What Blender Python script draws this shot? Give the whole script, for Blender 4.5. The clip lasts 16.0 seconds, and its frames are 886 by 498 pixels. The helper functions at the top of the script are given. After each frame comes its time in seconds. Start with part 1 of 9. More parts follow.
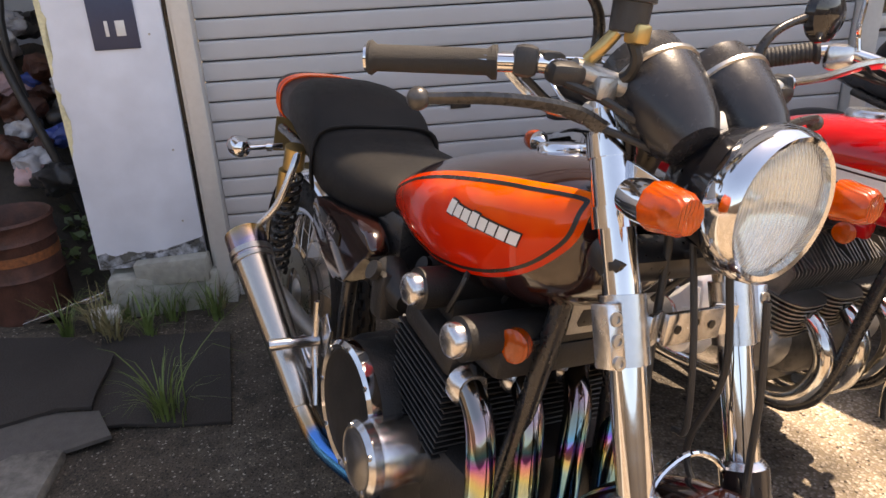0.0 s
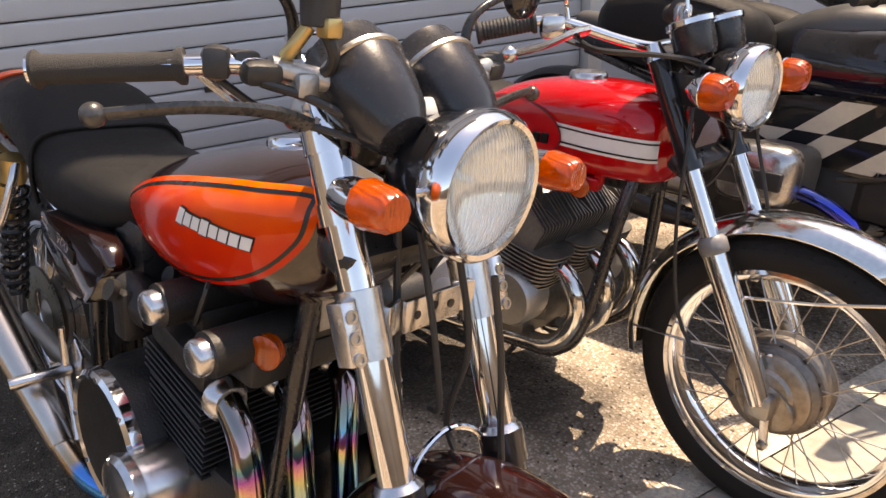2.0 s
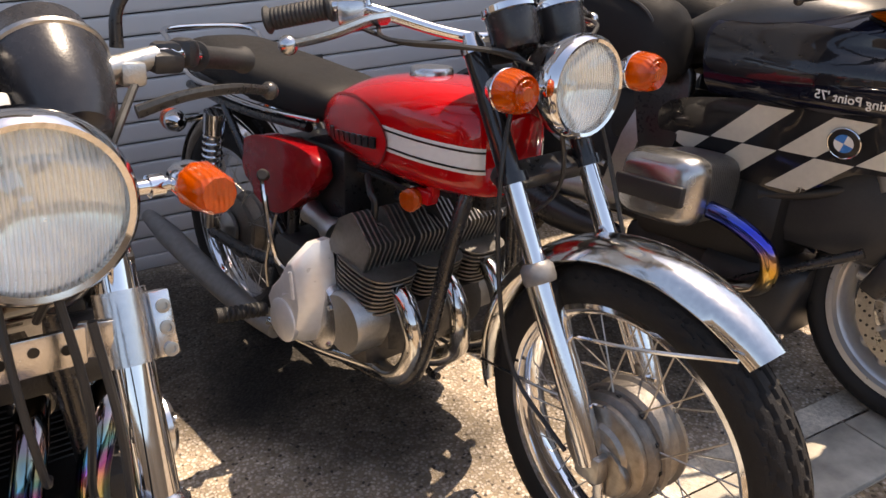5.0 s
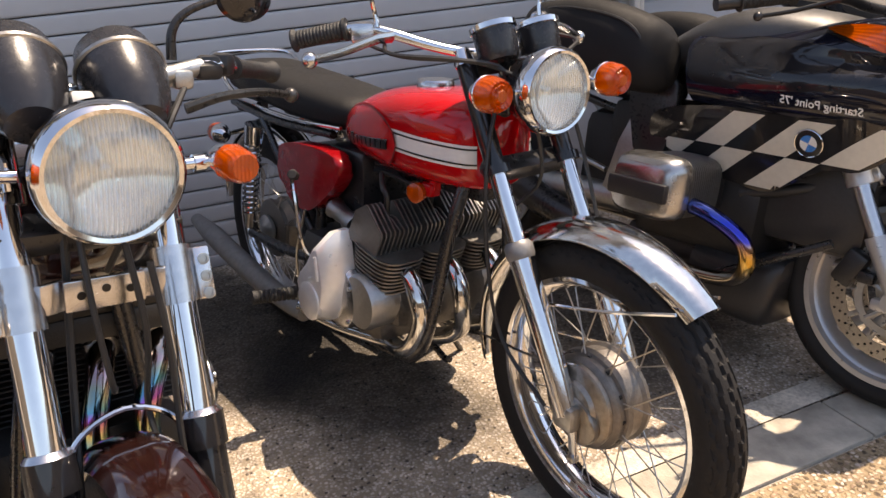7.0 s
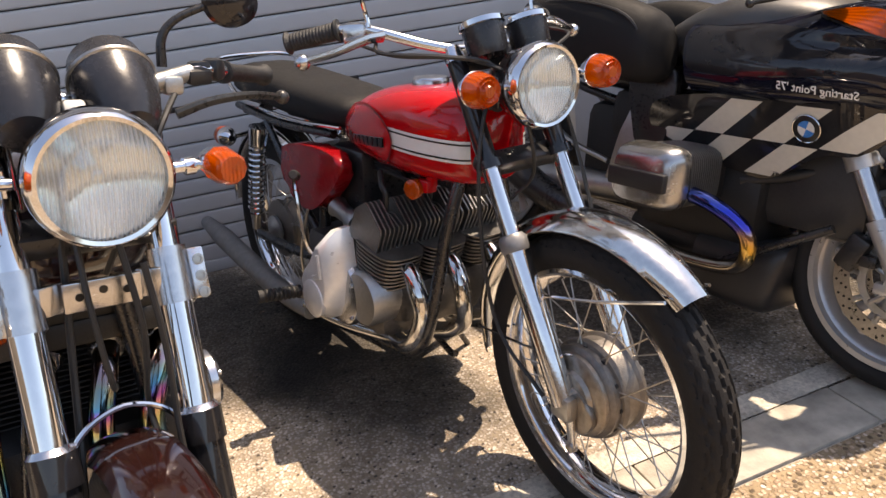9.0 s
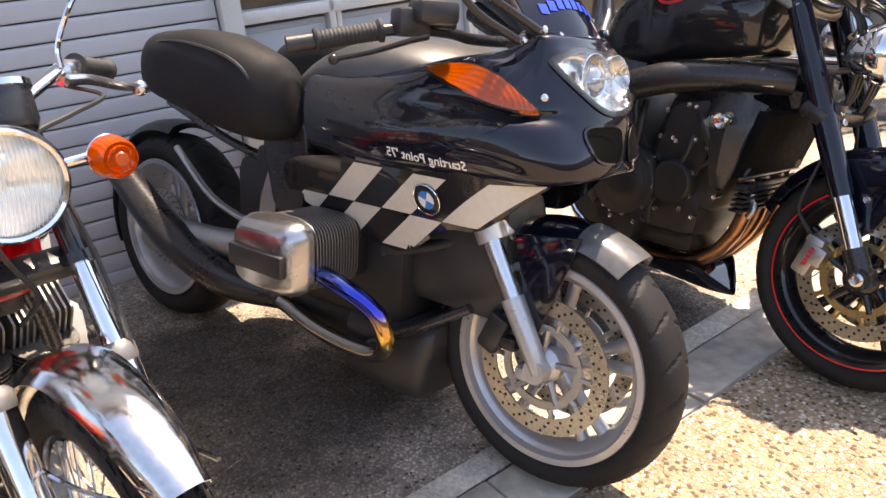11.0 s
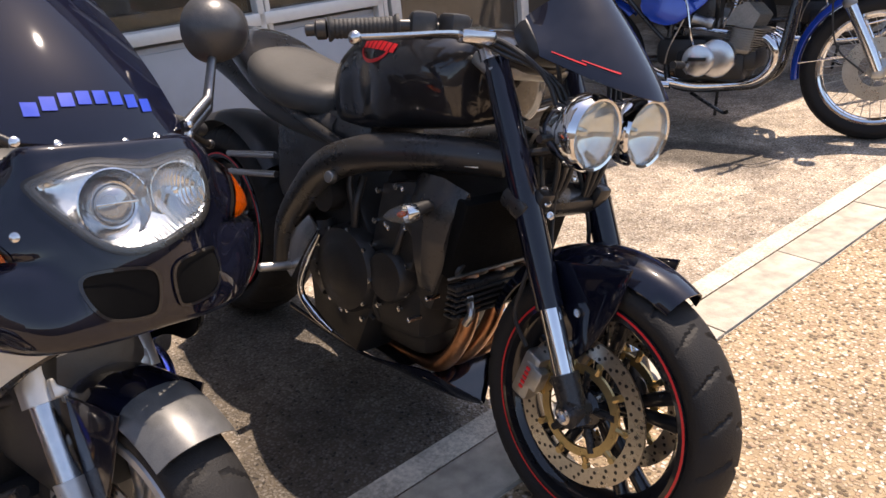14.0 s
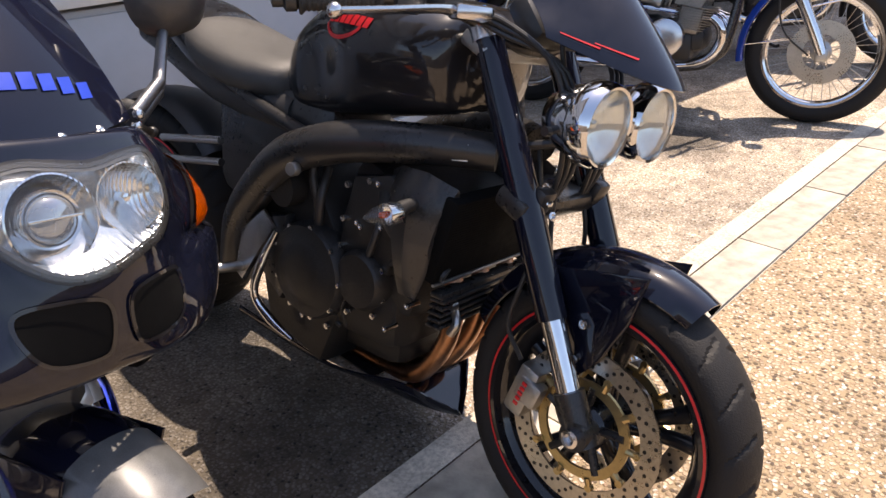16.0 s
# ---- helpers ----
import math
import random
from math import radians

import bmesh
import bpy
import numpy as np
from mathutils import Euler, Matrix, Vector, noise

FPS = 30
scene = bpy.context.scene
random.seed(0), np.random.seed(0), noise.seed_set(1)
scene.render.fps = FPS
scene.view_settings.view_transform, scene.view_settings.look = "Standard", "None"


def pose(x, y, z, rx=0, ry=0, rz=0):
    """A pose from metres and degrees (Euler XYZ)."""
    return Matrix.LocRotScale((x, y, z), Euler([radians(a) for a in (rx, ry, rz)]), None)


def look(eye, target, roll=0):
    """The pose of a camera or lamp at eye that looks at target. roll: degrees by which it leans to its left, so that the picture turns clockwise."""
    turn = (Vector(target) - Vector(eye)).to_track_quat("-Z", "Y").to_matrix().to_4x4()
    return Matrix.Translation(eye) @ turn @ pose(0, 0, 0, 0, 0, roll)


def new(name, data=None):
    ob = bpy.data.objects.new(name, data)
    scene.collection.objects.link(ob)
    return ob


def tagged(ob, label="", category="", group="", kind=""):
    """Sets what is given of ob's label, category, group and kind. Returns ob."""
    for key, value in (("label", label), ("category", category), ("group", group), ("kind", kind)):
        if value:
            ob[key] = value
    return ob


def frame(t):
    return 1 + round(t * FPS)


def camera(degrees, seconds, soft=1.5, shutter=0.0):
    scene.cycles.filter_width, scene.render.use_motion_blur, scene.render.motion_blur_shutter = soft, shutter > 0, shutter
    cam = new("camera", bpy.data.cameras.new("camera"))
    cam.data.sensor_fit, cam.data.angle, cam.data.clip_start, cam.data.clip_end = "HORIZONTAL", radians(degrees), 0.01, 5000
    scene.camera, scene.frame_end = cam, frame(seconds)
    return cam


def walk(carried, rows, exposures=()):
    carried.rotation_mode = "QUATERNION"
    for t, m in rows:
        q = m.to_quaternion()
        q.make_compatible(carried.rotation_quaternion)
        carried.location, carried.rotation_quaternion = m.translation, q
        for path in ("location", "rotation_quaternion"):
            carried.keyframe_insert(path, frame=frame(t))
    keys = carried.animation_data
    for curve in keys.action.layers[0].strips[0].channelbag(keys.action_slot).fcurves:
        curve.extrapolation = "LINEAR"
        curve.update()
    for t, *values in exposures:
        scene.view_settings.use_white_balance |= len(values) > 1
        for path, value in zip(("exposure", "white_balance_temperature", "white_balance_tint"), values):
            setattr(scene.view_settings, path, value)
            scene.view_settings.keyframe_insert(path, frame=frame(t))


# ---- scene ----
cam = camera(63.2, 16.0)
PATH = [
    (0, (0.223, 0.055, 1.25), (0.018, 1.888, 0.475), -2.7),
    (0.5, (0.223, 0.055, 1.255), (-0.014, 1.89, 0.496), -3.4),
    (1, (0.227, 0.05, 1.253), (0.047, 1.864, 0.43), -2.7),
    (1.5, (0.242, 0.068, 1.251), (0.192, 1.879, 0.404), -2.6),
    (2, (0.318, 0.087, 1.274), (0.638, 1.852, 0.39), -3.3),
    (2.5, (0.479, 0.077, 1.251), (0.977, 1.826, 0.418), -7.8),
    (3, (0.645, 0.043, 1.234), (1.198, 1.789, 0.43), -5.8),
    (3.5, (0.737, 0.068, 1.226), (1.356, 1.728, 0.298), -4.5),
    (4, (0.795, 0.176, 1.21), (1.279, 1.907, 0.333), -5.2),
    (4.5, (0.8, 0.241, 1.203), (1.138, 2.027, 0.37), -4.0),
    (5, (0.805, 0.206, 1.195), (1.0, 1.993, 0.318), -3.8),
    (5.2, (0.826, 0.173, 1.201), (0.98, 1.958, 0.313), -4.3),
    (7.3, (0.873, -0.041, 1.203), (0.933, 1.792, 0.405), -5.6),
    (7.5, (0.875, -0.038, 1.202), (0.918, 1.791, 0.396), -5.9),
    (8, (0.88, -0.054, 1.213), (0.913, 1.792, 0.445), -6.3),
    (8.5, (0.891, -0.078, 1.209), (0.883, 1.767, 0.439), -7.7),
    (9, (0.92, -0.06, 1.203), (0.942, 1.77, 0.397), -7.5),
    (9.5, (1.042, 0.096, 1.184), (1.363, 1.858, 0.294), -4.6),
    (9.7, (1.095, 0.195, 1.191), (1.523, 1.924, 0.283), -4.6),
    (11.8, (1.673, 0.263, 1.2), (2.247, 1.996, 0.383), -5.0),
    (12, (1.72, 0.3, 1.193), (2.331, 2.003, 0.341), -4.6),
    (12.5, (1.887, 0.49, 1.211), (2.659, 2.113, 0.335), -3.5),
    (13, (2.004, 0.563, 1.22), (2.853, 2.148, 0.344), -3.5),
    (13.5, (2.143, 0.483, 1.215), (2.847, 2.15, 0.363), -5.4),
    (14, (2.284, 0.405, 1.209), (2.871, 2.123, 0.369), -5.8),
    (14.5, (2.308, 0.448, 1.201), (2.914, 2.174, 0.394), -6.2),
    (15, (2.264, 0.536, 1.207), (2.886, 2.225, 0.335), -6.6),
    (15.5, (2.232, 0.6, 1.207), (2.925, 2.231, 0.279), -5.4),
    (16, (2.236, 0.618, 1.198), (3.007, 2.217, 0.277), -3.3),
]
walk(cam, [(t, look(eye, target, roll)) for t, eye, target, roll in PATH],
     [(0.0, 1.33, 9300, 20), (1.5, 1.38, 9200, 20), (3.0, 0.88, 8800, 19), (4.8, 1.02, 8500, 18), (9.5, 1.01, 8400, 18), (11.5, 1.80, 8200, 19), (12.8, 1.62, 8100, 19), (14.0, 0.99, 7700, 19), (16.0, 1.08, 7700, 19)])

# ---- world and sun ----
from mathutils.bvhtree import BVHTree

SUN = Vector((0.37, 0.23, 1.0)).normalized()
world = bpy.data.worlds.new("sky")
world.use_nodes = True
scene.world = world
wn = world.node_tree.nodes
sky = wn.new("ShaderNodeTexSky")
sky.sky_type, sky.sun_disc = "NISHITA", False
sky.dust_density, sky.ozone_density = 0.8, 1.5
sky.sun_elevation, sky.sun_rotation = math.asin(SUN.z), math.atan2(SUN.x, SUN.y)
world.node_tree.links.new(sky.outputs[0], wn["Background"].inputs[0])
wn["Background"].inputs[1].default_value = 0.15
sun = new("sun", bpy.data.lights.new("sun", "SUN"))
sun.data.energy, sun.data.angle, sun.data.color = 3.7, radians(0.53), (1.0, 0.95, 0.87)
sun.matrix_world = look(SUN * 20, (0, 0, 0))


# ---- materials ----
def material(name, col, rough=0.5, metal=0.0, var=0.12, scale=30.0, bump=0.0, bscale=200.0, coat=0.0, spec=0.5, rvar=0.12, trans=0.0, emit=None, aniso=0.0):
    m = bpy.data.materials.new(name)
    m.use_nodes = True
    nt = m.node_tree
    n, ln = nt.nodes, nt.links
    b = n["Principled BSDF"]
    tc = n.new("ShaderNodeTexCoord")
    big = n.new("ShaderNodeTexNoise")
    big.inputs["Scale"].default_value, big.inputs["Detail"].default_value = scale * 0.2, 4.0
    fine = n.new("ShaderNodeTexNoise")
    fine.inputs["Scale"].default_value, fine.inputs["Detail"].default_value = scale * 2.5, 5.0
    for t in (big, fine):
        ln.new(tc.outputs["Object"], t.inputs["Vector"])
    add = n.new("ShaderNodeMath")
    add.operation = "ADD"
    ln.new(big.outputs[0], add.inputs[0])
    ln.new(fine.outputs[0], add.inputs[1])
    ramp = n.new("ShaderNodeMapRange")
    ramp.inputs[1].default_value, ramp.inputs[2].default_value = 0.6, 1.4
    ramp.inputs[3].default_value, ramp.inputs[4].default_value = 1.0 - var, 1.0 + var
    ln.new(add.outputs[0], ramp.inputs[0])
    mix = n.new("ShaderNodeVectorMath")
    mix.operation = "SCALE"
    mix.inputs[0].default_value = col
    ln.new(ramp.outputs[0], mix.inputs["Scale"])
    ln.new(mix.outputs[0], b.inputs["Base Color"])
    rr = n.new("ShaderNodeMapRange")
    rr.inputs[1].default_value, rr.inputs[2].default_value = 0.6, 1.4
    rr.inputs[3].default_value, rr.inputs[4].default_value = max(0.02, rough - rvar * rough * 2), min(1.0, rough + rvar * rough * 2)
    ln.new(add.outputs[0], rr.inputs[0])
    ln.new(rr.outputs[0], b.inputs["Roughness"])
    b.inputs["Metallic"].default_value = metal
    b.inputs["Specular IOR Level"].default_value = spec
    b.inputs["Coat Weight"].default_value = coat
    b.inputs["Coat Roughness"].default_value = 0.04
    b.inputs["Transmission Weight"].default_value = trans
    b.inputs["Anisotropic"].default_value = aniso
    if emit:
        b.inputs["Emission Color"].default_value, b.inputs["Emission Strength"].default_value = (*emit[0], 1), emit[1]
    if bump:
        bt = n.new("ShaderNodeTexNoise")
        bt.inputs["Scale"].default_value, bt.inputs["Detail"].default_value = bscale, 6.0
        ln.new(tc.outputs["Object"], bt.inputs["Vector"])
        bp = n.new("ShaderNodeBump")
        bp.inputs["Strength"].default_value, bp.inputs["Distance"].default_value = bump, 0.004
        ln.new(bt.outputs[0], bp.inputs["Height"])
        ln.new(bp.outputs[0], b.inputs["Normal"])
    return m


def nodes_of(m):
    return m.node_tree.nodes, m.node_tree.links, m.node_tree.nodes["Principled BSDF"]


def stops(node, *pts):
    """Fill a colour ramp with (position, colour)."""
    el = node.color_ramp.elements
    while len(el) > 1:
        el.remove(el[-1])
    el[0].position, el[0].color = pts[0][0], (*pts[0][1], 1)
    for p, c in pts[1:]:
        e = el.new(p)
        e.color = (*c, 1)


CHROME = material("chrome", (0.72, 0.73, 0.75), 0.07, 1.0, 0.05, 20, rvar=0.5)
CHROME_OLD = material("aged chrome", (0.70, 0.69, 0.66), 0.12, 1.0, 0.10, 40, 0.05, 90, rvar=0.45)
POLISHED = material("mirror polished aluminium", (0.74, 0.75, 0.77), 0.11, 1.0, 0.06, 25, 0.03, 200)
ALU = material("polished aluminium", (0.62, 0.62, 0.63), 0.24, 1.0, 0.10, 25, 0.05, 300)
ALU_CAST = material("cast aluminium", (0.46, 0.46, 0.45), 0.42, 1.0, 0.15, 40, 0.25, 250)
ALU_PAINT = material("silver wheel paint", (0.50, 0.50, 0.50), 0.32, 0.6, 0.08, 30, coat=0.3)
STEEL = material("steel", (0.45, 0.44, 0.42), 0.33, 1.0, 0.15, 60, 0.05)
BOLT = material("bright bolt", (0.68, 0.68, 0.68), 0.25, 1.0, 0.1)
BLACK_GLOSS = material("black gloss paint", (0.012, 0.012, 0.014), 0.30, 0, 0.2, 20, coat=1.0, spec=0.1)
NAVY_GLOSS = material("midnight blue metallic paint", (0.0045, 0.0055, 0.013), 0.32, 0.0, 0.25, 15, coat=1.0, spec=0.06)
BLACK_SATIN = material("black satin paint", (0.022, 0.021, 0.021), 0.30, 0, 0.25, 40, 0.06, 300)
BLACK_PLASTIC = material("black plastic", (0.028, 0.027, 0.027), 0.40, 0, 0.25, 60, 0.15, 500)
BLACK_GAUGE = material("black gauge cup", (0.022, 0.022, 0.025), 0.26, 0, 0.2, 40, 0.05, 400)
ENGINE_BLACK = material("black engine paint", (0.018, 0.017, 0.0165), 0.46, 0.1, 0.35, 70, 0.25, 250)
FRAME_BLACK = material("black frame enamel", (0.020, 0.019, 0.019), 0.28, 0, 0.3, 50, coat=0.4)
RUBBER = material("tyre rubber", (0.016, 0.015, 0.0145), 0.66, 0, 0.30, 40, 0.3, 350, spec=0.28)
GRIP = material("grip rubber", (0.020, 0.020, 0.020), 0.55, 0, 0.2, 40, 0.4, 700)
GRIP_WORN = material("worn grey grip rubber", (0.030, 0.028, 0.026), 0.7, 0, 0.3, 60, 0.6, 900)
VINYL = material("black seat vinyl", (0.014, 0.0135, 0.0135), 0.60, 0, 0.2, 30, 0.25, 700, spec=0.2)
CABLE = material("black cable sheath", (0.022, 0.022, 0.022), 0.45, 0, 0.2)
RED = material("red tank paint", (0.46, 0.003, 0.006), 0.16, 0.0, 0.12, 10, coat=0.9, spec=0.15)
RED_MATT = material("red side panel paint", (0.50, 0.006, 0.010), 0.22, 0, 0.14, 20, coat=0.8)
RED_SIDE = material("duller red cover paint", (0.27, 0.004, 0.007), 0.26, 0, 0.2, 14, coat=0.5, spec=0.2)
BLUE = material("blue tank paint", (0.008, 0.07, 0.48), 0.16, 0.2, 0.12, 10, coat=1.0)
BROWN = material("brown candy paint", (0.016, 0.005, 0.004), 0.14, 0.0, 0.15, 10, coat=1.0)
WHITE = material("white vinyl", (0.72, 0.71, 0.68), 0.35, 0, 0.06, 30)
CREAM = material("cream vinyl", (0.62, 0.58, 0.49), 0.35, 0, 0.08, 30)
INK = material("black vinyl", (0.010, 0.010, 0.010), 0.3, 0, 0.1)
ORANGE_LINE = material("orange pinstripe", (0.80, 0.085, 0.012), 0.2, 0, 0.06, coat=0.8)
RED_LINE = material("red decal", (0.65, 0.020, 0.025), 0.35, 0, 0.1)
BLUE_LINE = material("blue decal", (0.012, 0.05, 0.45), 0.35, 0, 0.1)
BADGE_BLUE = material("badge blue enamel", (0.03, 0.20, 0.55), 0.25, 0, 0.05, coat=0.5)
GOLD = material("gold disc carrier", (0.46, 0.34, 0.16), 0.30, 0.85, 0.15, 50)
DISC = material("brake disc steel", (0.46, 0.43, 0.38), 0.30, 1.0, 0.2, 60)
COPPER = material("heat browned exhaust", (0.40, 0.20, 0.11), 0.32, 1.0, 0.3, 30)
AMBER = material("amber lens", (0.78, 0.105, 0.0), 0.14, 0, 0.22, 120, trans=0.55, coat=0.4)
RED_LENS = material("red lens", (0.5, 0.02, 0.015), 0.15, 0, 0.1, trans=0.2)
LAMP_MIRROR = material("lamp reflector", (0.86, 0.86, 0.85), 0.09, 1.0, 0.04)
DRUM = material("dull drum metal", (0.22, 0.20, 0.18), 0.42, 0.8, 0.3, 40, 0.25, 250)
ARM_DARK = material("worn black lever", (0.075, 0.072, 0.070), 0.30, 0.5, 0.35, 50, 0.1, 300)
BRAKE_METAL = material("weathered brake metal", (0.34, 0.30, 0.255), 0.36, 0.85, 0.4, 30, 0.15, 200)
BRASS = material("brass", (0.55, 0.40, 0.18), 0.35, 1.0, 0.15)


def glass(name, col=(0.95, 0.96, 0.95), rough=0.02):
    m = bpy.data.materials.new(name)
    m.use_nodes = True
    n, ln, b = nodes_of(m)
    b.inputs["Base Color"].default_value = (*col, 1)
    b.inputs["Roughness"].default_value = rough
    b.inputs["Transmission Weight"].default_value = 1.0
    b.inputs["IOR"].default_value = 1.45
    return m


def thin(name, tint=(0.93, 0.95, 0.94), rough=0.02, ribs=0.0, haze=0.0, dust=(0.9, 0.9, 0.88)):
    """A thin clear sheet: it lets light straight through and keeps a gloss."""
    m = bpy.data.materials.new(name)
    m.use_nodes = True
    n, ln = m.node_tree.nodes, m.node_tree.links
    out = n["Material Output"]
    n.remove(n["Principled BSDF"])
    tr = n.new("ShaderNodeBsdfTransparent")
    tr.inputs[0].default_value = (*tint, 1)
    gl = n.new("ShaderNodeBsdfGlossy")
    gl.inputs["Roughness"].default_value = rough
    lw = n.new("ShaderNodeLayerWeight")
    lw.inputs[0].default_value = 0.5
    pw = n.new("ShaderNodeMath")
    pw.operation, pw.inputs[1].default_value = "POWER", 5.0
    ln.new(lw.outputs["Facing"], pw.inputs[0])
    fr = n.new("ShaderNodeMath")
    fr.operation, fr.inputs[1].default_value, fr.inputs[2].default_value = "MULTIPLY_ADD", 0.85, 0.045
    ln.new(pw.outputs[0], fr.inputs[0])
    mx = n.new("ShaderNodeMixShader")
    ln.new(fr.outputs[0], mx.inputs[0])
    if haze:
        hz, df, hm = n.new("ShaderNodeMixShader"), n.new("ShaderNodeBsdfDiffuse"), n.new("ShaderNodeMixShader")
        tl = n.new("ShaderNodeBsdfTranslucent")
        for sh in (df, tl):
            sh.inputs[0].default_value = (*dust, 1)
        hz.inputs[0].default_value, hm.inputs[0].default_value = haze, 0.5
        ln.new(df.outputs[0], hm.inputs[1])
        ln.new(tl.outputs[0], hm.inputs[2])
        ln.new(tr.outputs[0], hz.inputs[1])
        ln.new(hm.outputs[0], hz.inputs[2])
        ln.new(hz.outputs[0], mx.inputs[1])
    else:
        ln.new(tr.outputs[0], mx.inputs[1])
    ln.new(gl.outputs[0], mx.inputs[2])
    ln.new(mx.outputs[0], out.inputs[0])
    if ribs:
        wave = rib_bump(n, ln, gl, ribs, 0.3)
        # the flutes scatter more on their flanks
        fl = n.new("ShaderNodeMapRange")
        fl.inputs[3].default_value, fl.inputs[4].default_value = haze * 0.5, haze * 1.8
        ln.new(wave.outputs["Fac"], fl.inputs[0])
        ln.new(fl.outputs[0], hz.inputs[0])
    return m


def rib_bump(n, ln, shader, ribs, strength):
    """Fine upright ribs, like the flutes of a lamp glass."""
    tc = n.new("ShaderNodeTexCoord")
    wv = n.new("ShaderNodeTexWave")
    wv.bands_direction, wv.wave_profile = "Y", "SIN"
    wv.inputs["Scale"].default_value, wv.inputs["Distortion"].default_value = ribs, 0.0
    ln.new(tc.outputs["Object"], wv.inputs["Vector"])
    bp = n.new("ShaderNodeBump")
    bp.inputs["Strength"].default_value, bp.inputs["Distance"].default_value = strength, 0.0012
    ln.new(wv.outputs["Fac"], bp.inputs["Height"])
    ln.new(bp.outputs[0], shader.inputs["Normal"])
    return wv


rib_bump(*nodes_of(AMBER)[:2], nodes_of(AMBER)[2], 55, 0.5)
LAMP_FLUTED = material("round lamp reflector", (0.92, 0.92, 0.90), 0.10, 1.0, 0.04)
GLASS = glass("clear glass")
LENS = thin("ribbed lamp lens", ribs=52, haze=0.21)
LENS_CLEAR = thin("lightly ribbed lamp lens", ribs=24, haze=0.10)
LENS_PLAIN = thin("clear lamp cover", rough=0.03, haze=0.04)
# The tinted screen's blue sky reflection is put into its haze colour.
SMOKE = thin("tinted screen", (0.035, 0.045, 0.095), 0.05, haze=0.05, dust=(0.22, 0.27, 0.60))


def heat_pipe(name, axis, lo, hi, colours, rough=0.13):
    """Bare metal whose heat tint runs along one axis of the thing."""
    m = bpy.data.materials.new(name)
    m.use_nodes = True
    n, ln, b = nodes_of(m)
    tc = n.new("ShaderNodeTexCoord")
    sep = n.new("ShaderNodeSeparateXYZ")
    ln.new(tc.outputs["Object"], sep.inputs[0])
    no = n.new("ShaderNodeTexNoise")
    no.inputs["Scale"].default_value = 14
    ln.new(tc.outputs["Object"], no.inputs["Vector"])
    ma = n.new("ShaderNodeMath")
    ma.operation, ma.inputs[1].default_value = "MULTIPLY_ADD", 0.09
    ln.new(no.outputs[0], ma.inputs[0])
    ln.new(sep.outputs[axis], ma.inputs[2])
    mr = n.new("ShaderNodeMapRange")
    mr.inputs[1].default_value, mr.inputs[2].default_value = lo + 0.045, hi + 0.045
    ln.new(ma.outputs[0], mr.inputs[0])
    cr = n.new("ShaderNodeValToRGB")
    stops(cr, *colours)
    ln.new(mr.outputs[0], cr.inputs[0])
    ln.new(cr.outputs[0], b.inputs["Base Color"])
    b.inputs["Metallic"].default_value, b.inputs["Roughness"].default_value = 1.0, rough
    return m


TITAN = heat_pipe("heat-tinted titanium pipe", 2, 0.33, 0.60, [(0.0, (0.50, 0.20, 0.08)), (0.12, (0.40, 0.10, 0.22)), (0.20, (0.10, 0.10, 0.42)), (0.34, (0.08, 0.30, 0.55)), (0.50, (0.24, 0.48, 0.60)),
    (0.60, (0.52, 0.54, 0.26)), (0.67, (0.62, 0.32, 0.30)), (0.73, (0.32, 0.09, 0.42)), (0.80, (0.07, 0.28, 0.38)), (0.87, (0.30, 0.32, 0.24)), (0.93, (0.42, 0.28, 0.30)), (1.0, (0.26, 0.25, 0.24))], 0.10)
TITAN_CAN = heat_pipe("titanium silencer", 0, -1.36, -0.82, [(0.0, (0.36, 0.20, 0.08)), (0.13, (0.46, 0.31, 0.15)), (0.19, (0.30, 0.27, 0.38)), (0.27, (0.52, 0.48, 0.43)), (0.75, (0.58, 0.55, 0.50)),
    (0.86, (0.46, 0.32, 0.18)), (0.90, (0.05, 0.25, 0.62)), (1.0, (0.03, 0.22, 0.62))], 0.26)
BLUED = heat_pipe("blued header pipe", 2, 0.27, 0.44, [(0.0, (0.45, 0.40, 0.34)), (0.22, (0.62, 0.38, 0.08)), (0.45, (0.50, 0.30, 0.20)), (0.62, (0.10, 0.08, 0.40)), (0.85, (0.03, 0.07, 0.55)), (1.0, (0.10, 0.14, 0.4))])


# ---- mesh helpers ----
def part(name, bm, mat, parent=None, label="", sharp=40):
    """Link a bmesh as one mesh object under a thing or a part."""
    bmesh.ops.recalc_face_normals(bm, faces=bm.faces)
    me = bpy.data.meshes.new(name)
    bm.to_mesh(me)
    bm.free()
    me.materials.append(mat)
    me.shade_smooth()
    me.set_sharp_from_angle(angle=radians(sharp))
    ob = new(name, me)
    if parent:
        ob.parent = parent
    return tagged(ob, label) if label else ob


def shared(name, mesh, m, parent):
    ob = new(name, mesh)
    ob.parent = parent
    ob.matrix_basis = m
    return ob


def join(*bms):
    out = bms[0]
    for b in bms[1:]:
        me = bpy.data.meshes.new("t")
        b.to_mesh(me)
        out.from_mesh(me)
        bpy.data.meshes.remove(me)
        b.free()
    return out


def mv(bm, m):
    bm.transform(m)
    return bm


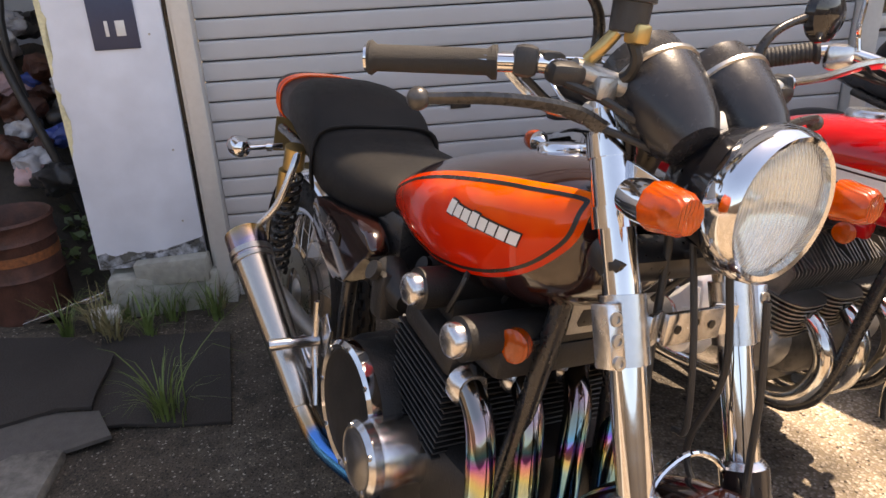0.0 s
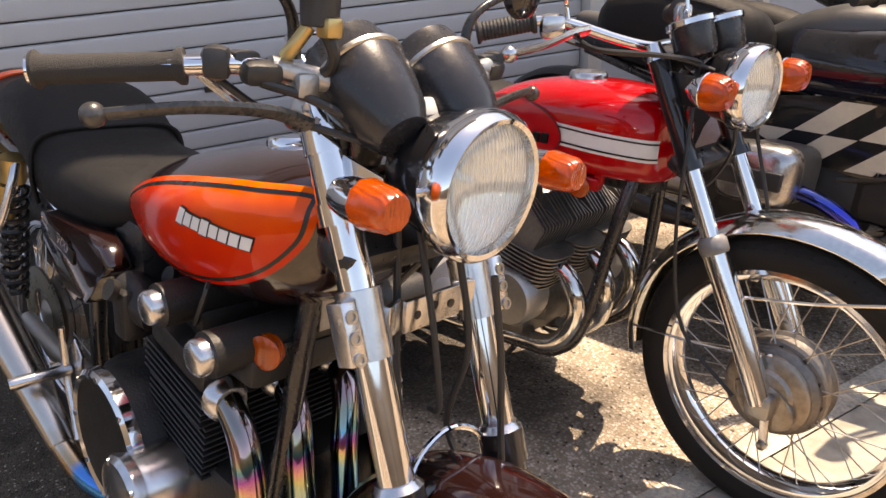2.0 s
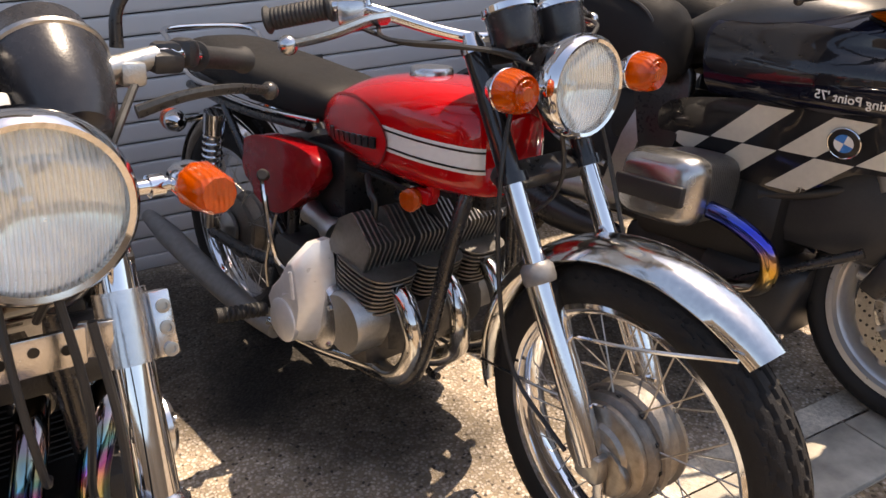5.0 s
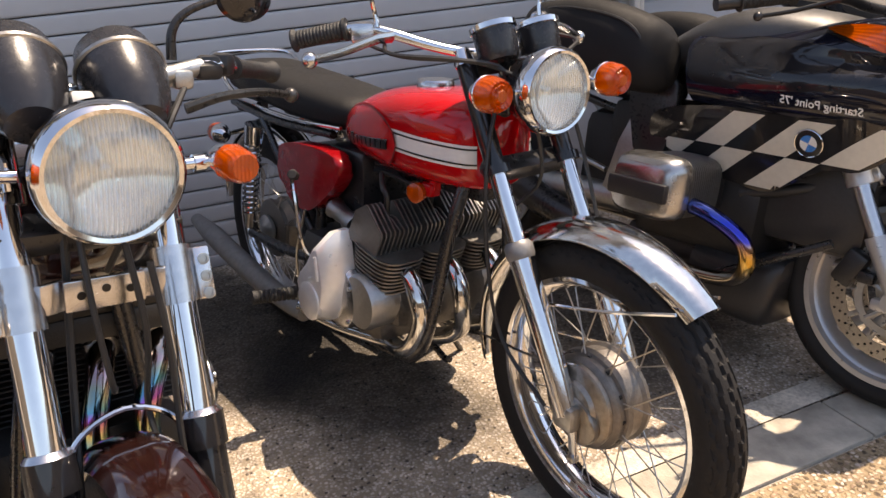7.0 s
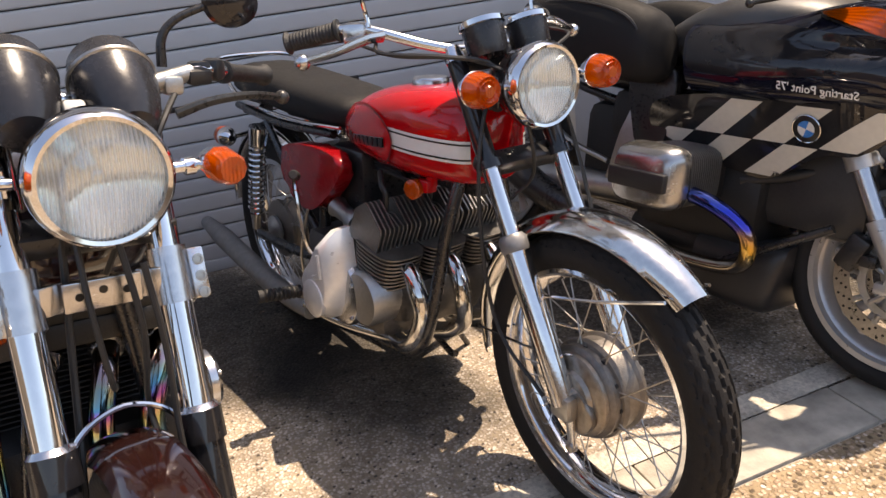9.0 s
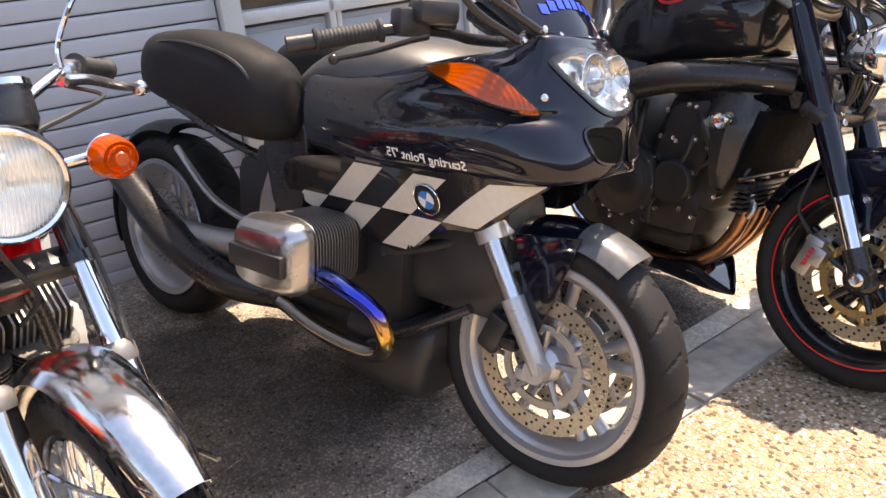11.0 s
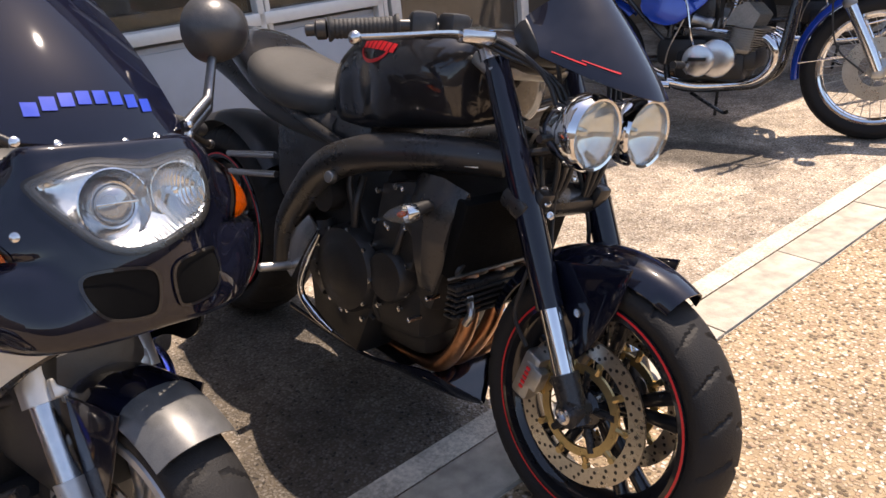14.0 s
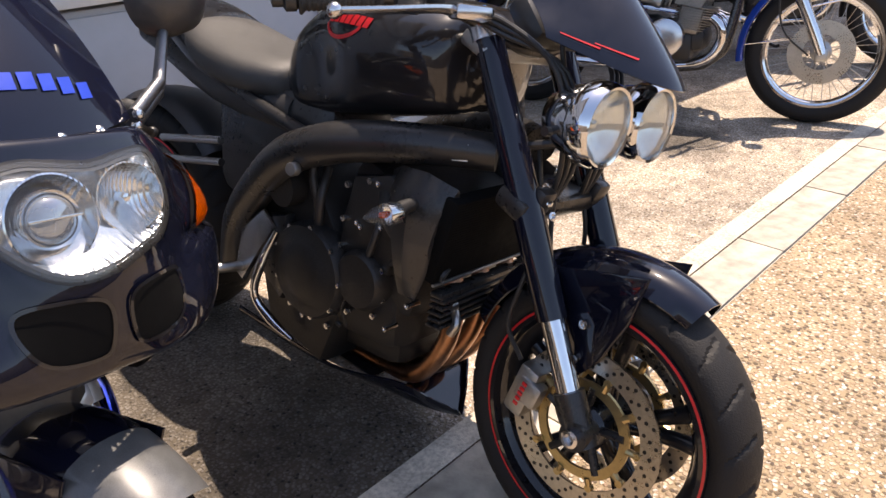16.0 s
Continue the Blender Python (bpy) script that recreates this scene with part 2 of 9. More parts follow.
def box(sx, sy, sz, c=(0, 0, 0), bevel=0.004, rot=None, seg=2):
    bm = bmesh.new()
    bmesh.ops.create_cube(bm, size=1.0)
    bm.transform(Matrix.Diagonal((sx, sy, sz, 1)))
    if bevel:
        bmesh.ops.bevel(bm, geom=bm.edges[:], offset=min(bevel, 0.45 * min(sx, sy, sz)), segments=seg, affect="EDGES", profile=0.5)
    if rot:
        bm.transform(pose(0, 0, 0, *rot))
    bm.transform(Matrix.Translation(c))
    return bm


def spline(pts, n=5):
    """Catmull-Rom through the points."""
    p = [Vector(q) for q in pts]
    if len(p) < 3:
        return p
    p = [2 * p[0] - p[1]] + p + [2 * p[-1] - p[-2]]
    out = []
    for i in range(1, len(p) - 2):
        a, b, c, d = p[i - 1:i + 3]
        for k in range(n):
            t = k / n
            out.append(0.5 * ((2 * b) + (c - a) * t + (2 * a - 5 * b + 4 * c - d) * t * t + (3 * b - a - 3 * c + d) * t ** 3))
    out.append(p[-2])
    return out


def tube(pts, r, seg=10, n=5, flat=1.0, smooth=True):
    """A swept round bar; r is one radius or one for each given point."""
    path = spline(pts, n) if smooth else [Vector(q) for q in pts]
    if isinstance(r, (int, float)):
        rad = [r] * len(path)
    else:
        x = np.linspace(0, 1, len(r))
        rad = np.interp(np.linspace(0, 1, len(path)), x, r).tolist()
    bm = bmesh.new()
    rings, up = [], None
    for i, p in enumerate(path):
        d = (path[min(i + 1, len(path) - 1)] - path[max(i - 1, 0)]).normalized()
        if up is None:
            up = d.orthogonal().normalized()
        up = (up - d * up.dot(d)).normalized()
        side = d.cross(up)
        rings.append([bm.verts.new(p + rad[i] * (math.cos(a) * up + flat * math.sin(a) * side)) for a in np.linspace(0, 2 * math.pi, seg, endpoint=False).tolist()])
    return skin(bm, rings)


def skin(bm, rings, caps=True, closed=False):
    n = len(rings[0])
    pairs = list(zip(rings, rings[1:])) + ([(rings[-1], rings[0])] if closed else [])
    for a, b in pairs:
        for i in range(n):
            bm.faces.new((a[i], a[(i + 1) % n], b[(i + 1) % n], b[i]))
    if caps and not closed:
        bm.faces.new(rings[0])
        bm.faces.new(rings[-1][::-1])
    return bm


def lathe(profile, seg=32, axis="y", closed=False):
    """Revolve (radius, along) round an axis."""
    bm = bmesh.new()
    rings = []
    for r, a in profile:
        r = max(r, 1e-4)
        row = []
        for t in np.linspace(0, 2 * math.pi, seg, endpoint=False).tolist():
            c, s = r * math.cos(t), r * math.sin(t)
            row.append(bm.verts.new({"x": (a, c, s), "y": (s, a, c), "z": (c, s, a)}[axis]))
        rings.append(row)
    return skin(bm, rings, closed=closed)


def mouth(bm):
    """Open a lathe's widest end."""
    f = max((f for f in bm.faces if len(f.verts) > 8), key=lambda f: f.calc_area())
    bmesh.ops.delete(bm, geom=[f], context="FACES_ONLY")
    return bm


def along(bm, p, d):
    """Turn a lathe round x so that its axis runs from p the way d."""
    return mv(bm, Matrix.Translation(p) @ Vector((1, 0, 0)).rotation_difference(Vector(d)).to_matrix().to_4x4())


def oval(x, y, z, hw, hh, n=24, p=2.5, lean=0.0):
    """A rounded ring across the thing at x; lean shifts it along x with height."""
    out = []
    for t in np.linspace(0, 2 * math.pi, n, endpoint=False).tolist():
        c, s = math.cos(t), math.sin(t)
        dy = hw * math.copysign(abs(c) ** (2 / p), c)
        dz = hh * math.copysign(abs(s) ** (2 / p), s)
        out.append((x + lean * dz, y + dy, z + dz))
    return out


def loft(rings, n=4, caps=True):
    """Skin through rings, with extra smooth rings between."""
    m = len(rings[0])
    cols = [spline([r[i] for r in rings], n) for i in range(m)]
    bm = bmesh.new()
    vs = [[bm.verts.new(cols[i][k]) for i in range(m)] for k in range(len(cols[0]))]
    return skin(bm, vs, caps)


def prism(outline, y0, y1, bevel=0.003, seg=2):
    """An outline in x, z made solid from y0 to y1."""
    bm = bmesh.new()
    a = [bm.verts.new((x, y0, z)) for x, z in outline]
    b = [bm.verts.new((x, y1, z)) for x, z in outline]
    bm.faces.new(a)
    bm.faces.new(b[::-1])
    n = len(a)
    for i in range(n):
        bm.faces.new((a[i], b[i], b[(i + 1) % n], a[(i + 1) % n]))
    if bevel:
        es = [e for e in bm.edges if abs(e.verts[0].co.y - e.verts[1].co.y) < 1e-6]
        bmesh.ops.bevel(bm, geom=es, offset=bevel, segments=seg, affect="EDGES", profile=0.5)
    return bm


def smooth_outline(pts, n=6):
    p = [Vector((*q, 0)) for q in pts]
    q = spline([p[-1]] + p + [p[0], p[1]], n)
    q = q[n:-n - 0]
    return [(v.x, v.y) for v in q[:len(pts) * n]]


def tree_of(bm):
    bm.normal_update()
    return BVHTree.FromBMesh(bm)


def lay(bm, tree, way=(0, 1, 0), start=-1.0, lift=0.0012, step=0.02, cuts=((1, 0, 0), (0, 0, 1))):
    """Lay a flat mesh in x, z on a surface, seen along way; cut it fine first."""
    for ax in map(Vector, cuts):
        vals = [v.co.dot(ax) for v in bm.verts]
        k = math.floor(min(vals) / step) + 1
        while k * step < max(vals):
            bmesh.ops.bisect_plane(bm, geom=bm.verts[:] + bm.edges[:] + bm.faces[:], plane_co=ax * (k * step), plane_no=ax)
            k += 1
    w = Vector(way).normalized()
    for v in bm.verts:
        hit, nor, _, _ = tree.ray_cast(v.co + w * start, w)
        if hit is None:
            near = tree.find_nearest(v.co + w * (start * 0.2))
            hit, nor = near[0], near[1]
        if nor.dot(w) > 0:
            nor = -nor
        v.co = hit + nor * lift
    return bm


def flat(outline):
    bm = bmesh.new()
    f = bm.faces.new([bm.verts.new((x, 0, z)) for x, z in outline])
    bmesh.ops.triangulate(bm, faces=[f])
    return bm


def band(outline, grow0, grow1):
    """A closed ribbon between two offsets of an outline (outward is plus)."""
    n = len(outline)
    area = sum(outline[i][0] * outline[(i + 1) % n][1] - outline[(i + 1) % n][0] * outline[i][1] for i in range(n))
    sg = 1 if area > 0 else -1
    bm = bmesh.new()
    rows = []
    for i in range(n):
        a, b = Vector(outline[i - 1]), Vector(outline[(i + 1) % n])
        d = (b - a).normalized()
        o = Vector((d.y, -d.x)) * sg
        p = Vector(outline[i])
        rows.append([bm.verts.new((*(p + o * g).to_tuple()[:1], 0, (p + o * g).y)) for g in (grow0, grow1)])
    for i in range(n):
        a, b = rows[i], rows[(i + 1) % n]
        bm.faces.new((a[0], a[1], b[1], b[0]))
    return bm


def lettering(text, size, mirror=False, shear=0.0):
    """Words as a flat mesh in x, z, centred."""
    cu = bpy.data.curves.new("t", "FONT")
    cu.body, cu.size, cu.align_x, cu.align_y, cu.shear = text, size, "CENTER", "CENTER", shear
    cu.resolution_u, cu.offset = 2, size * 0.018
    ob = bpy.data.objects.new("t", cu)
    scene.collection.objects.link(ob)
    me = bpy.data.meshes.new_from_object(ob.evaluated_get(bpy.context.evaluated_depsgraph_get()))
    bpy.data.objects.remove(ob)
    bm = bmesh.new()
    bm.from_mesh(me)
    bpy.data.meshes.remove(me)
    bm.transform(Matrix(((-1 if mirror else 1, 0, 0, 0), (0, 0, 1, 0), (0, 1, 0, 0), (0, 0, 0, 1))))
    return bm


def bars(n, w, h, gap, shear=0.3, tall=1.25):
    """A plain mark: a row of slanted bars, the outer ones taller."""
    bm = bmesh.new()
    x0 = -(n * w + (n - 1) * gap) / 2
    for i in range(n):
        x = x0 + i * (w + gap)
        hh = h * (tall if i in (0,) else 1.0)
        vs = [bm.verts.new((x + a + shear * b, 0, b)) for a, b in ((0, -h / 2), (w, -h / 2), (w, hh - h / 2), (0, hh - h / 2))]
        bm.faces.new(vs)
    return bm


def thing(name, label, category, m, group=""):
    ob = new(name)
    ob.empty_display_size = 0.1
    ob.matrix_world = m
    return tagged(ob, label, category, group)


def bike_pose(x, y, heading, lean):
    return pose(x, y, 0, 0, 0, heading) @ pose(0, 0, 0, -lean)


def steer(angle, rake, px, pz):
    """Turn of the front end round the steering axis through (px, 0, pz); left is plus."""
    ax = Vector((-math.sin(radians(rake)), 0, math.cos(radians(rake))))
    return Matrix.Translation((px, 0, pz)) @ Matrix.Rotation(radians(angle), 4, ax) @ Matrix.Translation((-px, 0, -pz))


# ---- wheels, lamps and other pieces that several machines have ----
def tyre_mesh(R, w, rim, tread, seg=272, rows=64):
    """A tyre round y; tread(angle, s) gives the groove's depth, s from -1 to 1 across."""
    bm = bmesh.new()
    rings = []
    h = (R - rim)
    for k in range(rows):
        u = -1 + 2 * k / (rows - 1)
        row = []
        # round section from bead to bead
        ang = u * radians(140)
        y0 = (w / 2) * math.sin(ang)
        t = (math.cos(ang) - math.cos(radians(140))) / (1 - math.cos(radians(140)))
        r0 = rim + h * t ** 0.85
        for i in range(seg):
            th = 2 * math.pi * i / seg
            s = u / 0.55
            d = tread(th, s) if abs(s) <= 1.05 else 0.0
            row.append(bm.verts.new(((r0 - d) * math.sin(th), y0, (r0 - d) * math.cos(th))))
        rings.append(row)
    skin(bm, rings, caps=False)
    return bm


def ribbed(th, s):
    z = 0.045 * (1 if (th * 44 / math.pi) % 2 < 1 else -1)
    for c in (-0.75, -0.38, 0.0, 0.38, 0.75):
        if abs(s - c - z) < 0.055:
            return 0.0065
    if abs(s) > 0.82 and (th * 60 / math.pi) % 2 < 0.5:
        return 0.003
    return 0.0


def sporty(th, s):
    k = (th / (2 * math.pi) * 22) % 1.0
    for side in (-1, 1):
        v = s * side
        if 0.08 < v < 1.0:
            c = 0.25 + 0.45 * v + (0.25 if side > 0 else 0.0)
            if abs(((k - c + 0.5) % 1.0) - 0.5) < 0.060 - 0.02 * v:
                return 0.0045
    return 0.0


def spoked_wheel(parent, name, m, R, w, rim, tread, hub_r=0.04, hub_w=0.10, spokes=36, drum=0.0, disc=0.0, side=-1):
    """Rim as the wheel, with tyre, hub, and each spoke under it."""
    rw = w * 0.40
    prof = [(rim + 0.012, -rw), (rim + 0.008, -rw + 0.004), (rim - 0.008, -rw + 0.007), (rim - 0.016, -rw * 0.4), (rim - 0.018, 0), (rim - 0.016, rw * 0.4), (rim - 0.008, rw - 0.007), (rim + 0.008, rw - 0.004), (rim + 0.012, rw), (rim + 0.002, rw), (rim - 0.006, 0.0), (rim + 0.002, -rw)]
    wheel = part(name, mv(lathe(prof, 72, closed=True), m), CHROME, parent, "chrome spoked wheel rim")
    part("tyre", mv(tyre_mesh(R, w, rim, tread), m), RUBBER, wheel, "black ribbed rubber tyre", 30)
    hp = [(0.012, -hub_w * 0.62), (0.022, -hub_w * 0.6), (hub_r, -hub_w / 2), (hub_r, -hub_w * 0.42), (hub_r * 0.75, -hub_w * 0.36), (hub_r * 0.7, 0), (hub_r * 0.75, hub_w * 0.36), (hub_r, hub_w * 0.42), (hub_r, hub_w / 2), (0.022, hub_w * 0.6), (0.012, hub_w * 0.62)]
    part("hub", mv(lathe(hp, 36), m), ALU_CAST, wheel)
    if drum:
        dp = [(drum * 0.2, side * 0.066), (drum * 0.55, side * 0.064), (drum * 0.62, side * 0.058), (drum * 0.92, side * 0.052), (drum, side * 0.044), (drum, side * 0.03), (drum * 1.06, side * 0.028), (drum * 1.08, side * 0.016), (drum * 1.0, side * 0.012), (drum * 1.0, side * -0.02), (drum * 1.07, side * -0.026), (drum * 1.05, side * -0.036), (drum * 0.9, side * -0.04), (drum * 0.2, side * -0.045)]
        part("brake_drum", mv(lathe(dp, 48), m), DRUM, wheel, "dull cast aluminium brake drum")
    if disc:
        part("brake_disc", mv(lathe([(disc * 0.55, side * 0.066), (disc, side * 0.066), (disc, side * 0.072), (disc * 0.55, side * 0.072)], 56, closed=True), m), DISC, wheel)
    hr = (drum * 1.02 if drum else hub_r * 0.95)
    L = rim - 0.012 - hr
    sp = tube([(0, 0, 0), (0, 0, 1)], 0.0016, 5, smooth=False)
    first = None
    for i in range(spokes):
        a = 2 * math.pi * i / spokes
        sd = 1 if i % 2 else -1
        sk = 0.42 * (1 if (i // 2) % 2 else -1) * (0.55 if drum else 1.0)
        p = Vector((hr * math.sin(a + sk), sd * hub_w * (0.30 if drum else 0.44), hr * math.cos(a + sk)))
        q = Vector(((rim - 0.012) * math.sin(a), sd * 0.004, (rim - 0.012) * math.cos(a)))
        d = q - p
        mm = m @ Matrix.Translation(p) @ Vector((0, 0, 1)).rotation_difference(d).to_matrix().to_4x4() @ Matrix.Diagonal((1, 1, d.length, 1))
        if first is None:
            first = part("spoke", sp, STEEL, wheel)
            first.matrix_basis = mm
        else:
            shared("spoke", first.data, mm, wheel)
    return wheel


def indicator(parent, name, m, r=0.04, depth=0.05, body=CHROME, lens=AMBER):
    """Lamp that looks along +x at the origin of m."""
    b = part(name, mv(lathe([(0.010, -depth - 0.022), (r * 0.7, -depth - 0.008), (r * 0.98, -depth + 0.012), (r, -0.014), (r * 0.95, -0.012), (0.01, -0.012)], 28, "x"), m), body, parent)
    prof = [(r * 0.5, -0.013), (r * 0.97, -0.012), (r * 1.02, -0.004), (r * 0.98, 0.008), (r * 0.93, 0.020), (r * 0.80, 0.030), (r * 0.70, 0.026), (r * 0.6, 0.032), (r * 0.45, 0.027), (r * 0.3, 0.034), (0.002, 0.034)]
    part("lens", mv(lathe(prof, 28, "x"), m), lens, b, "ribbed amber lens" if lens is AMBER else "")
    return b


def headlamp(parent, m, r, depth, bucket, lens=LENS, name="headlamp"):
    b = part(name, mv(lathe([(0.02, -depth), (r * 0.55, -depth * 0.93), (r * 0.86, -depth * 0.6), (r * 0.97, -depth * 0.25), (r * 0.98, -0.012), (r * 0.90, -0.012), (r * 0.84, -depth * 0.3), (r * 0.4, -depth * 0.75), (0.02, -depth * 0.8)], 44, "x"), m), bucket, parent)
    part("bezel", mv(lathe([(r * 0.99, -0.040), (r * 1.05, -0.034), (r * 1.06, -0.014), (r * 1.035, -0.002), (r * 0.965, 0.005), (r * 0.90, 0.003), (r * 0.885, -0.006), (r * 0.95, -0.014)], 56, "x", closed=True), m), CHROME, b, "chrome headlamp rim")
    part("reflector", mv(mouth(lathe([(r * 0.90, -0.010), (r * 0.80, -0.13 * r - 0.008), (r * 0.62, -0.30 * r - 0.008), (r * 0.42, -0.43 * r - 0.008), (r * 0.22, -0.50 * r - 0.008), (r * 0.12, -0.52 * r - 0.008), (r * 0.11, -0.36 * r), (r * 0.08, -0.33 * r), (0.002, -0.32 * r)], 48, "x")), m), LAMP_FLUTED if lens is LENS else LAMP_MIRROR, b)
    lo = part("lens", mv(lathe([(r * 0.90, -0.008), (r * 0.90, -0.002), (r * 0.75, 0.005), (r * 0.5, 0.010), (r * 0.25, 0.013), (0.002, 0.014), (0.002, 0.010), (r * 0.25, 0.009), (r * 0.5, 0.006), (r * 0.75, 0.001)], 48, "x", closed=True), m), lens, b, "ribbed clear glass headlamp lens")
    lo.visible_shadow = False
    return b


def fender(m, R, w, a0, a1, n=22, th=0.0025, rise=0.022, taper=0.12):
    """A curved mudguard round y; angles in degrees from straight ahead, upwards."""
    bm = bmesh.new()
    rings = []
    for k in range(n + 1):
        u = k / n
        a = radians(a0 + (a1 - a0) * u)
        ww = w * (1 - taper * (2 * abs(u - 0.5)) ** 3)
        outer, inner = [], []
        for j in range(11):
            v = -1 + 2 * j / 10
            rr = R + rise * (1 - abs(v) ** 2.6) - (0.010 if abs(v) == 1 else 0)
            for lst, q in ((outer, rr), (inner, rr - th)):
                lst.append((q * math.cos(a), v * ww / 2 * (1 if lst is outer else 0.985), q * math.sin(a)))
        rings.append([bm.verts.new(p) for p in outer + inner[::-1]])
    skin(bm, rings)
    return mv(bm, m)


def grip(parent, p, q, r=0.017, mat=GRIP, ribs=True, name="grip"):
    p, q = Vector(p), Vector(q)
    L = (q - p).length
    prof = [(r * 1.25, 0), (r * 1.35, 0.004), (r * 1.02, 0.010)]
    if ribs:
        k = int(L / 0.009)
        for i in range(k):
            a = 0.012 + (L - 0.024) * i / k
            prof += [(r * 0.97, a), (r * 1.06, a + 0.002), (r * 1.06, a + 0.005), (r * 0.97, a + 0.007)]
    prof += [(r, L - 0.012), (r * 1.3, L - 0.006), (r * 1.3, L), (r * 0.6, L + 0.001)]
    return part(name, along(lathe(prof, 20, "x"), p, q - p), mat, parent)


def lever(parent, pts, r=0.007, mat=ALU, name="lever"):
    b = tube(pts, [r * 1.3, r * 1.1, r, r * 0.9], 8, 6, 0.6)
    e = Vector(pts[-1])
    s = bmesh.new()
    bmesh.ops.create_uvsphere(s, u_segments=12, v_segments=8, radius=r * 1.5)
    return part(name, join(b, mv(s, Matrix.Translation(e))), mat, parent)


# ---- ground ----
def aggregate(name, base, pebbles, cell, stain, bump=0.9, oil=()):
    """Washed pebble concrete: stones of mixed colour in a sandy matrix."""
    m = bpy.data.materials.new(name)
    m.use_nodes = True
    n, ln, b = nodes_of(m)
    tc = n.new("ShaderNodeTexCoord")
    warp = n.new("ShaderNodeTexNoise")
    warp.inputs["Scale"].default_value = cell * 0.6
    ln.new(tc.outputs["Object"], warp.inputs["Vector"])
    wa = n.new("ShaderNodeVectorMath")
    wa.operation = "MULTIPLY_ADD"
    wa.inputs[1].default_value = (0.012, 0.012, 0.012)
    ln.new(warp.outputs["Color"], wa.inputs[0])
    ln.new(tc.outputs["Object"], wa.inputs[2])
    vo = n.new("ShaderNodeTexVoronoi")
    vo.inputs["Scale"].default_value = cell
    ln.new(wa.outputs[0], vo.inputs["Vector"])
    sep = n.new("ShaderNodeSeparateColor")
    ln.new(vo.outputs["Color"], sep.inputs[0])
    cr = n.new("ShaderNodeValToRGB")
    cr.color_ramp.interpolation = "CONSTANT"
    stops(cr, *pebbles)
    ln.new(sep.outputs[0], cr.inputs[0])
    edge = n.new("ShaderNodeMapRange")
    edge.inputs[1].default_value, edge.inputs[2].default_value = 0.35, 0.62
    ln.new(vo.outputs["Distance"], edge.inputs[0])
    mix = n.new("ShaderNodeMix")
    mix.data_type = "RGBA"
    mix.inputs["B"].default_value = (*base, 1)
    ln.new(edge.outputs[0], mix.inputs["Factor"])
    ln.new(cr.outputs[0], mix.inputs["A"])
    big = n.new("ShaderNodeTexNoise")
    big.inputs["Scale"].default_value, big.inputs["Detail"].default_value = 2.2, 7
    ln.new(tc.outputs["Object"], big.inputs["Vector"])
    mr = n.new("ShaderNodeMapRange")
    mr.inputs[1].default_value, mr.inputs[2].default_value = 0.3, 0.7
    mr.inputs[3].default_value, mr.inputs[4].default_value = 1 - stain, 1 + stain * 0.6
    ln.new(big.outputs[0], mr.inputs[0])
    # dirt blotches a hand wide, and worn pits
    mid = n.new("ShaderNodeTexNoise")
    mid.inputs["Scale"].default_value, mid.inputs["Detail"].default_value, mid.inputs["Roughness"].default_value = 11, 8, 0.68
    ln.new(tc.outputs["Object"], mid.inputs["Vector"])
    md = n.new("ShaderNodeMapRange")
    md.inputs[1].default_value, md.inputs[2].default_value = 0.36, 0.56
    md.inputs[3].default_value, md.inputs[4].default_value = 1 - stain * 0.95, 1.03
    ln.new(mid.outputs[0], md.inputs[0])
    both = n.new("ShaderNodeMath")
    both.operation = "MULTIPLY"
    ln.new(mr.outputs[0], both.inputs[0])
    ln.new(md.outputs[0], both.inputs[1])
    fine = n.new("ShaderNodeTexNoise")
    fine.inputs["Scale"].default_value, fine.inputs["Detail"].default_value = 260, 4
    ln.new(tc.outputs["Object"], fine.inputs["Vector"])
    fr = n.new("ShaderNodeMapRange")
    fr.inputs[3].default_value, fr.inputs[4].default_value = 0.7, 1.3
    ln.new(fine.outputs[0], fr.inputs[0])
    pr = n.new("ShaderNodeMath")
    pr.operation = "MULTIPLY"
    ln.new(both.outputs[0], pr.inputs[0])
    ln.new(fr.outputs[0], pr.inputs[1])
    sc = n.new("ShaderNodeVectorMath")
    sc.operation = "SCALE"
    ln.new(mix.outputs["Result"], sc.inputs[0])
    ln.new(pr.outputs[0], sc.inputs["Scale"])
    col = sc.outputs[0]
    # oil, tyre dirt and painted-in shade where machines are always parked, with ragged edges
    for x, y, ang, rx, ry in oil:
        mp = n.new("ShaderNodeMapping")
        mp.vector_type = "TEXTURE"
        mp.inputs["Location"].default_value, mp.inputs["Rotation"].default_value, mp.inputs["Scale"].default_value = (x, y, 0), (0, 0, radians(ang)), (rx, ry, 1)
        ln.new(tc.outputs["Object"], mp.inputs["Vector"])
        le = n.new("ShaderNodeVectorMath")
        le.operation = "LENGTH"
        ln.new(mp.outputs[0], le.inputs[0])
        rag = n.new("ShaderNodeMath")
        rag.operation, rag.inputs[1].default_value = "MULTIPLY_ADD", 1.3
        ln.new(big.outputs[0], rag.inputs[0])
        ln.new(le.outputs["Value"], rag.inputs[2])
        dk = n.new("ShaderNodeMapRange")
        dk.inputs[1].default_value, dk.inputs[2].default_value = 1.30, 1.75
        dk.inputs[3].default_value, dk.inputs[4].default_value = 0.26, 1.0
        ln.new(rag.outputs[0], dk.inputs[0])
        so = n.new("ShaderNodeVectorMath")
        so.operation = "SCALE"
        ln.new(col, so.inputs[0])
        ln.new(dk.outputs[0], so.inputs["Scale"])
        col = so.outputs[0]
    ln.new(col, b.inputs["Base Color"])
    b.inputs["Roughness"].default_value = 0.82
    inv = n.new("ShaderNodeMath")
    inv.operation = "SUBTRACT"
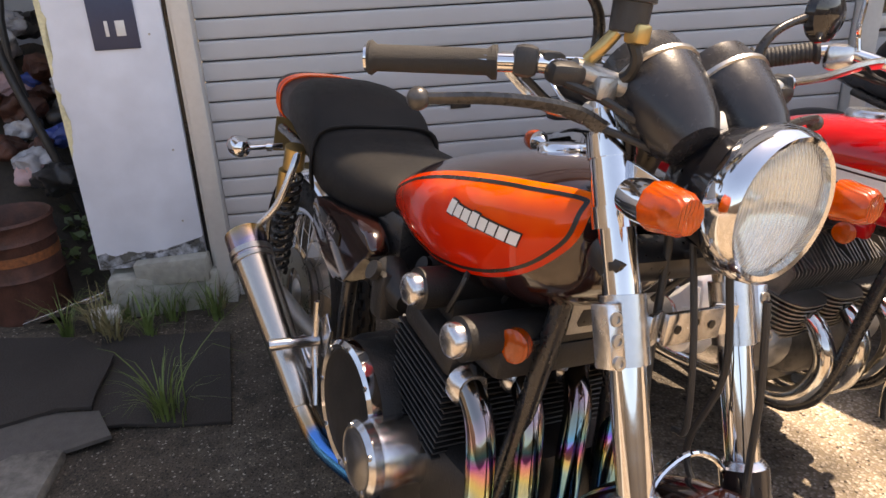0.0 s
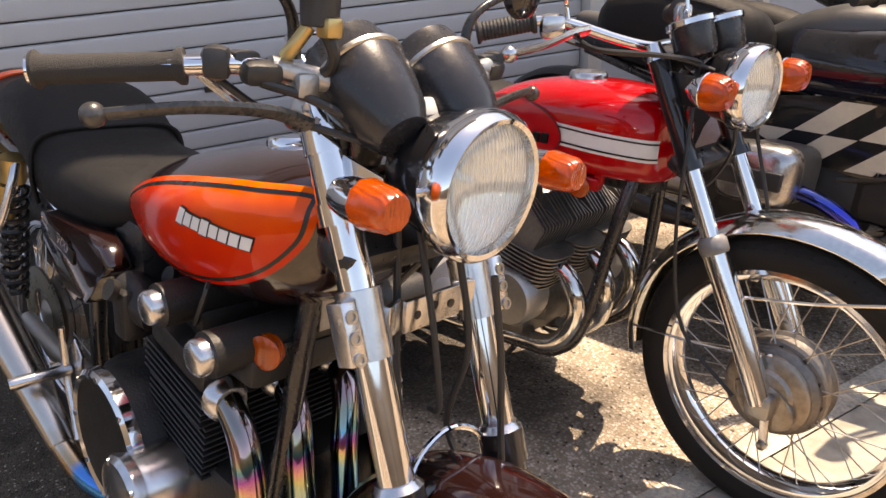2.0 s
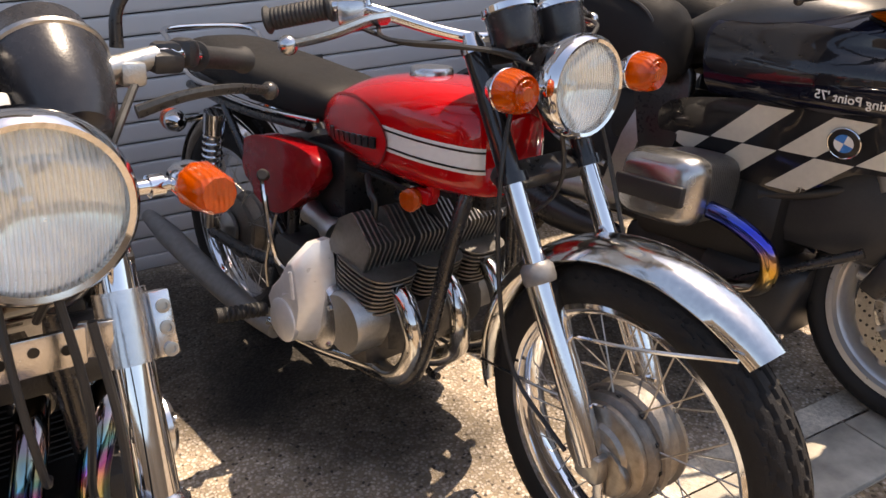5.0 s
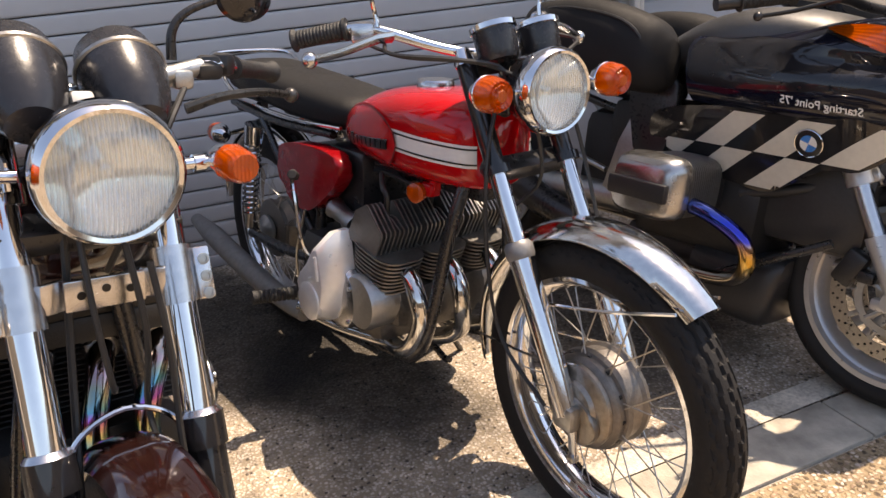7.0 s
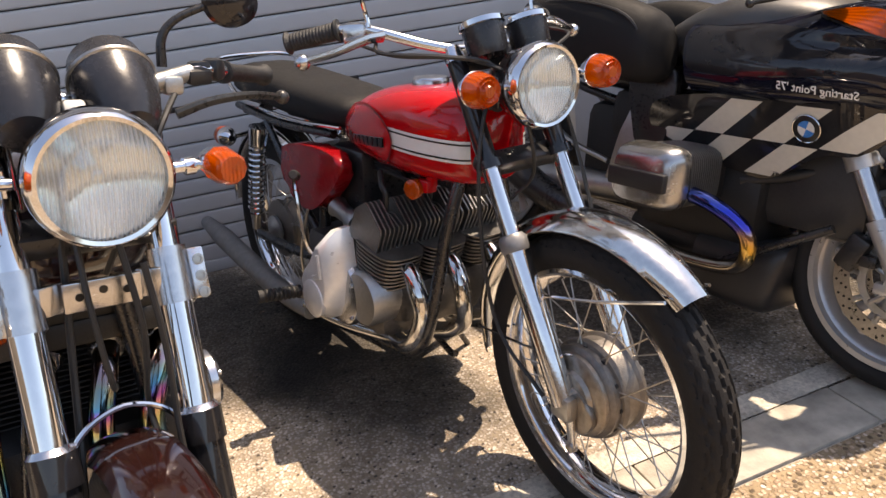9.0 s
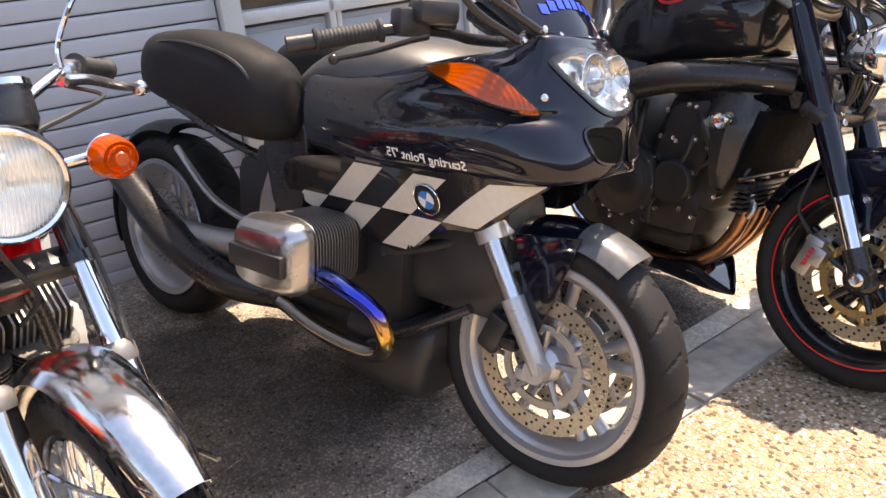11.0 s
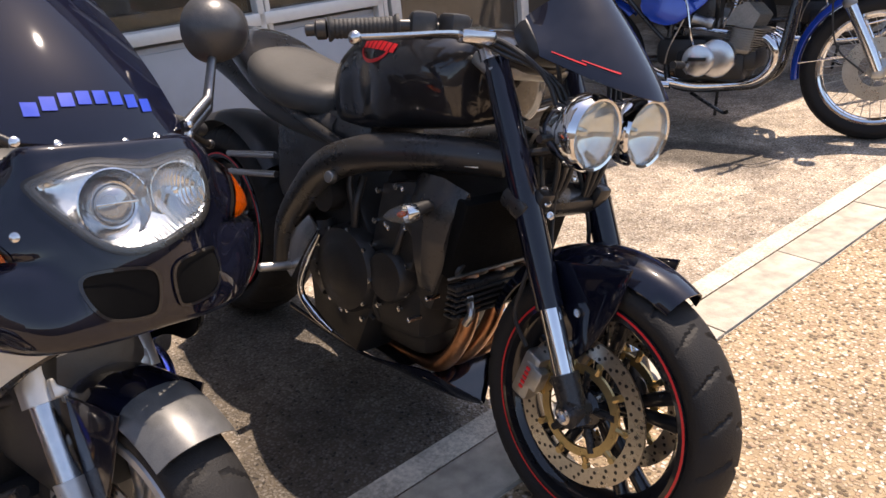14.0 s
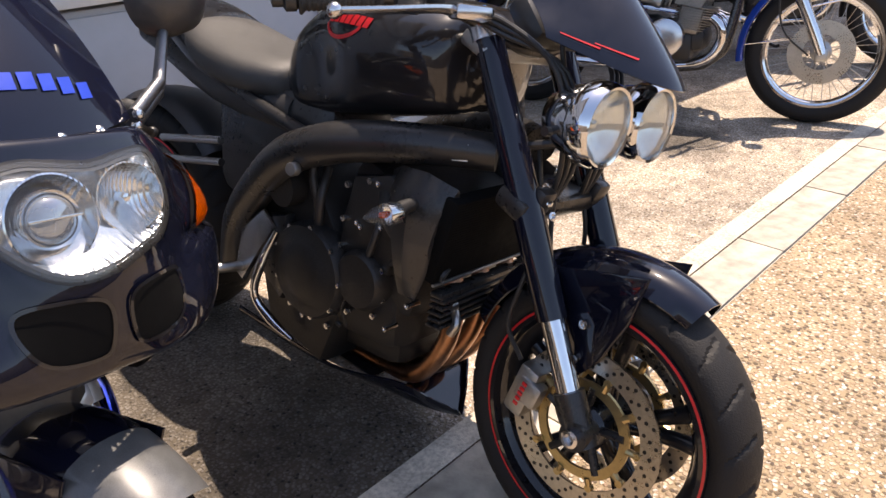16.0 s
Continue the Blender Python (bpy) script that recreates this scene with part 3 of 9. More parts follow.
    inv.inputs[0].default_value = 1.0
    ln.new(edge.outputs[0], inv.inputs[1])
    bp = n.new("ShaderNodeBump")
    bp.inputs["Strength"].default_value, bp.inputs["Distance"].default_value = bump, 0.004
    ln.new(inv.outputs[0], bp.inputs["Height"])
    ln.new(bp.outputs[0], b.inputs["Normal"])
    return m


STONES = [(0.0, (0.13, 0.09, 0.055)), (0.14, (0.45, 0.33, 0.225)), (0.40, (0.59, 0.45, 0.325)), (0.66, (0.34, 0.23, 0.15)), (0.76, (0.72, 0.61, 0.51)), (0.91, (0.10, 0.07, 0.05))]
STONES_OLD = [(0.0, (0.40, 0.33, 0.269)), (0.16, (0.54, 0.46, 0.381)), (0.45, (0.68, 0.59, 0.504)), (0.72, (0.45, 0.37, 0.302)), (0.80, (0.74, 0.66, 0.582)), (0.93, (0.09, 0.072, 0.06))]
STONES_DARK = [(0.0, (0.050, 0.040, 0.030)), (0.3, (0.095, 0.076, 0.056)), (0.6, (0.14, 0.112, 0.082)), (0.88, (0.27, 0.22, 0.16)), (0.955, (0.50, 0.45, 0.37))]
PEBBLE = aggregate("warm pebble concrete", (0.34, 0.25, 0.15), STONES, 88, 0.24)
# The listed ellipses darken the ground under the machines: oil plus painted shade.
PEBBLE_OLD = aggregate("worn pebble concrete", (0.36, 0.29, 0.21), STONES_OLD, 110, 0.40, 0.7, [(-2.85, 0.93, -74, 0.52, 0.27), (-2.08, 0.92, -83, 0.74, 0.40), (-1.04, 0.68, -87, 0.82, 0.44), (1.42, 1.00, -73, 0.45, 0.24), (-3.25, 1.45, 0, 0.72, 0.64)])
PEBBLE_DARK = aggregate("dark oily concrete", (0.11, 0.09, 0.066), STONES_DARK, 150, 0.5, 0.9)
MORTAR = material("rough pale mortar", (0.52, 0.47, 0.39), 0.9, 0, 0.55, 40, 0.9, 160)
CONCRETE = material("pale concrete", (0.45, 0.41, 0.34), 0.85, 0, 0.5, 7, 0.5, 120)
BLOCK = material("mossy concrete block", (0.30, 0.30, 0.26), 0.9, 0, 0.35, 14, 0.6, 90)
MAT_RUBBER = material("black rubber mat", (0.030, 0.026, 0.0225), 0.8, 0, 0.6, 14, 0.8, 160)
MAT_GREY = material("grey worn rubber mat", (0.095, 0.088, 0.080), 0.75, 0, 0.4, 14, 0.5, 200)
SHUTTER = material("grey shutter paint", (0.49, 0.49, 0.495), 0.45, 0.0, 0.06, 3, 0.06, 60)
SHUTTER_DARK = material("shutter gap", (0.05, 0.05, 0.055), 0.8)
PILLAR = material("pale blue-grey steel panel", (0.76, 0.82, 0.92), 0.36, 0.0, 0.14, 3, 0.05, 40)
TRIM = material("white aluminium trim", (0.66, 0.65, 0.62), 0.4, 0.2, 0.08, 20)
PANEL = material("grey wall panel", (0.42, 0.43, 0.45), 0.5, 0, 0.07, 6, 0.06, 50)
ROOF = material("grey roof sheet", (0.30, 0.30, 0.31), 0.5, 0.3, 0.1)
WOOD = material("brown timber", (0.20, 0.12, 0.06), 0.55, 0, 0.3, 30, 0.1, 120)
INTERIOR = material("dim brown interior", (0.14, 0.10, 0.07), 0.8, 0, 0.3, 6)
RUST = material("rusty painted steel", (0.085, 0.032, 0.021), 0.6, 0.1, 0.75, 9, 0.6, 90)
PLATE = material("navy sign plate", (0.035, 0.05, 0.10), 0.35, 0, 0.1)
GRASS = material("grass", (0.11, 0.17, 0.045), 0.6, 0, 0.35, 20)
GRASS_DRY = material("dry grass", (0.22, 0.19, 0.09), 0.7, 0, 0.3, 20)
LEAF = material("ivy leaf", (0.075, 0.12, 0.04), 0.5, 0, 0.35, 20)
PLASTIC_BAG = material("clear plastic wrap", (0.62, 0.64, 0.68), 0.22, 0, 0.2, 30, trans=0.35)
PLASTIC_WHITE = material("white plastic", (0.60, 0.59, 0.56), 0.4, 0, 0.15, 20)
PLASTIC_GREY = material("dusty grey film", (0.22, 0.22, 0.24), 0.35, 0, 0.3, 30)
PLASTIC_BLUE = material("blue plastic", (0.03, 0.07, 0.28), 0.4, 0, 0.2, 20)
PLASTIC_PINK = material("pale pink plastic", (0.55, 0.36, 0.36), 0.4, 0, 0.15, 20)
MOULD = material("grey mould stain", (0.10, 0.10, 0.09), 0.9, 0, 0.5, 40)
_n, _l, _b = nodes_of(MOULD)
_t, _c, _m = _n.new("ShaderNodeTexNoise"), _n.new("ShaderNodeTexCoord"), _n.new("ShaderNodeMapRange")
_t.inputs["Scale"].default_value, _t.inputs["Detail"].default_value = 24, 8
_m.inputs[1].default_value, _m.inputs[2].default_value, _m.inputs[3].default_value, _m.inputs[4].default_value = 0.36, 0.62, 0.12, 0.95
_l.new(_c.outputs["Object"], _t.inputs["Vector"])
_l.new(_t.outputs[0], _m.inputs[0])
_l.new(_m.outputs[0], _b.inputs["Alpha"])
EARTH = material("dark earth", (0.05, 0.04, 0.03), 0.95, 0, 0.5, 20, 0.8, 60)

BUILD = pose(0, 2.77, 0, 0, 0, 14)     # the building's front face is its local y = 0
BAY = pose(-0.169, 2.739, 0, 0, 0, 16.2) @ Matrix.Scale(1.063, 4)     # the glazed bay stands a little back
CURB = pose(3.641, 1.854, 0, 0, 0, 18.2)


def slab(x0, x1, y0, y1, z, name, mat, m, label, kind="structure", cat="ground", nx=1, ny=1):
    bm = bmesh.new()
    xs, ys = np.linspace(x0, x1, nx + 1).tolist(), np.linspace(y0, y1, ny + 1).tolist()
    g = [[bm.verts.new((x, y, z)) for x in xs] for y in ys]
    for j in range(ny):
        for i in range(nx):
            bm.faces.new((g[j][i], g[j][i + 1], g[j + 1][i + 1], g[j + 1][i]))
    ob = part(name, bm, mat)
    ob.matrix_world = m
    return tagged(ob, label, cat, kind=kind)


slab(-400, 400, -400, 400, -0.012, "ground", PEBBLE_OLD, pose(0, 0, 0), "sandy ground that runs out to the horizon")
slab(-9, 14, -7.0, -0.004, 0.0, "pavement", PEBBLE, CURB, "warm brown exposed pebble paving in sunlight", cat="paving")
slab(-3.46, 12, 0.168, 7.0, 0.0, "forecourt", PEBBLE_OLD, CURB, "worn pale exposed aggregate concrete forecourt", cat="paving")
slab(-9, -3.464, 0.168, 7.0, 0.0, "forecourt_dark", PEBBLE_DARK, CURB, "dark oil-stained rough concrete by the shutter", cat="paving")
slab(-9, 12, 0.166, 0.243, 0.004, "mortar_band", MORTAR, CURB, "pale rough mortar band beside the kerb edging", cat="paving", nx=1)
strip = slab(-9, 12, 0.0, 0.164, -0.006, "edging_bed", CONCRETE, CURB, "pale mortar bed of the kerb edging", cat="paving")
px = -6.0
k = 0
edge_mesh = None
while px < 9:
    L = 0.60
    if edge_mesh is None:
        b0 = part("edging_block", box(L - 0.006, 0.158, 0.05, (L / 2, 0.082, -0.020), 0.004), CONCRETE, strip)
        edge_mesh = b0.data
        b0.matrix_basis = pose(px, 0, 0)
    else:
        shared("edging_block", edge_mesh, pose(px + random.uniform(-0.002, 0.002), 0, random.uniform(-0.002, 0.002), random.uniform(-0.4, 0.4), 0, random.uniform(-0.2, 0.2)), strip)
    px += L


# ---- building ----
def placed(ob, m, label="", cat="", kind="structure"):
    ob.matrix_world = m
    return tagged(ob, label, cat, kind=kind)


U0, U1 = -0.905, 1.585                   # the roller shutter's opening
SLAT = 0.0717
shutter = placed(part("shutter", box(U1 - U0, 0.004, 2.75, ((U0 + U1) / 2, 0.022, 1.375), 0), SHUTTER_DARK), BUILD, "closed grey steel roller shutter in shade", "shutter")
sl = bmesh.new()
rows = []
for yy, zz in ((0.014, 0.0), (0.006, 0.001), (0.002, 0.003), (0.0006, 0.007), (0.000, 0.014), (0.000, 0.054), (0.0006, 0.061), (0.002, 0.065), (0.006, 0.0672), (0.014, 0.068)):
    rows.append([sl.verts.new((U0, yy, zz)), sl.verts.new((U1, yy, zz))])
for a, b in zip(rows, rows[1:]):
    sl.faces.new((a[0], a[1], b[1], b[0]))
s0 = part("slat", sl, SHUTTER, shutter)
for i in range(1, 36):
    shared("slat", s0.data, pose(0, random.uniform(-0.0006, 0.0006), 0.052 + (i - 1) * SLAT), shutter)
s0.matrix_basis = pose(0, 0, 0.052 + 35 * SLAT)
part("bottom_rail", box(U1 - U0, 0.03, 0.05, ((U0 + U1) / 2, 0.008, 0.026), 0.004), SHUTTER, shutter)
for u in (0.012, 0.688):
    part("lock_slot", box(0.078, 0.006, 0.022, (u, -0.001, 0.692), 0.003), BLACK_SATIN, shutter, "black recessed lock slot")

jamb = placed(part("trim", join(box(0.060, 0.085, 2.8, (U0 - 0.032, -0.022, 1.4), 0.004), box(0.014, 0.06, 2.8, (U0 - 0.070, -0.010, 1.4), 0.002)), TRIM), BUILD, "white metal shutter guide rail", "trim")
placed(part("trim", box(0.012, 0.05, 2.7, (U0 - 0.085, -0.012, 1.45), 0.001), INK), BUILD, "black sealing strip beside the shutter rail", "trim")
placed(part("pillar", box(0.395, 0.16, 2.6, (-1.195, 0.030, 1.48), 0.006), PILLAR), BUILD, "pale blue-grey metal clad pillar, stained at its foot", "pillar")
placed(part("pillar_base", join(box(0.40, 0.20, 0.20, (-1.165, 0.000, 0.055), 0.012, (0, 1.5, 2)), box(0.27, 0.17, 0.10, (-1.12, -0.02, 0.165), 0.012, (0, -2, -3))), BLOCK), BUILD, "weathered mossy concrete block below the pillar", "pillar base")
rag = [(-1.388 + 0.391 * k / 60, 0.240 + 0.016 * noise.noise(Vector((k * 0.14, 1, 0))) + 0.006 * noise.noise(Vector((k * 0.9, 5, 0))) + 0.045 * (k / 60) ** 6) for k in range(61)]
placed(part("stain", mv(flat([(-1.388, 0.181)] + rag + [(-0.998, 0.181)]), Matrix.Translation((0, -0.0515, 0))), MOULD), BUILD, "dark mould stain along the pillar's foot", "stain")
YELLOWED = material("yellowed paint", (0.72, 0.66, 0.42), 0.6, 0, 0.25, 30)
for z0, z1 in ((0.62, 0.86), (0.90, 1.22), (1.25, 1.62)):
    edge_ = [(-1.3905 + 0.020 + 0.022 * noise.noise(Vector((z0 * 9 + k * 0.31, 3, 0))) - 0.018 * abs(k / 24 - 0.5) ** 2 * 4, z0 + (z1 - z0) * k / 24) for k in range(25)]
    placed(part("stain", mv(flat([(-1.3905, z0)] + [(max(x, -1.388), z) for x, z in edge_] + [(-1.3905, z1)]), Matrix.Translation((0, -0.0512, 0))), YELLOWED), BUILD, "yellowed patch along the pillar's edge", "stain")
for u, z in ((-1.05, 1.02), (-1.045, 0.62), (-1.06, 0.35)):
    placed(part("screw", along(lathe([(0.004, -0.002), (0.004, 0.002), (0.001, 0.003)], 10, "x"), (u, -0.050, z), (0, -1, 0)), STEEL), BUILD, "small steel screw in the pillar", "screw", "thing")
sign = placed(part("number_sign", box(0.150, 0.006, 0.23, (-1.158, -0.055, 1.092), 0.012), PLATE), BUILD, "navy blue plate with two white marks on the pillar", "sign", "thing")
for i in (-1, 1):
    part("mark", box(0.012 if i < 0 else 0.030, 0.003, 0.050, (-1.158 + i * 0.022, -0.0595, 1.045), 0.002), WHITE, sign, "white bar")

# bay with the window, right of the shutter
post_u = 1.628
placed(part("post", box(0.075, 0.10, 2.8, (post_u, -0.010, 1.4), 0.004), TRIM), BUILD, "pale metal post at the end of the shutter", "post")
wall = placed(part("wall_bay", box(1.66, 0.10, 0.80, (2.495, 0.055, 0.40), 0.003), PANEL), BAY, "grey metal panelled wall below the window", "wall")
for u0, u1 in ((1.67, 2.095), (2.165, 2.765), (2.83, 3.30)):
    part("panel", box(u1 - u0 - 0.004, 0.012, 0.76, ((u0 + u1) / 2, 0.000, 0.40), 0.004), PANEL, wall)
win = placed(part("window_1", join(box(1.66, 0.09, 0.046, (2.495, 0.005, 0.838), 0.004), box(1.66, 0.09, 0.05, (2.495, 0.02, 2.15), 0.004)), TRIM), BAY, "long workshop window with white sill and brown interior", "window")
for u in (2.132, 2.797, 3.332):
    part("mullion", join(box(0.028, 0.06, 2.2, (u - 0.018, -0.010, 1.1), 0.004), box(0.022, 0.05, 2.2, (u + 0.016, -0.002, 1.1), 0.004)), TRIM, win, "pale aluminium upright")
for u0, u1 in ((1.67, 2.10), (2.165, 2.765), (2.83, 3.30)):
    pn = part("pane", box(u1 - u0, 0.005, 1.28, ((u0 + u1) / 2, 0.04, 1.50), 0), GLASS, win)
    pn.visible_shadow = False
    part("window_rail", box(u1 - u0, 0.02, 0.05, ((u0 + u1) / 2, 0.055, 0.893), 0.004), WOOD, win, "brown timber rail behind the glass")
placed(part("wall_inside", join(box(9.2, 0.06, 2.7, (4.7, 2.4, 1.35), 0), box(0.06, 2.3, 2.7, (1.60, 1.2, 1.35), 0), box(9.2, 2.4, 0.04, (4.7, 1.2, 2.72), 0), box(0.06, 2.3, 2.7, (9.2, 1.2, 1.35), 0)), INTERIOR), BUILD, "dim brown walls of the workshop room", "wall")
placed(part("wall_head", box(12.9, 0.12, 0.55, (2.95, 0.05, 2.975 + 0.05), 0.003), PANEL), BUILD, "grey metal fascia above the shutter and window", "wall")
door = placed(part("door_1", join(box(0.05, 0.06, 2.4, (3.42, 0.03, 1.2), 0.003), box(0.05, 0.06, 2.4, (4.18, 0.03, 1.2), 0.003), box(0.80, 0.05, 0.12, (3.80, 0.03, 0.06), 0.003)), TRIM), BAY, "half open glazed sliding door with pale frame", "door")
part("pane", box(0.70, 0.006, 2.2, (3.80, 0.03, 1.25), 0), GLASS, door).visible_shadow = False
placed(part("wall_right", box(0.8, 0.12, 2.75, (8.9, 0.06, 1.375), 0.004), PANEL), BAY, "grey metal workshop wall", "wall")
placed(part("roof", box(13.2, 3.0, 0.08, (2.8, 1.45, 3.30), 0.01), ROOF), BUILD, "flat grey roof with a short eave", "roof")
# Upper wall and eave are out of view, added to shade the left forecourt.
placed(part("upper_shade_wall", box(4.70, 0.14, 2.2, (-0.69, 0.06, 4.40), 0.004), PANEL), BUILD, "unseen grey upper wall added to shade the forecourt", "wall")
placed(part("eave", box(4.90, 0.62, 0.06, (-0.69, -0.24, 5.52), 0.01), ROOF), BUILD, "unseen grey eave added to widen the forecourt's shade", "eave")
placed(part("wall_left", box(0.10, 2.0, 2.75, (-1.36, 1.10, 1.375), 0.004), PANEL), BUILD, "grey side wall of the workshop", "wall")
placed(part("wall_north", box(6.0, 0.12, 2.4, (-4.4, 1.45, 1.2), 0.004), PANEL), BUILD, "pale wall at the back of the side yard", "wall")

# ---- side yard clutter ----
def mat_sheet(name, pts, th, mat, label, z0):
    bm = bmesh.new()
    f = bm.faces.new([bm.verts.new((x, y, 0)) for x, y in pts])
    bmesh.ops.triangulate(bm, faces=[f])
    for v in (0, 1):
        for i in range(14):
            ax = Vector((1, 0, 0)) if v == 0 else Vector((0, 1, 0))
            c = Vector((-2.2 + i * 0.13, 1.3 + i * 0.08, 0))
            bmesh.ops.bisect_plane(bm, geom=bm.verts[:] + bm.edges[:] + bm.faces[:], plane_co=c, plane_no=ax)
    for v in bm.verts:
        v.co.z = z0 + th + 0.030 * noise.noise(v.co * 4) ** 2 + 0.007 * noise.noise(v.co * 13)
    r = bmesh.ops.extrude_face_region(bm, geom=bm.faces[:])
    for v in [e for e in r["geom"] if isinstance(e, bmesh.types.BMVert)]:
        v.co.z -= th
    return tagged(part(name, bm, mat), label, "mat")


mat_sheet("rubber_mat", [(-0.60, 1.71), (-0.80, 2.23), (-1.26, 2.19), (-1.00, 1.66)], 0.010, MAT_RUBBER, "flat black rubber mat on the concrete", 0.001)
mat_sheet("rubber_mat", [(-1.04, 1.74), (-1.12, 2.02), (-1.30, 2.14), (-2.3, 2.12), (-2.1, 1.50), (-1.5, 1.52)], 0.012, MAT_RUBBER, "creased black rubber mat laid over others", 0.022)
mat_sheet("rubber_mat", [(-0.90, 1.60), (-1.02, 1.74), (-1.62, 1.56), (-2.0, 1.38), (-1.25, 1.44)], 0.012, MAT_GREY, "worn grey rubber mat with a curled edge", 0.010)
tagged(part("concrete_slab", box(0.55, 0.30, 0.06, (-1.25, 1.36, 0.0), 0.02, (0, 0, 12)), material("weathered broken concrete", (0.17, 0.16, 0.14), 0.95, 0, 0.6, 18, 1.0, 70)), "broken grey concrete slab in the ground", "slab")

drum = thing("steel_drum", "rusty cut-down steel drum with a rolled rim", "drum", pose(-1.68, 2.42, 0))
part("body", lathe([(0.150, 0.0), (0.152, 0.02), (0.150, 0.16), (0.157, 0.172), (0.150, 0.184), (0.150, 0.30), (0.157, 0.312), (0.150, 0.324), (0.152, 0.375), (0.160, 0.385), (0.152, 0.395), (0.144, 0.385), (0.142, 0.03), (0.01, 0.025)], 40, "z"), RUST, drum)
part("stain_band", mv(lathe([(0.1525, 0.235), (0.1525, 0.270)], 40, "z"), pose(0, 0, 0)), material("faded orange paint", (0.28, 0.09, 0.03), 0.7, 0, 0.7, 30), drum, "faded orange painted band")

tagged(part("board", box(0.42, 0.34, 0.03, (-1.98, 2.36, 0.12), 0.006, (18, -6, 10)), material("blue-grey board", (0.30, 0.32, 0.36), 0.6, 0, 0.3, 10, 0.2, 60)), "blue-grey board leaning on the drum's heap", "board")
random.seed(4)
clutter = []
for i in range(110):
    x, y = random.uniform(-3.0, -1.62), random.uniform(2.72, 3.45)
    clutter.append((x, y))
    bm = bmesh.new()
    bmesh.ops.create_icosphere(bm, subdivisions=4, radius=random.uniform(0.035, 0.095))
    for v in bm.verts:
        v.co *= 1 + 0.50 * noise.noise(v.co * 16 + Vector((i * 3, 0, 0))) - 0.35 * abs(noise.noise(v.co * 26 + Vector((0, i * 3, 0))))
        v.co.z *= 0.8
    zz = 0.10 + 0.95 * max(0, min(1, (y - 2.35) / 0.9)) * max(0, 1 - ((x + 2.6) / 1.25) ** 4) * random.uniform(0.75, 1.05)
    mt = (PLASTIC_BAG, BLACK_PLASTIC, RUST, PLASTIC_BAG, BLACK_PLASTIC, PLASTIC_GREY, PLASTIC_PINK, BLACK_PLASTIC, PLASTIC_GREY)[i % 9] if i % 17 else PLASTIC_BLUE
    tagged(part("plastic_bag", mv(bm, Matrix.Translation((x, y, zz))), mt, sharp=50), "crumpled plastic bag in the yard's scrap heap", "bag", "scrap heap")
heap = bmesh.new()
bmesh.ops.create_grid(heap, x_segments=26, y_segments=16, size=1.0)
for v in heap.verts:
    v.co = Vector((-2.6 + v.co.x * 1.1, 3.05 + v.co.y * 0.75, 0))
    d = max(0, 1 - ((v.co.x + 2.6) / 1.1) ** 4) * max(0, min(1, (v.co.y - 2.35) / 0.9))
    v.co.z = 0.86 * d + 0.10 * noise.noise(v.co * 5) * d
tagged(part("scrap_heap", heap, EARTH), "dark heap of earth and scrap in the side yard", "heap", kind="stuff")
for i in range(5):
    x = -2.25 + 0.12 * i
    ob = tagged(part("pipe", tube([(x, 2.75 + 0.1 * i, 0.1), (x - 0.15, 3.0, 0.9), (x - 0.3 + 0.05 * i, 3.2, 1.6)], 0.012 + 0.003 * (i % 3), 8), (STEEL, BLACK_PLASTIC, PLASTIC_WHITE)[i % 3]), "thin pipe leaning in the scrap heap", "pipe", "scrap heap")
tagged(part("hose", tube([(-1.62, 2.85, 0.15), (-1.70, 2.8, 0.55), (-1.85, 2.85, 1.0), (-1.75, 2.9, 1.3), (-1.55, 2.95, 1.1)], 0.018, 10), CABLE), "bent black rubber hose in the yard", "hose")
tagged(part("plastic_box", box(0.10, 0.07, 0.06, (-1.30, 2.30, 0.035), 0.008, (0, 0, 30)), PLASTIC_WHITE), "small white plastic box beside the drum", "box")
tagged(part("metal_strip", box(0.30, 0.03, 0.02, (-1.45, 2.29, 0.07), 0.003, (0, -14, 24)), ALU), "bright aluminium strip lying beside the drum", "strip")


def tuft(name, c, n, h, spread, mat, label, seed):
    """A tuft of bent grass blades."""
    rnd = random.Random(seed)
    bm = bmesh.new()
    for i in range(n):
        a, L = rnd.uniform(0, 6.28), h * rnd.uniform(0.45, 1.0)
        r0 = rnd.uniform(0, spread * 0.25)
        d = Vector((math.cos(a), math.sin(a), 0))
        side = Vector((-d.y, d.x, 0)) * rnd.uniform(0.0015, 0.0048)
        bend = rnd.uniform(0.2, 1.0) * spread
        prev = None
        for k in range(6):
            u = k / 5
            p = Vector(c) + d * (r0 + bend * u ** 2) + Vector((0, 0, L * (u - 0.25 * u ** 3 * rnd.uniform(0.6, 1.6))))
            s = side * (1 - u * 0.9)
            row = (bm.verts.new(p - s), bm.verts.new(p + s))
            if prev:
                bm.faces.new((prev[0], prev[1], row[1], row[0]))
            prev = row
    return tagged(part(name, bm, mat), label, "grass", kind="stuff")


tuft("grass_tuft", (-0.81, 1.73, 0.01), 44, 0.26, 0.17, GRASS, "green grass tuft growing through a joint", 1)
tuft("grass_tuft", (-0.79, 1.72, 0.01), 12, 0.46, 0.30, GRASS, "tall seeding grass stalks beside the mats", 2)
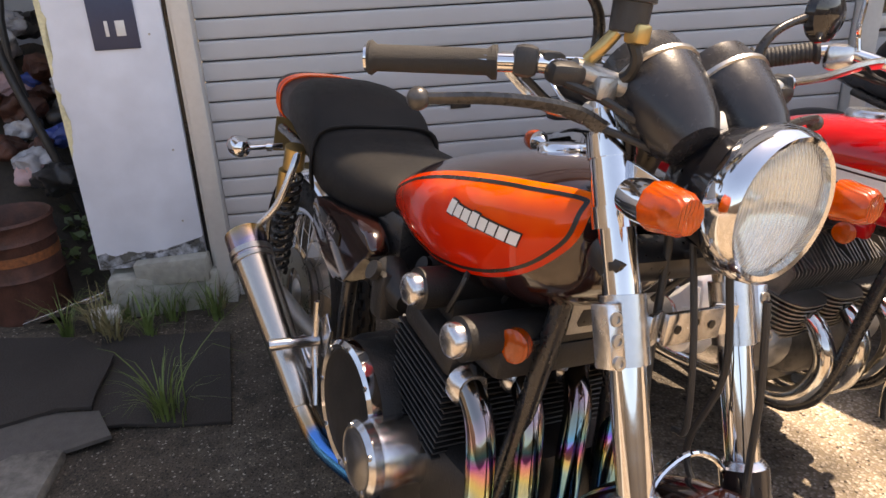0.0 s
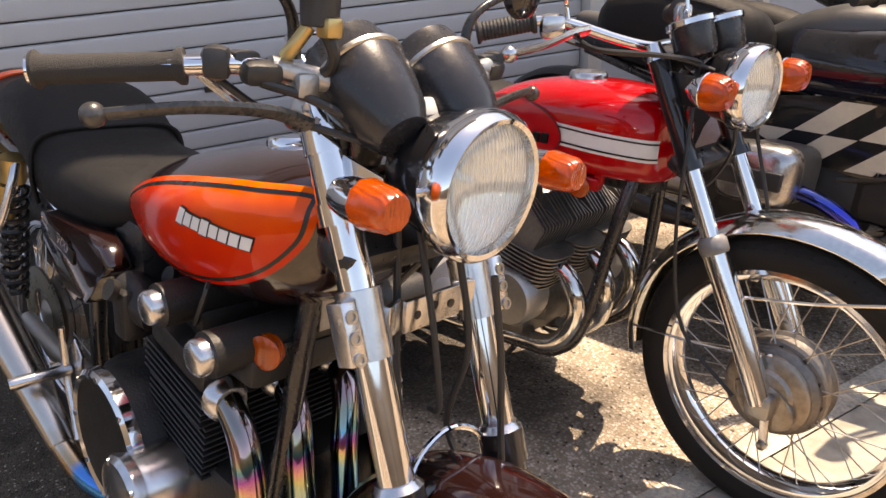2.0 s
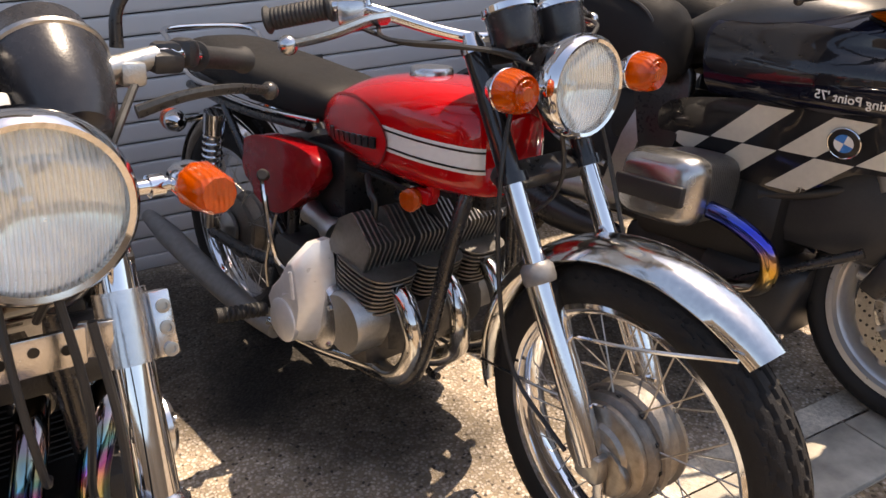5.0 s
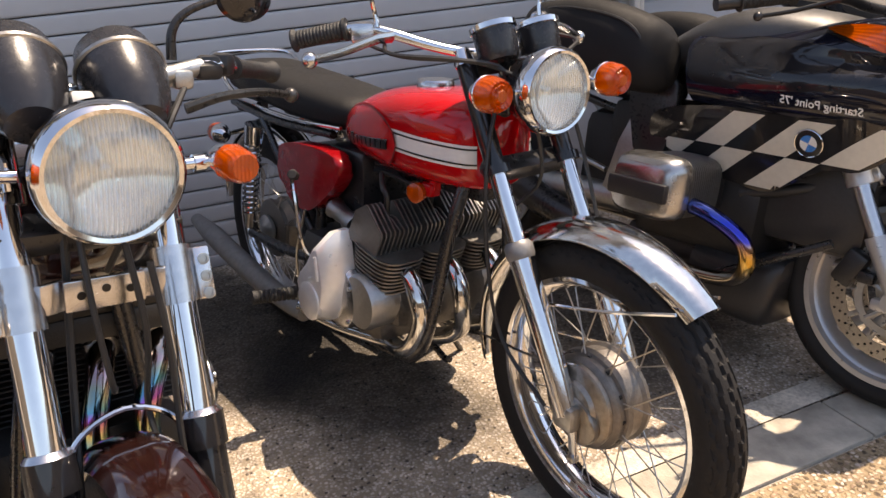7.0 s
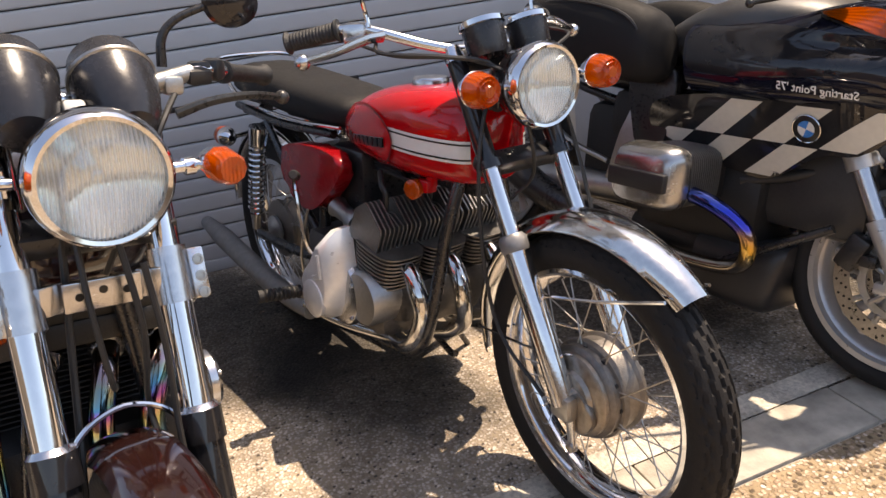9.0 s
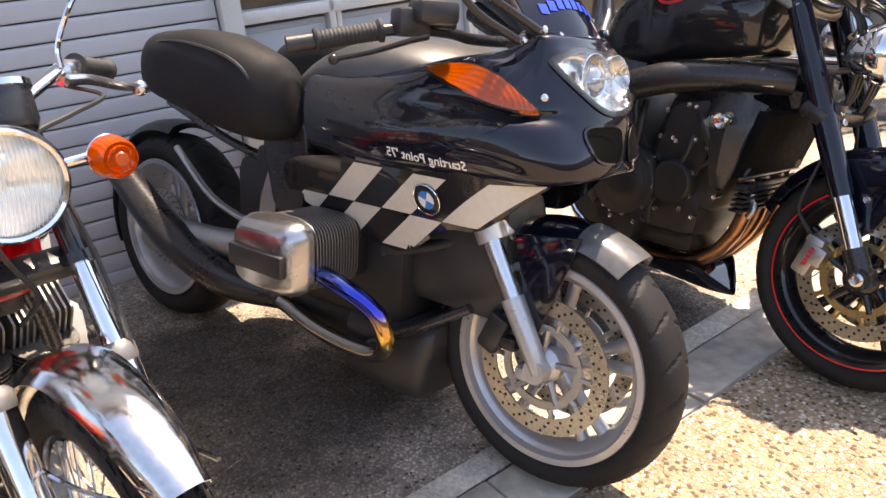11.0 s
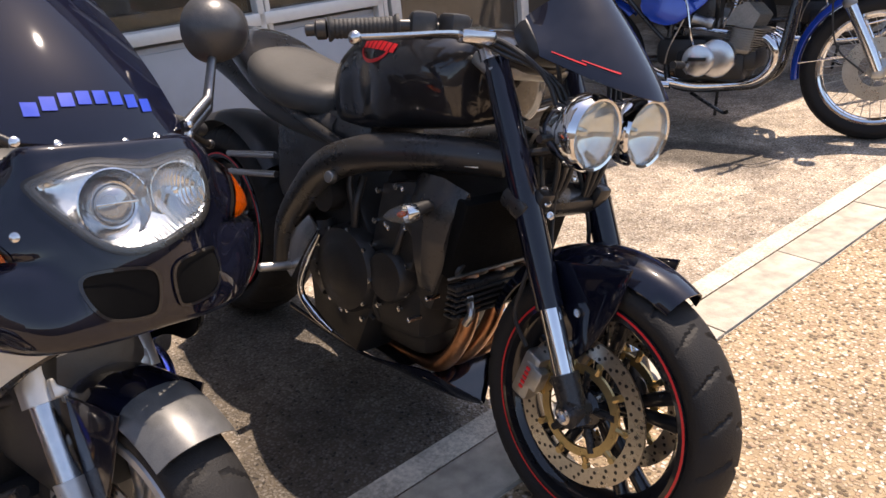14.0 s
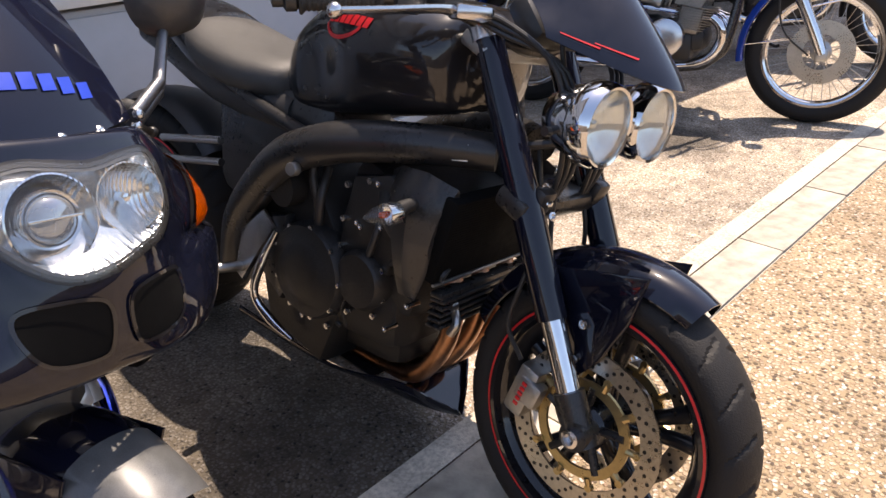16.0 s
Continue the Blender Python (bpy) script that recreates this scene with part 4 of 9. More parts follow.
for i, (x, y) in enumerate([(-1.32, 2.26), (-1.24, 2.34), (-1.05, 2.42), (-0.92, 2.46), (-1.40, 2.20), (-0.98, 2.44), (-0.72, 2.50), (-1.15, 2.38), (-1.10, 2.22), (-1.20, 2.17), (-1.07, 2.34), (-0.90, 2.36), (-1.26, 2.24)]):
    tuft("grass_tuft", (x, y, 0.0), 34, 0.22, 0.15, GRASS if i % 3 else GRASS_DRY, "low green weeds at the foot of the pillar", 10 + i)
ivy = bmesh.new()
rnd = random.Random(8)
for i in range(1100):
    x, y = rnd.uniform(-3.0, -1.5), rnd.uniform(2.55, 3.1)
    p = Vector((x, y, 0.06 + 0.30 * max(0, y - 2.5) + rnd.uniform(0, 0.14)))
    q = Euler((rnd.uniform(-0.9, 0.9), rnd.uniform(-0.9, 0.9), rnd.uniform(0, 6.3))).to_matrix()
    s = rnd.uniform(0.012, 0.030)
    ivy.faces.new([ivy.verts.new(p + q @ Vector((a * s, b * s, 0))) for a, b in ((-1, 0), (-0.3, -0.7), (1, 0), (-0.3, 0.7))])
tagged(part("ivy", ivy, LEAF), "dark ivy leaves spreading over the yard's edge", "plant", kind="stuff")

# ---- unseen plain walls, added to close the street and fill the reflections ----
HEDGE = material("dull brown unseen wall", (0.16, 0.13, 0.10), 0.85, 0, 0.4, 3, 0.3, 40)
placed(part("wall_south", box(40, 0.3, 2.0, (2, -9.5, 1.0), 0.02), HEDGE), BUILD, "unseen plain wall added across the street for reflections", "wall")
placed(part("wall_east", box(0.3, 20, 3.4, (17, -2, 1.7), 0.02), HEDGE), BUILD, "unseen plain wall added at the end of the street", "wall")
placed(part("wall_west", box(0.3, 14, 3.4, (-10, -3, 1.7), 0.02), HEDGE), BUILD, "unseen plain wall added beside the yard", "wall")


DULL_GREY = material("sooty grey steel", (0.25, 0.245, 0.24), 0.50, 0.5, 0.3, 20, 0.1)


ALU_BRIGHT = material("bright cast cover", (0.90, 0.90, 0.89), 0.34, 0.45, 0.08, 25, 0.08, 300)
OILY = material("oily cast metal", (0.13, 0.125, 0.12), 0.45, 0.9, 0.35, 40, 0.25, 250)
FIN_METAL = material("dark fin metal", (0.24, 0.23, 0.215), 0.42, 0.85, 0.3, 40, 0.15)


def mesh_of(bm, mat):
    """Mesh data for pieces that are alike."""
    bmesh.ops.recalc_face_normals(bm, faces=bm.faces)
    me = bpy.data.meshes.new("piece")
    bm.to_mesh(me)
    bm.free()
    me.materials.append(mat)
    return me


BARREL_FIN = mesh_of(mv(loft([oval(0.0, 0, 0, 0.0635, 0.083, 24, 3.2), oval(0.0042, 0, 0, 0.0635, 0.083, 24, 3.2)], 1), pose(0, 0, 0, 0, -90, 0)), FIN_METAL)
HEAD_FIN = mesh_of(prism([(-0.646, 0.524), (-0.640, 0.545), (-0.608, 0.602), (-0.562, 0.626), (-0.552, 0.622), (-0.500, 0.570), (-0.500, 0.560), (-0.526, 0.508)], -0.0021, 0.0021, 0), FIN_METAL)
HEAD_FIN_LOW = mesh_of(prism([(-0.646, 0.524), (-0.640, 0.545), (-0.622, 0.578), (-0.585, 0.590), (-0.535, 0.592), (-0.500, 0.570), (-0.500, 0.560), (-0.526, 0.508)], -0.0021, 0.0021, 0), FIN_METAL)


# ---- three-cylinder machines ----
def triple(name, label, m, turn, tank_mat, cover_mat, guard_mat, disc=False, stripe=True, simple=False):
    th = thing(name, label, "motorcycle", m, "parked motorcycles")
    F = steer(turn, 27, -0.25, 0.80)
    R = 0.325
    fx = lambda z: -0.51 * (z - 0.325)
    wm = F @ Matrix.Translation((0, 0, R))
    fw = spoked_wheel(th, "front_wheel", wm, R, 0.092, 0.243, ribbed, 0.045, 0.11, 36, 0 if disc else 0.098, 0.14 if disc else 0)
    if not disc:
        # Twelve black studs stand in for the dark spoke holes of the flange.
        for i in range(12):
            a = 2 * math.pi * i / 12
            part("spoke_hole", mv(lathe([(0.005, -0.001), (0.005, 0.004), (0.001, 0.005)], 8, "y"), wm @ Matrix.Translation((0.096 * math.sin(a), -0.035, 0.096 * math.cos(a)))), INK, fw)
        bp = part("brake_plate", mv(lathe([(0.088, -0.050), (0.088, -0.062), (0.082, -0.066), (0.058, -0.068), (0.052, -0.076), (0.030, -0.078), (0.002, -0.078)], 40, "y"), wm), BRAKE_METAL, fw, "weathered aluminium brake plate")
        part("plate_boss", mv(prism(smooth_outline([(-0.060, 0.010), (-0.020, -0.062), (0.040, -0.066), (0.070, -0.028), (0.050, 0.010), (0.000, 0.030)], 4), -0.082, -0.064, 0.006, 2), wm), BRAKE_METAL, bp)
        part("brake_arm", mv(prism([(0.016, -0.112), (0.034, -0.106), (0.026, -0.010), (0.014, 0.012), (0.002, 0.004), (0.012, -0.020)], -0.094, -0.084, 0.003), wm), ALU, bp, "bright brake lever arm")
        for x, z in ((0.024, -0.100), (0.014, 0.000), (-0.030, 0.030)):
            part("pivot", mv(lathe([(0.010, -0.082), (0.010, -0.098), (0.005, -0.100), (0.001, -0.098)], 14, "y"), wm @ Matrix.Translation((x, 0, z))), STEEL, bp)
    # forks
    for s in (-1, 1):
        y = 0.092 * s
        side = part("fork_leg", mv(tube([(0.004, y, 0.318), (fx(0.42) + 0.004, y, 0.42), (fx(0.605), y, 0.605)], [0.024, 0.026, 0.0265], 18, 3), F), POLISHED, th, "polished aluminium lower fork leg")
        part("axle_clamp", mv(box(0.056, 0.036, 0.056, (0.004, y, 0.314), 0.012), F), ALU_CAST, side)
        part("stanchion", mv(tube([(fx(0.58), y, 0.58), (fx(0.80), y, 0.80)], 0.0185, 16, smooth=False), F), CHROME, side, "chrome upper fork tube")
        part("dust_cover", mv(tube([(fx(0.598), y, 0.598), (fx(0.604), y, 0.604), (fx(0.622), y, 0.622), (fx(0.630), y, 0.630)], [0.027, 0.0295, 0.0295, 0.023], 18, smooth=False), F), DULL_GREY, side, "dull seal cover")
        part("fork_ear", mv(join(tube([(fx(0.755), y, 0.755), (fx(0.955), y, 0.955)], 0.0205, 16, smooth=False), tube([(fx(0.752), y, 0.752), (fx(0.768), y, 0.768)], 0.029, 16, smooth=False), box(0.10, 0.006, 0.06, (fx(0.9) + 0.05, y * 0.93, 0.905), 0.002)), F), BLACK_GLOSS, side, "black headlamp bracket")
        part("fork_cap", mv(tube([(fx(0.955), y, 0.955), (fx(0.985), y, 0.985)], [0.022, 0.014], 16, smooth=False), F), CHROME, side)
    part("top_clamp", mv(box(0.05, 0.21, 0.03, (fx(0.95) - 0.01, 0, 0.955), 0.010, (0, 27, 0)), F), BLACK_SATIN, th)
    part("lower_clamp", mv(box(0.05, 0.21, 0.035, (fx(0.76) - 0.02, 0, 0.755), 0.010, (0, 27, 0)), F), BLACK_SATIN, th)
    # mudguard
    g = part("front_mudguard", fender(wm, R + 0.020, 0.112, 50, 190, 34, taper=0.34), guard_mat, th, "curved chrome front mudguard, mottled" if guard_mat is CHROME_OLD else "blue front mudguard" if guard_mat is BLUE else "black front mudguard")
    for s in (-1, 1):
        part("stay", mv(tube([(0.205, 0.056 * s, 0.275), (0.06, 0.068 * s, 0.228), (-0.085, 0.072 * s, 0.190)], 0.0036, 6), wm), CHROME, g)
        part("stay", mv(tube([(-0.33, 0.055 * s, 0.02), (-0.12, 0.068 * s, 0.055), (0.0, 0.066 * s, 0.09)], 0.0032, 6), wm), CHROME, g)
    # headlamp, indicators, clocks
    hm = F @ Matrix.Translation((-0.150, 0, 0.912))
    headlamp(th, hm, 0.080, 0.13, BLACK_GLOSS)
    for s in (-1, 1):
        im = F @ Matrix.Translation((-0.163, 0.152 * s, 0.922))
        ind = indicator(th, "front_indicator", im, 0.0335, 0.028)
        part("stem", mv(tube([(-0.215, 0.055 * s, 0.912), (-0.21, 0.152 * s, 0.920)], 0.009, 10, smooth=False), F), CHROME, ind)
        cm = F @ Matrix.Translation((-0.275, 0.055 * s, 1.005)) @ pose(0, 0, 0, 0, -22, 0)
        c = part("clock", mv(lathe([(0.010, -0.045), (0.036, -0.042), (0.041, -0.03), (0.043, 0.022), (0.040, 0.024), (0.002, 0.024)], 32, "z"), cm), BLACK_GAUGE, th, "black instrument cup")
        part("clock_rim", mv(lathe([(0.043, 0.016), (0.047, 0.018), (0.047, 0.028), (0.041, 0.031), (0.039, 0.027)], 32, "z", closed=True), cm), CHROME, c)
        part("clock_glass", mv(lathe([(0.002, 0.026), (0.040, 0.026), (0.040, 0.0285), (0.002, 0.029)], 32, "z", closed=True), cm), GLASS, c).visible_shadow = False
    # handlebar
    hb = part("handlebar", mv(tube([(-0.572, -0.340, 1.006), (-0.49, -0.245, 1.029), (-0.455, -0.20, 1.020), (-0.40, -0.12, 0.990), (-0.365, -0.06, 0.975), (-0.365, 0, 0.975), (-0.365, 0.06, 0.975), (-0.40, 0.12, 0.990), (-0.455, 0.20, 1.020), (-0.49, 0.245, 1.029), (-0.572, 0.340, 1.006)], 0.011, 12, 6), F), CHROME, th, "chrome handlebar")
    for s in (-1, 1):
        g0 = grip(hb, F @ Vector((-0.578, 0.347 * s, 1.004)), F @ Vector((-0.503, 0.258 * s, 1.026)), 0.0180)
        part("switch_block", mv(box(0.040, 0.050, 0.048, (-0.478, 0.235 * s, 1.017), 0.012, (0, 0, 40 * s)), F), ALU, hb)
        lever(hb, [F @ Vector(p) for p in ((-0.415, 0.205 * s, 1.012), (-0.418, 0.245 * s, 1.008), (-0.440, 0.305 * s, 0.988), (-0.473, 0.360 * s, 0.974))], 0.0110)
        part("mirror_stem", mv(tube([(-0.455, 0.215 * s, 1.03), (-0.46, 0.22 * s, 1.07), (-0.44, 0.25 * s, 1.14), (-0.46, 0.30 * s, 1.18)], 0.005, 8), F), CHROME, hb)
        part("cable", mv(tube([(-0.44, 0.21 * s, 1.0), (-0.36, 0.24 * s, 0.985), (-0.28, 0.15 * s, 0.975), (-0.24, 0.06 * s, 0.95), (-0.27, 0.05 * s, 0.86)], 0.0042, 6), F), CABLE, hb)
    for k, pts in enumerate((((-0.47, -0.24, 1.0), (-0.42, -0.22, 0.985), (-0.36, -0.20, 0.975), (-0.28, -0.10, 0.965), (-0.20, -0.05, 0.94)), ((-0.22, 0.03, 0.96), (-0.20, 0.09, 0.85), (-0.13, 0.11, 0.62), (-0.03, 0.085, 0.36)), ((-0.26, -0.04, 0.95), (-0.22, -0.115, 0.80), (-0.21, -0.125, 0.60), (-0.17, -0.118, 0.42), (-0.05, -0.10, 0.31)), ((-0.25, -0.02, 0.97), (-0.17, -0.03, 0.83), (-0.22, 0.02, 0.72), (-0.27, 0.0, 0.66)))):
        part("cable", mv(tube(pts, 0.0042, 6), F), CABLE, th)
    # tank
    rings = [oval(-0.300, 0, 0.775, 0.050, 0.062, 56, 2.6), oval(-0.325, 0, 0.775, 0.095, 0.088, 56, 3.0), oval(-0.42, 0, 0.782, 0.128, 0.102, 56, 3.2), oval(-0.54, 0, 0.782, 0.136, 0.104, 56, 3.0), oval(-0.66, 0, 0.778, 0.125, 0.094, 56, 2.6), oval(-0.76, 0, 0.768, 0.105, 0.072, 56, 2.4), oval(-0.815, 0, 0.758, 0.075, 0.045, 56, 2.2), oval(-0.825, 0, 0.756, 0.03, 0.02, 56, 2)]
    tb = loft(rings, 8)
    tree = tree_of(tb)
    tank = part("fuel_tank", tb, tank_mat, th, "glossy red fuel tank" if tank_mat is RED else "glossy blue fuel tank")
    if stripe:
        for s in (-1, 1):
            w = (0, -s, 0)
            st = 1.0 * s
            q = lambda a, b: [(-0.309, a), (-0.309, b), (-0.42, b + 0.006), (-0.530, b + 0.012), (-0.530, a + 0.012), (-0.42, a + 0.006)]
            place = lambda bm, lift: lay(bm, tree, w, -1.0, lift, 0.008)
            part("stripe", place(flat(q(0.742, 0.790)), 0.0010), WHITE, tank, "white side stripe")
            part("stripe_edge", place(flat(q(0.748, 0.752)), 0.0016), INK, tank, "thin black line")
            part("stripe_edge", place(flat(q(0.780, 0.784)), 0.0016), INK, tank, "thin black line")
            pad = smooth_outline([(-0.512, 0.765), (-0.545, 0.812), (-0.64, 0.834), (-0.75, 0.818), (-0.815, 0.775), (-0.79, 0.725), (-0.68, 0.704), (-0.56, 0.716)], 6)
            pb = lay(flat(pad), tree, w, -1.0, 0.0045, 0.008)
            part("knee_panel", pb, RED_MATT if tank_mat is RED else tank_mat, tank, "recessed matt knee panel")
            part("knee_seam", lay(band(pad, 0.004, -0.001), tree, w, -1.0, 0.0052, 0.008), material("dark red seam", (0.16, 0.004, 0.006), 0.4) if tank_mat is RED else tank_mat, tank)
            mk = bars(8, 0.0185, 0.020, 0.0060, 0.15)
            mk = mv(mk, Matrix.Translation((-0.637, 0, 0.755)) @ pose(0, 0, 0, 0, -5, 0))
            edge = mv(bars(8, 0.0205, 0.0225, 0.0040, 0.15), Matrix.Translation((-0.6362, 0, 0.7562)) @ pose(0, 0, 0, 0, -5, 0))
            base = part("emblem_edge", lay(edge, tree, w, -1.0, 0.0070, 0.006), ALU, tank, "bright edge of the maker's mark")
            part("emblem", lay(mk, tree, w, -1.0, 0.0095, 0.006), INK, base, "dark maker's mark")
    else:
        for s in (-1, 1):
            part("emblem", lay(mv(bars(6, 0.018, 0.030, 0.006, 0.3), Matrix.Translation((-0.56, 0, 0.79))), tree, (0, -s, 0), -1.0, 0.002), WHITE, tank, "pale maker's mark")
    part("filler_cap", mv(lathe([(0.044, 0.0), (0.044, 0.012), (0.040, 0.018), (0.012, 0.021), (0.002, 0.021)], 32, "z"), Matrix.Translation((-0.545, 0, 0.882))), ALU, tank, "aluminium filler cap")
    # seat
    rings = [oval(-0.775, 0, 0.790, 0.085, 0.030, 24, 2.6), oval(-0.83, 0, 0.792, 0.112, 0.046, 24, 3), oval(-1.00, 0, 0.800, 0.125, 0.052, 24, 3.4), oval(-1.20, 0, 0.815, 0.128, 0.054, 24, 3.4), oval(-1.40, 0, 0.832, 0.122, 0.054, 24, 3.2), oval(-1.50, 0, 0.832, 0.105, 0.046, 24, 2.8), oval(-1.525, 0, 0.828, 0.06, 0.025, 24, 2.2)]
    seat = part("seat", loft(rings, 4), VINYL, th, "black vinyl dual seat")
    for s in (-1, 1):
        part("seat_trim", tube([(-0.80, 0.108 * s, 0.760), (-1.0, 0.126 * s, 0.757), (-1.25, 0.130 * s, 0.768), (-1.45, 0.118 * s, 0.785)], 0.005, 8), CHROME, seat, "chrome seat moulding")
    part("grab_rail", tube([(-1.22, -0.135, 0.775), (-1.38, -0.142, 0.79), (-1.50, -0.142, 0.87), (-1.56, -0.125, 0.895), (-1.58, 0, 0.900), (-1.56, 0.125, 0.895), (-1.50, 0.142, 0.87), (-1.38, 0.142, 0.79), (-1.22, 0.135, 0.775)], 0.008, 10), CHROME, th, "chrome grab rail")
    part("rear_light", join(box(0.06, 0.10, 0.07, (-1.57, 0, 0.735), 0.015), box(0.14, 0.09, 0.02, (-1.50, 0, 0.76), 0.006)), BLACK_PLASTIC, th)
    for s in (-1, 1):
        ind = indicator(th, "rear_indicator", Matrix.Translation((-1.475, 0.165 * s, 0.655)) @ pose(0, 0, 0, 0, 0, 180), 0.033, 0.035)
        part("stem", tube([(-1.44, 0.06 * s, 0.665), (-1.445, 0.15 * s, 0.655)], 0.008, 8, smooth=False), CHROME, ind)
    # frame
    fr = part("frame", join(tube([(-0.34, 0, 0.80), (-0.60, 0, 0.78), (-0.85, 0, 0.74), (-1.3, 0, 0.74)], 0.018, 10), tube([(-0.29, 0, 0.93), (-0.385, 0, 0.75)], 0.028, 16, smooth=False)), FRAME_BLACK, th, "black tubular steel frame")
    for s in (-1, 1):
        part("frame_tube", tube([(-0.36, 0.035 * s, 0.76), (-0.375, 0.085 * s, 0.60), (-0.41, 0.12 * s, 0.35), (-0.46, 0.125 * s, 0.265), (-0.56, 0.120 * s, 0.230), (-0.88, 0.12 * s, 0.225), (-0.93, 0.11 * s, 0.40), (-0.90, 0.10 * s, 0.70)], 0.0155, 12), FRAME_BLACK, fr)
        part("frame_tube", tube([(-0.85, 0.10 * s, 0.735), (-1.15, 0.12 * s, 0.735), (-1.45, 0.115 * s, 0.755)], 0.012, 10), FRAME_BLACK, fr)
        part("frame_tube", tube([(-0.92, 0.12 * s, 0.42), (-1.05, 0.125 * s, 0.55), (-1.22, 0.125 * s, 0.73)], 0.011, 10), FRAME_BLACK, fr)
        part("swinging_arm", tube([(-0.93, 0.11 * s, 0.36), (-1.15, 0.12 * s, 0.34), (-1.40, 0.11 * s, 0.325)], 0.016, 10), FRAME_BLACK, th)
        sh = part("rear_shock", tube([(-1.235, 0.150 * s, 0.70), (-1.33, 0.150 * s, 0.37)], 0.013, 12, smooth=False), STEEL, th)
        part("shroud", tube([(-1.23, 0.150 * s, 0.715), (-1.245, 0.150 * s, 0.66)], 0.028, 16, smooth=False), CHROME, sh)
        a, b = Vector((-1.245, 0.150 * s, 0.665)), Vector((-1.315, 0.150 * s, 0.43))
        dirn = (b - a).normalized()
        e1 = dirn.orthogonal().normalized()
        e2 = dirn.cross(e1)
        coil = [a + (b - a) * (i / 130) + 0.024 * (math.cos(i * 0.62) * e1 + math.sin(i * 0.62) * e2) for i in range(131)]
        part("spring", tube(coil, 0.0042, 6, smooth=False), CHROME, sh, "chrome coil spring")
    # rear wheel and guard
    rm = Matrix.Translation((-1.40, 0, 0.325))
    spoked_wheel(th, "rear_wheel", rm, 0.325, 0.105, 0.232, ribbed, 0.05, 0.12, 36, 0.095, 0, 1)
    part("rear_mudguard", fender(rm, 0.352, 0.125, 45, 175, 20), CHROME if guard_mat is CHROME_OLD else guard_mat, th)
    # side cover
    out = smooth_outline([(-0.728, 0.682), (-0.79, 0.706), (-0.93, 0.706), (-1.03, 0.690), (-1.075, 0.652), (-1.05, 0.570), (-0.97, 0.528), (-0.90, 0.528), (-0.83, 0.566), (-0.75, 0.630)], 5)
    for s in (-1, 1):
        part("side_cover", prism(out, 0.115 * s, 0.160 * s, 0.014, 4), cover_mat, th, "red side cover" if cover_mat is RED_SIDE else "")
    # engine
    case = ENGINE_BLACK if simple else OILY
    eng = part("engine", box(0.34, 0.34, 0.16, (-0.66, 0, 0.30), 0.04), case, th, "dark oily engine case")
    part("gearbox", box(0.26, 0.30, 0.14, (-0.80, 0, 0.36), 0.04), case, eng)
    part("crankcase", box(0.22, 0.30, 0.12, (-0.55, 0, 0.33), 0.04), case, eng)
    for s in (-1, 1):
        y = 0.19 * s
        part("clutch_cover", along(lathe([(0.092, -0.04), (0.092, 0.010), (0.086, 0.022), (0.070, 0.028), (0.03, 0.030), (0.002, 0.030)], 40, "x"), (-0.62, y, 0.335), (0, s, 0)), ALU, eng, "round polished clutch cover")
        edge = [(-0.616, 0.508), (-0.590, 0.512), (-0.578, 0.480), (-0.574, 0.435), (-0.566, 0.385), (-0.583, 0.312), (-0.609, 0.272), (-0.650, 0.253), (-0.690, 0.268), (-0.726, 0.310), (-0.740, 0.360), (-0.714, 0.400), (-0.669, 0.440)]
        ring = lambda k, y: [(-0.650 + (x + 0.650) * k, y * s, 0.345 + (z - 0.345) * k) for x, z in edge]
        if simple:
            kc = part("kick_cover", along(lathe([(0.078, -0.03), (0.078, 0.030), (0.072, 0.042), (0.060, 0.046), (0.002, 0.047)], 36, "x"), (-0.700, y, 0.325), (0, s, 0)), ALU, eng, "round polished outer cover")
            part("plate", box(0.085, 0.003, 0.018, (-0.700, y + 0.048 * s, 0.330), 0.001), INK, kc, "black name plate")
            continue
        oc = part("oil_pump_cover", loft([ring(1.0, 0.185), ring(0.98, 0.225), ring(0.74, 0.268), ring(0.70, 0.270)], 1), ALU_BRIGHT, eng, "angular bright pump cover")
        part("cover_cap", along(lathe([(0.050, -0.006), (0.050, 0.006), (0.044, 0.010), (0.002, 0.010)], 32, "x"), (-0.652, 0.268 * s, 0.322), (0, s, 0)), ALU_BRIGHT, oc)
        part("cover_rib", prism([(-0.616, 0.450), (-0.606, 0.452), (-0.600, 0.390), (-0.640, 0.378), (-0.646, 0.388), (-0.612, 0.398)], 0.262 * s, 0.276 * s, 0.003, 1), ALU_BRIGHT, oc)
        part("crank_drum", along(lathe([(0.070, -0.05), (0.070, 0.036), (0.064, 0.046), (0.02, 0.048)], 36, "x"), (-0.520, 0.165 * s, 0.345), (0, s, 0)), ALU_CAST, eng, "dull round crankcase end")
        for a in range(5):
            t = 2 * math.pi * a / 5 + 0.5
            part("cover_screw", along(lathe([(0.006, 0), (0.006, 0.005), (0.001, 0.006)], 8, "x"), (-0.62 + 0.08 * math.cos(t), y + s * 0.024, 0.335 + 0.08 * math.sin(t)), (0, s, 0)), BOLT, eng)
    for j in (-1, 0, 1):
        yc = 0.131 * j
        tilt = Matrix.Translation((-0.582, yc, 0.410)) @ pose(0, 0, 0, 0, 10, 0)
        cyl = part("cylinder", mv(box(0.11, 0.100, 0.13, (0, 0, 0.045), 0.02), tilt), FIN_METAL, th, "sooty finned cylinder barrel")
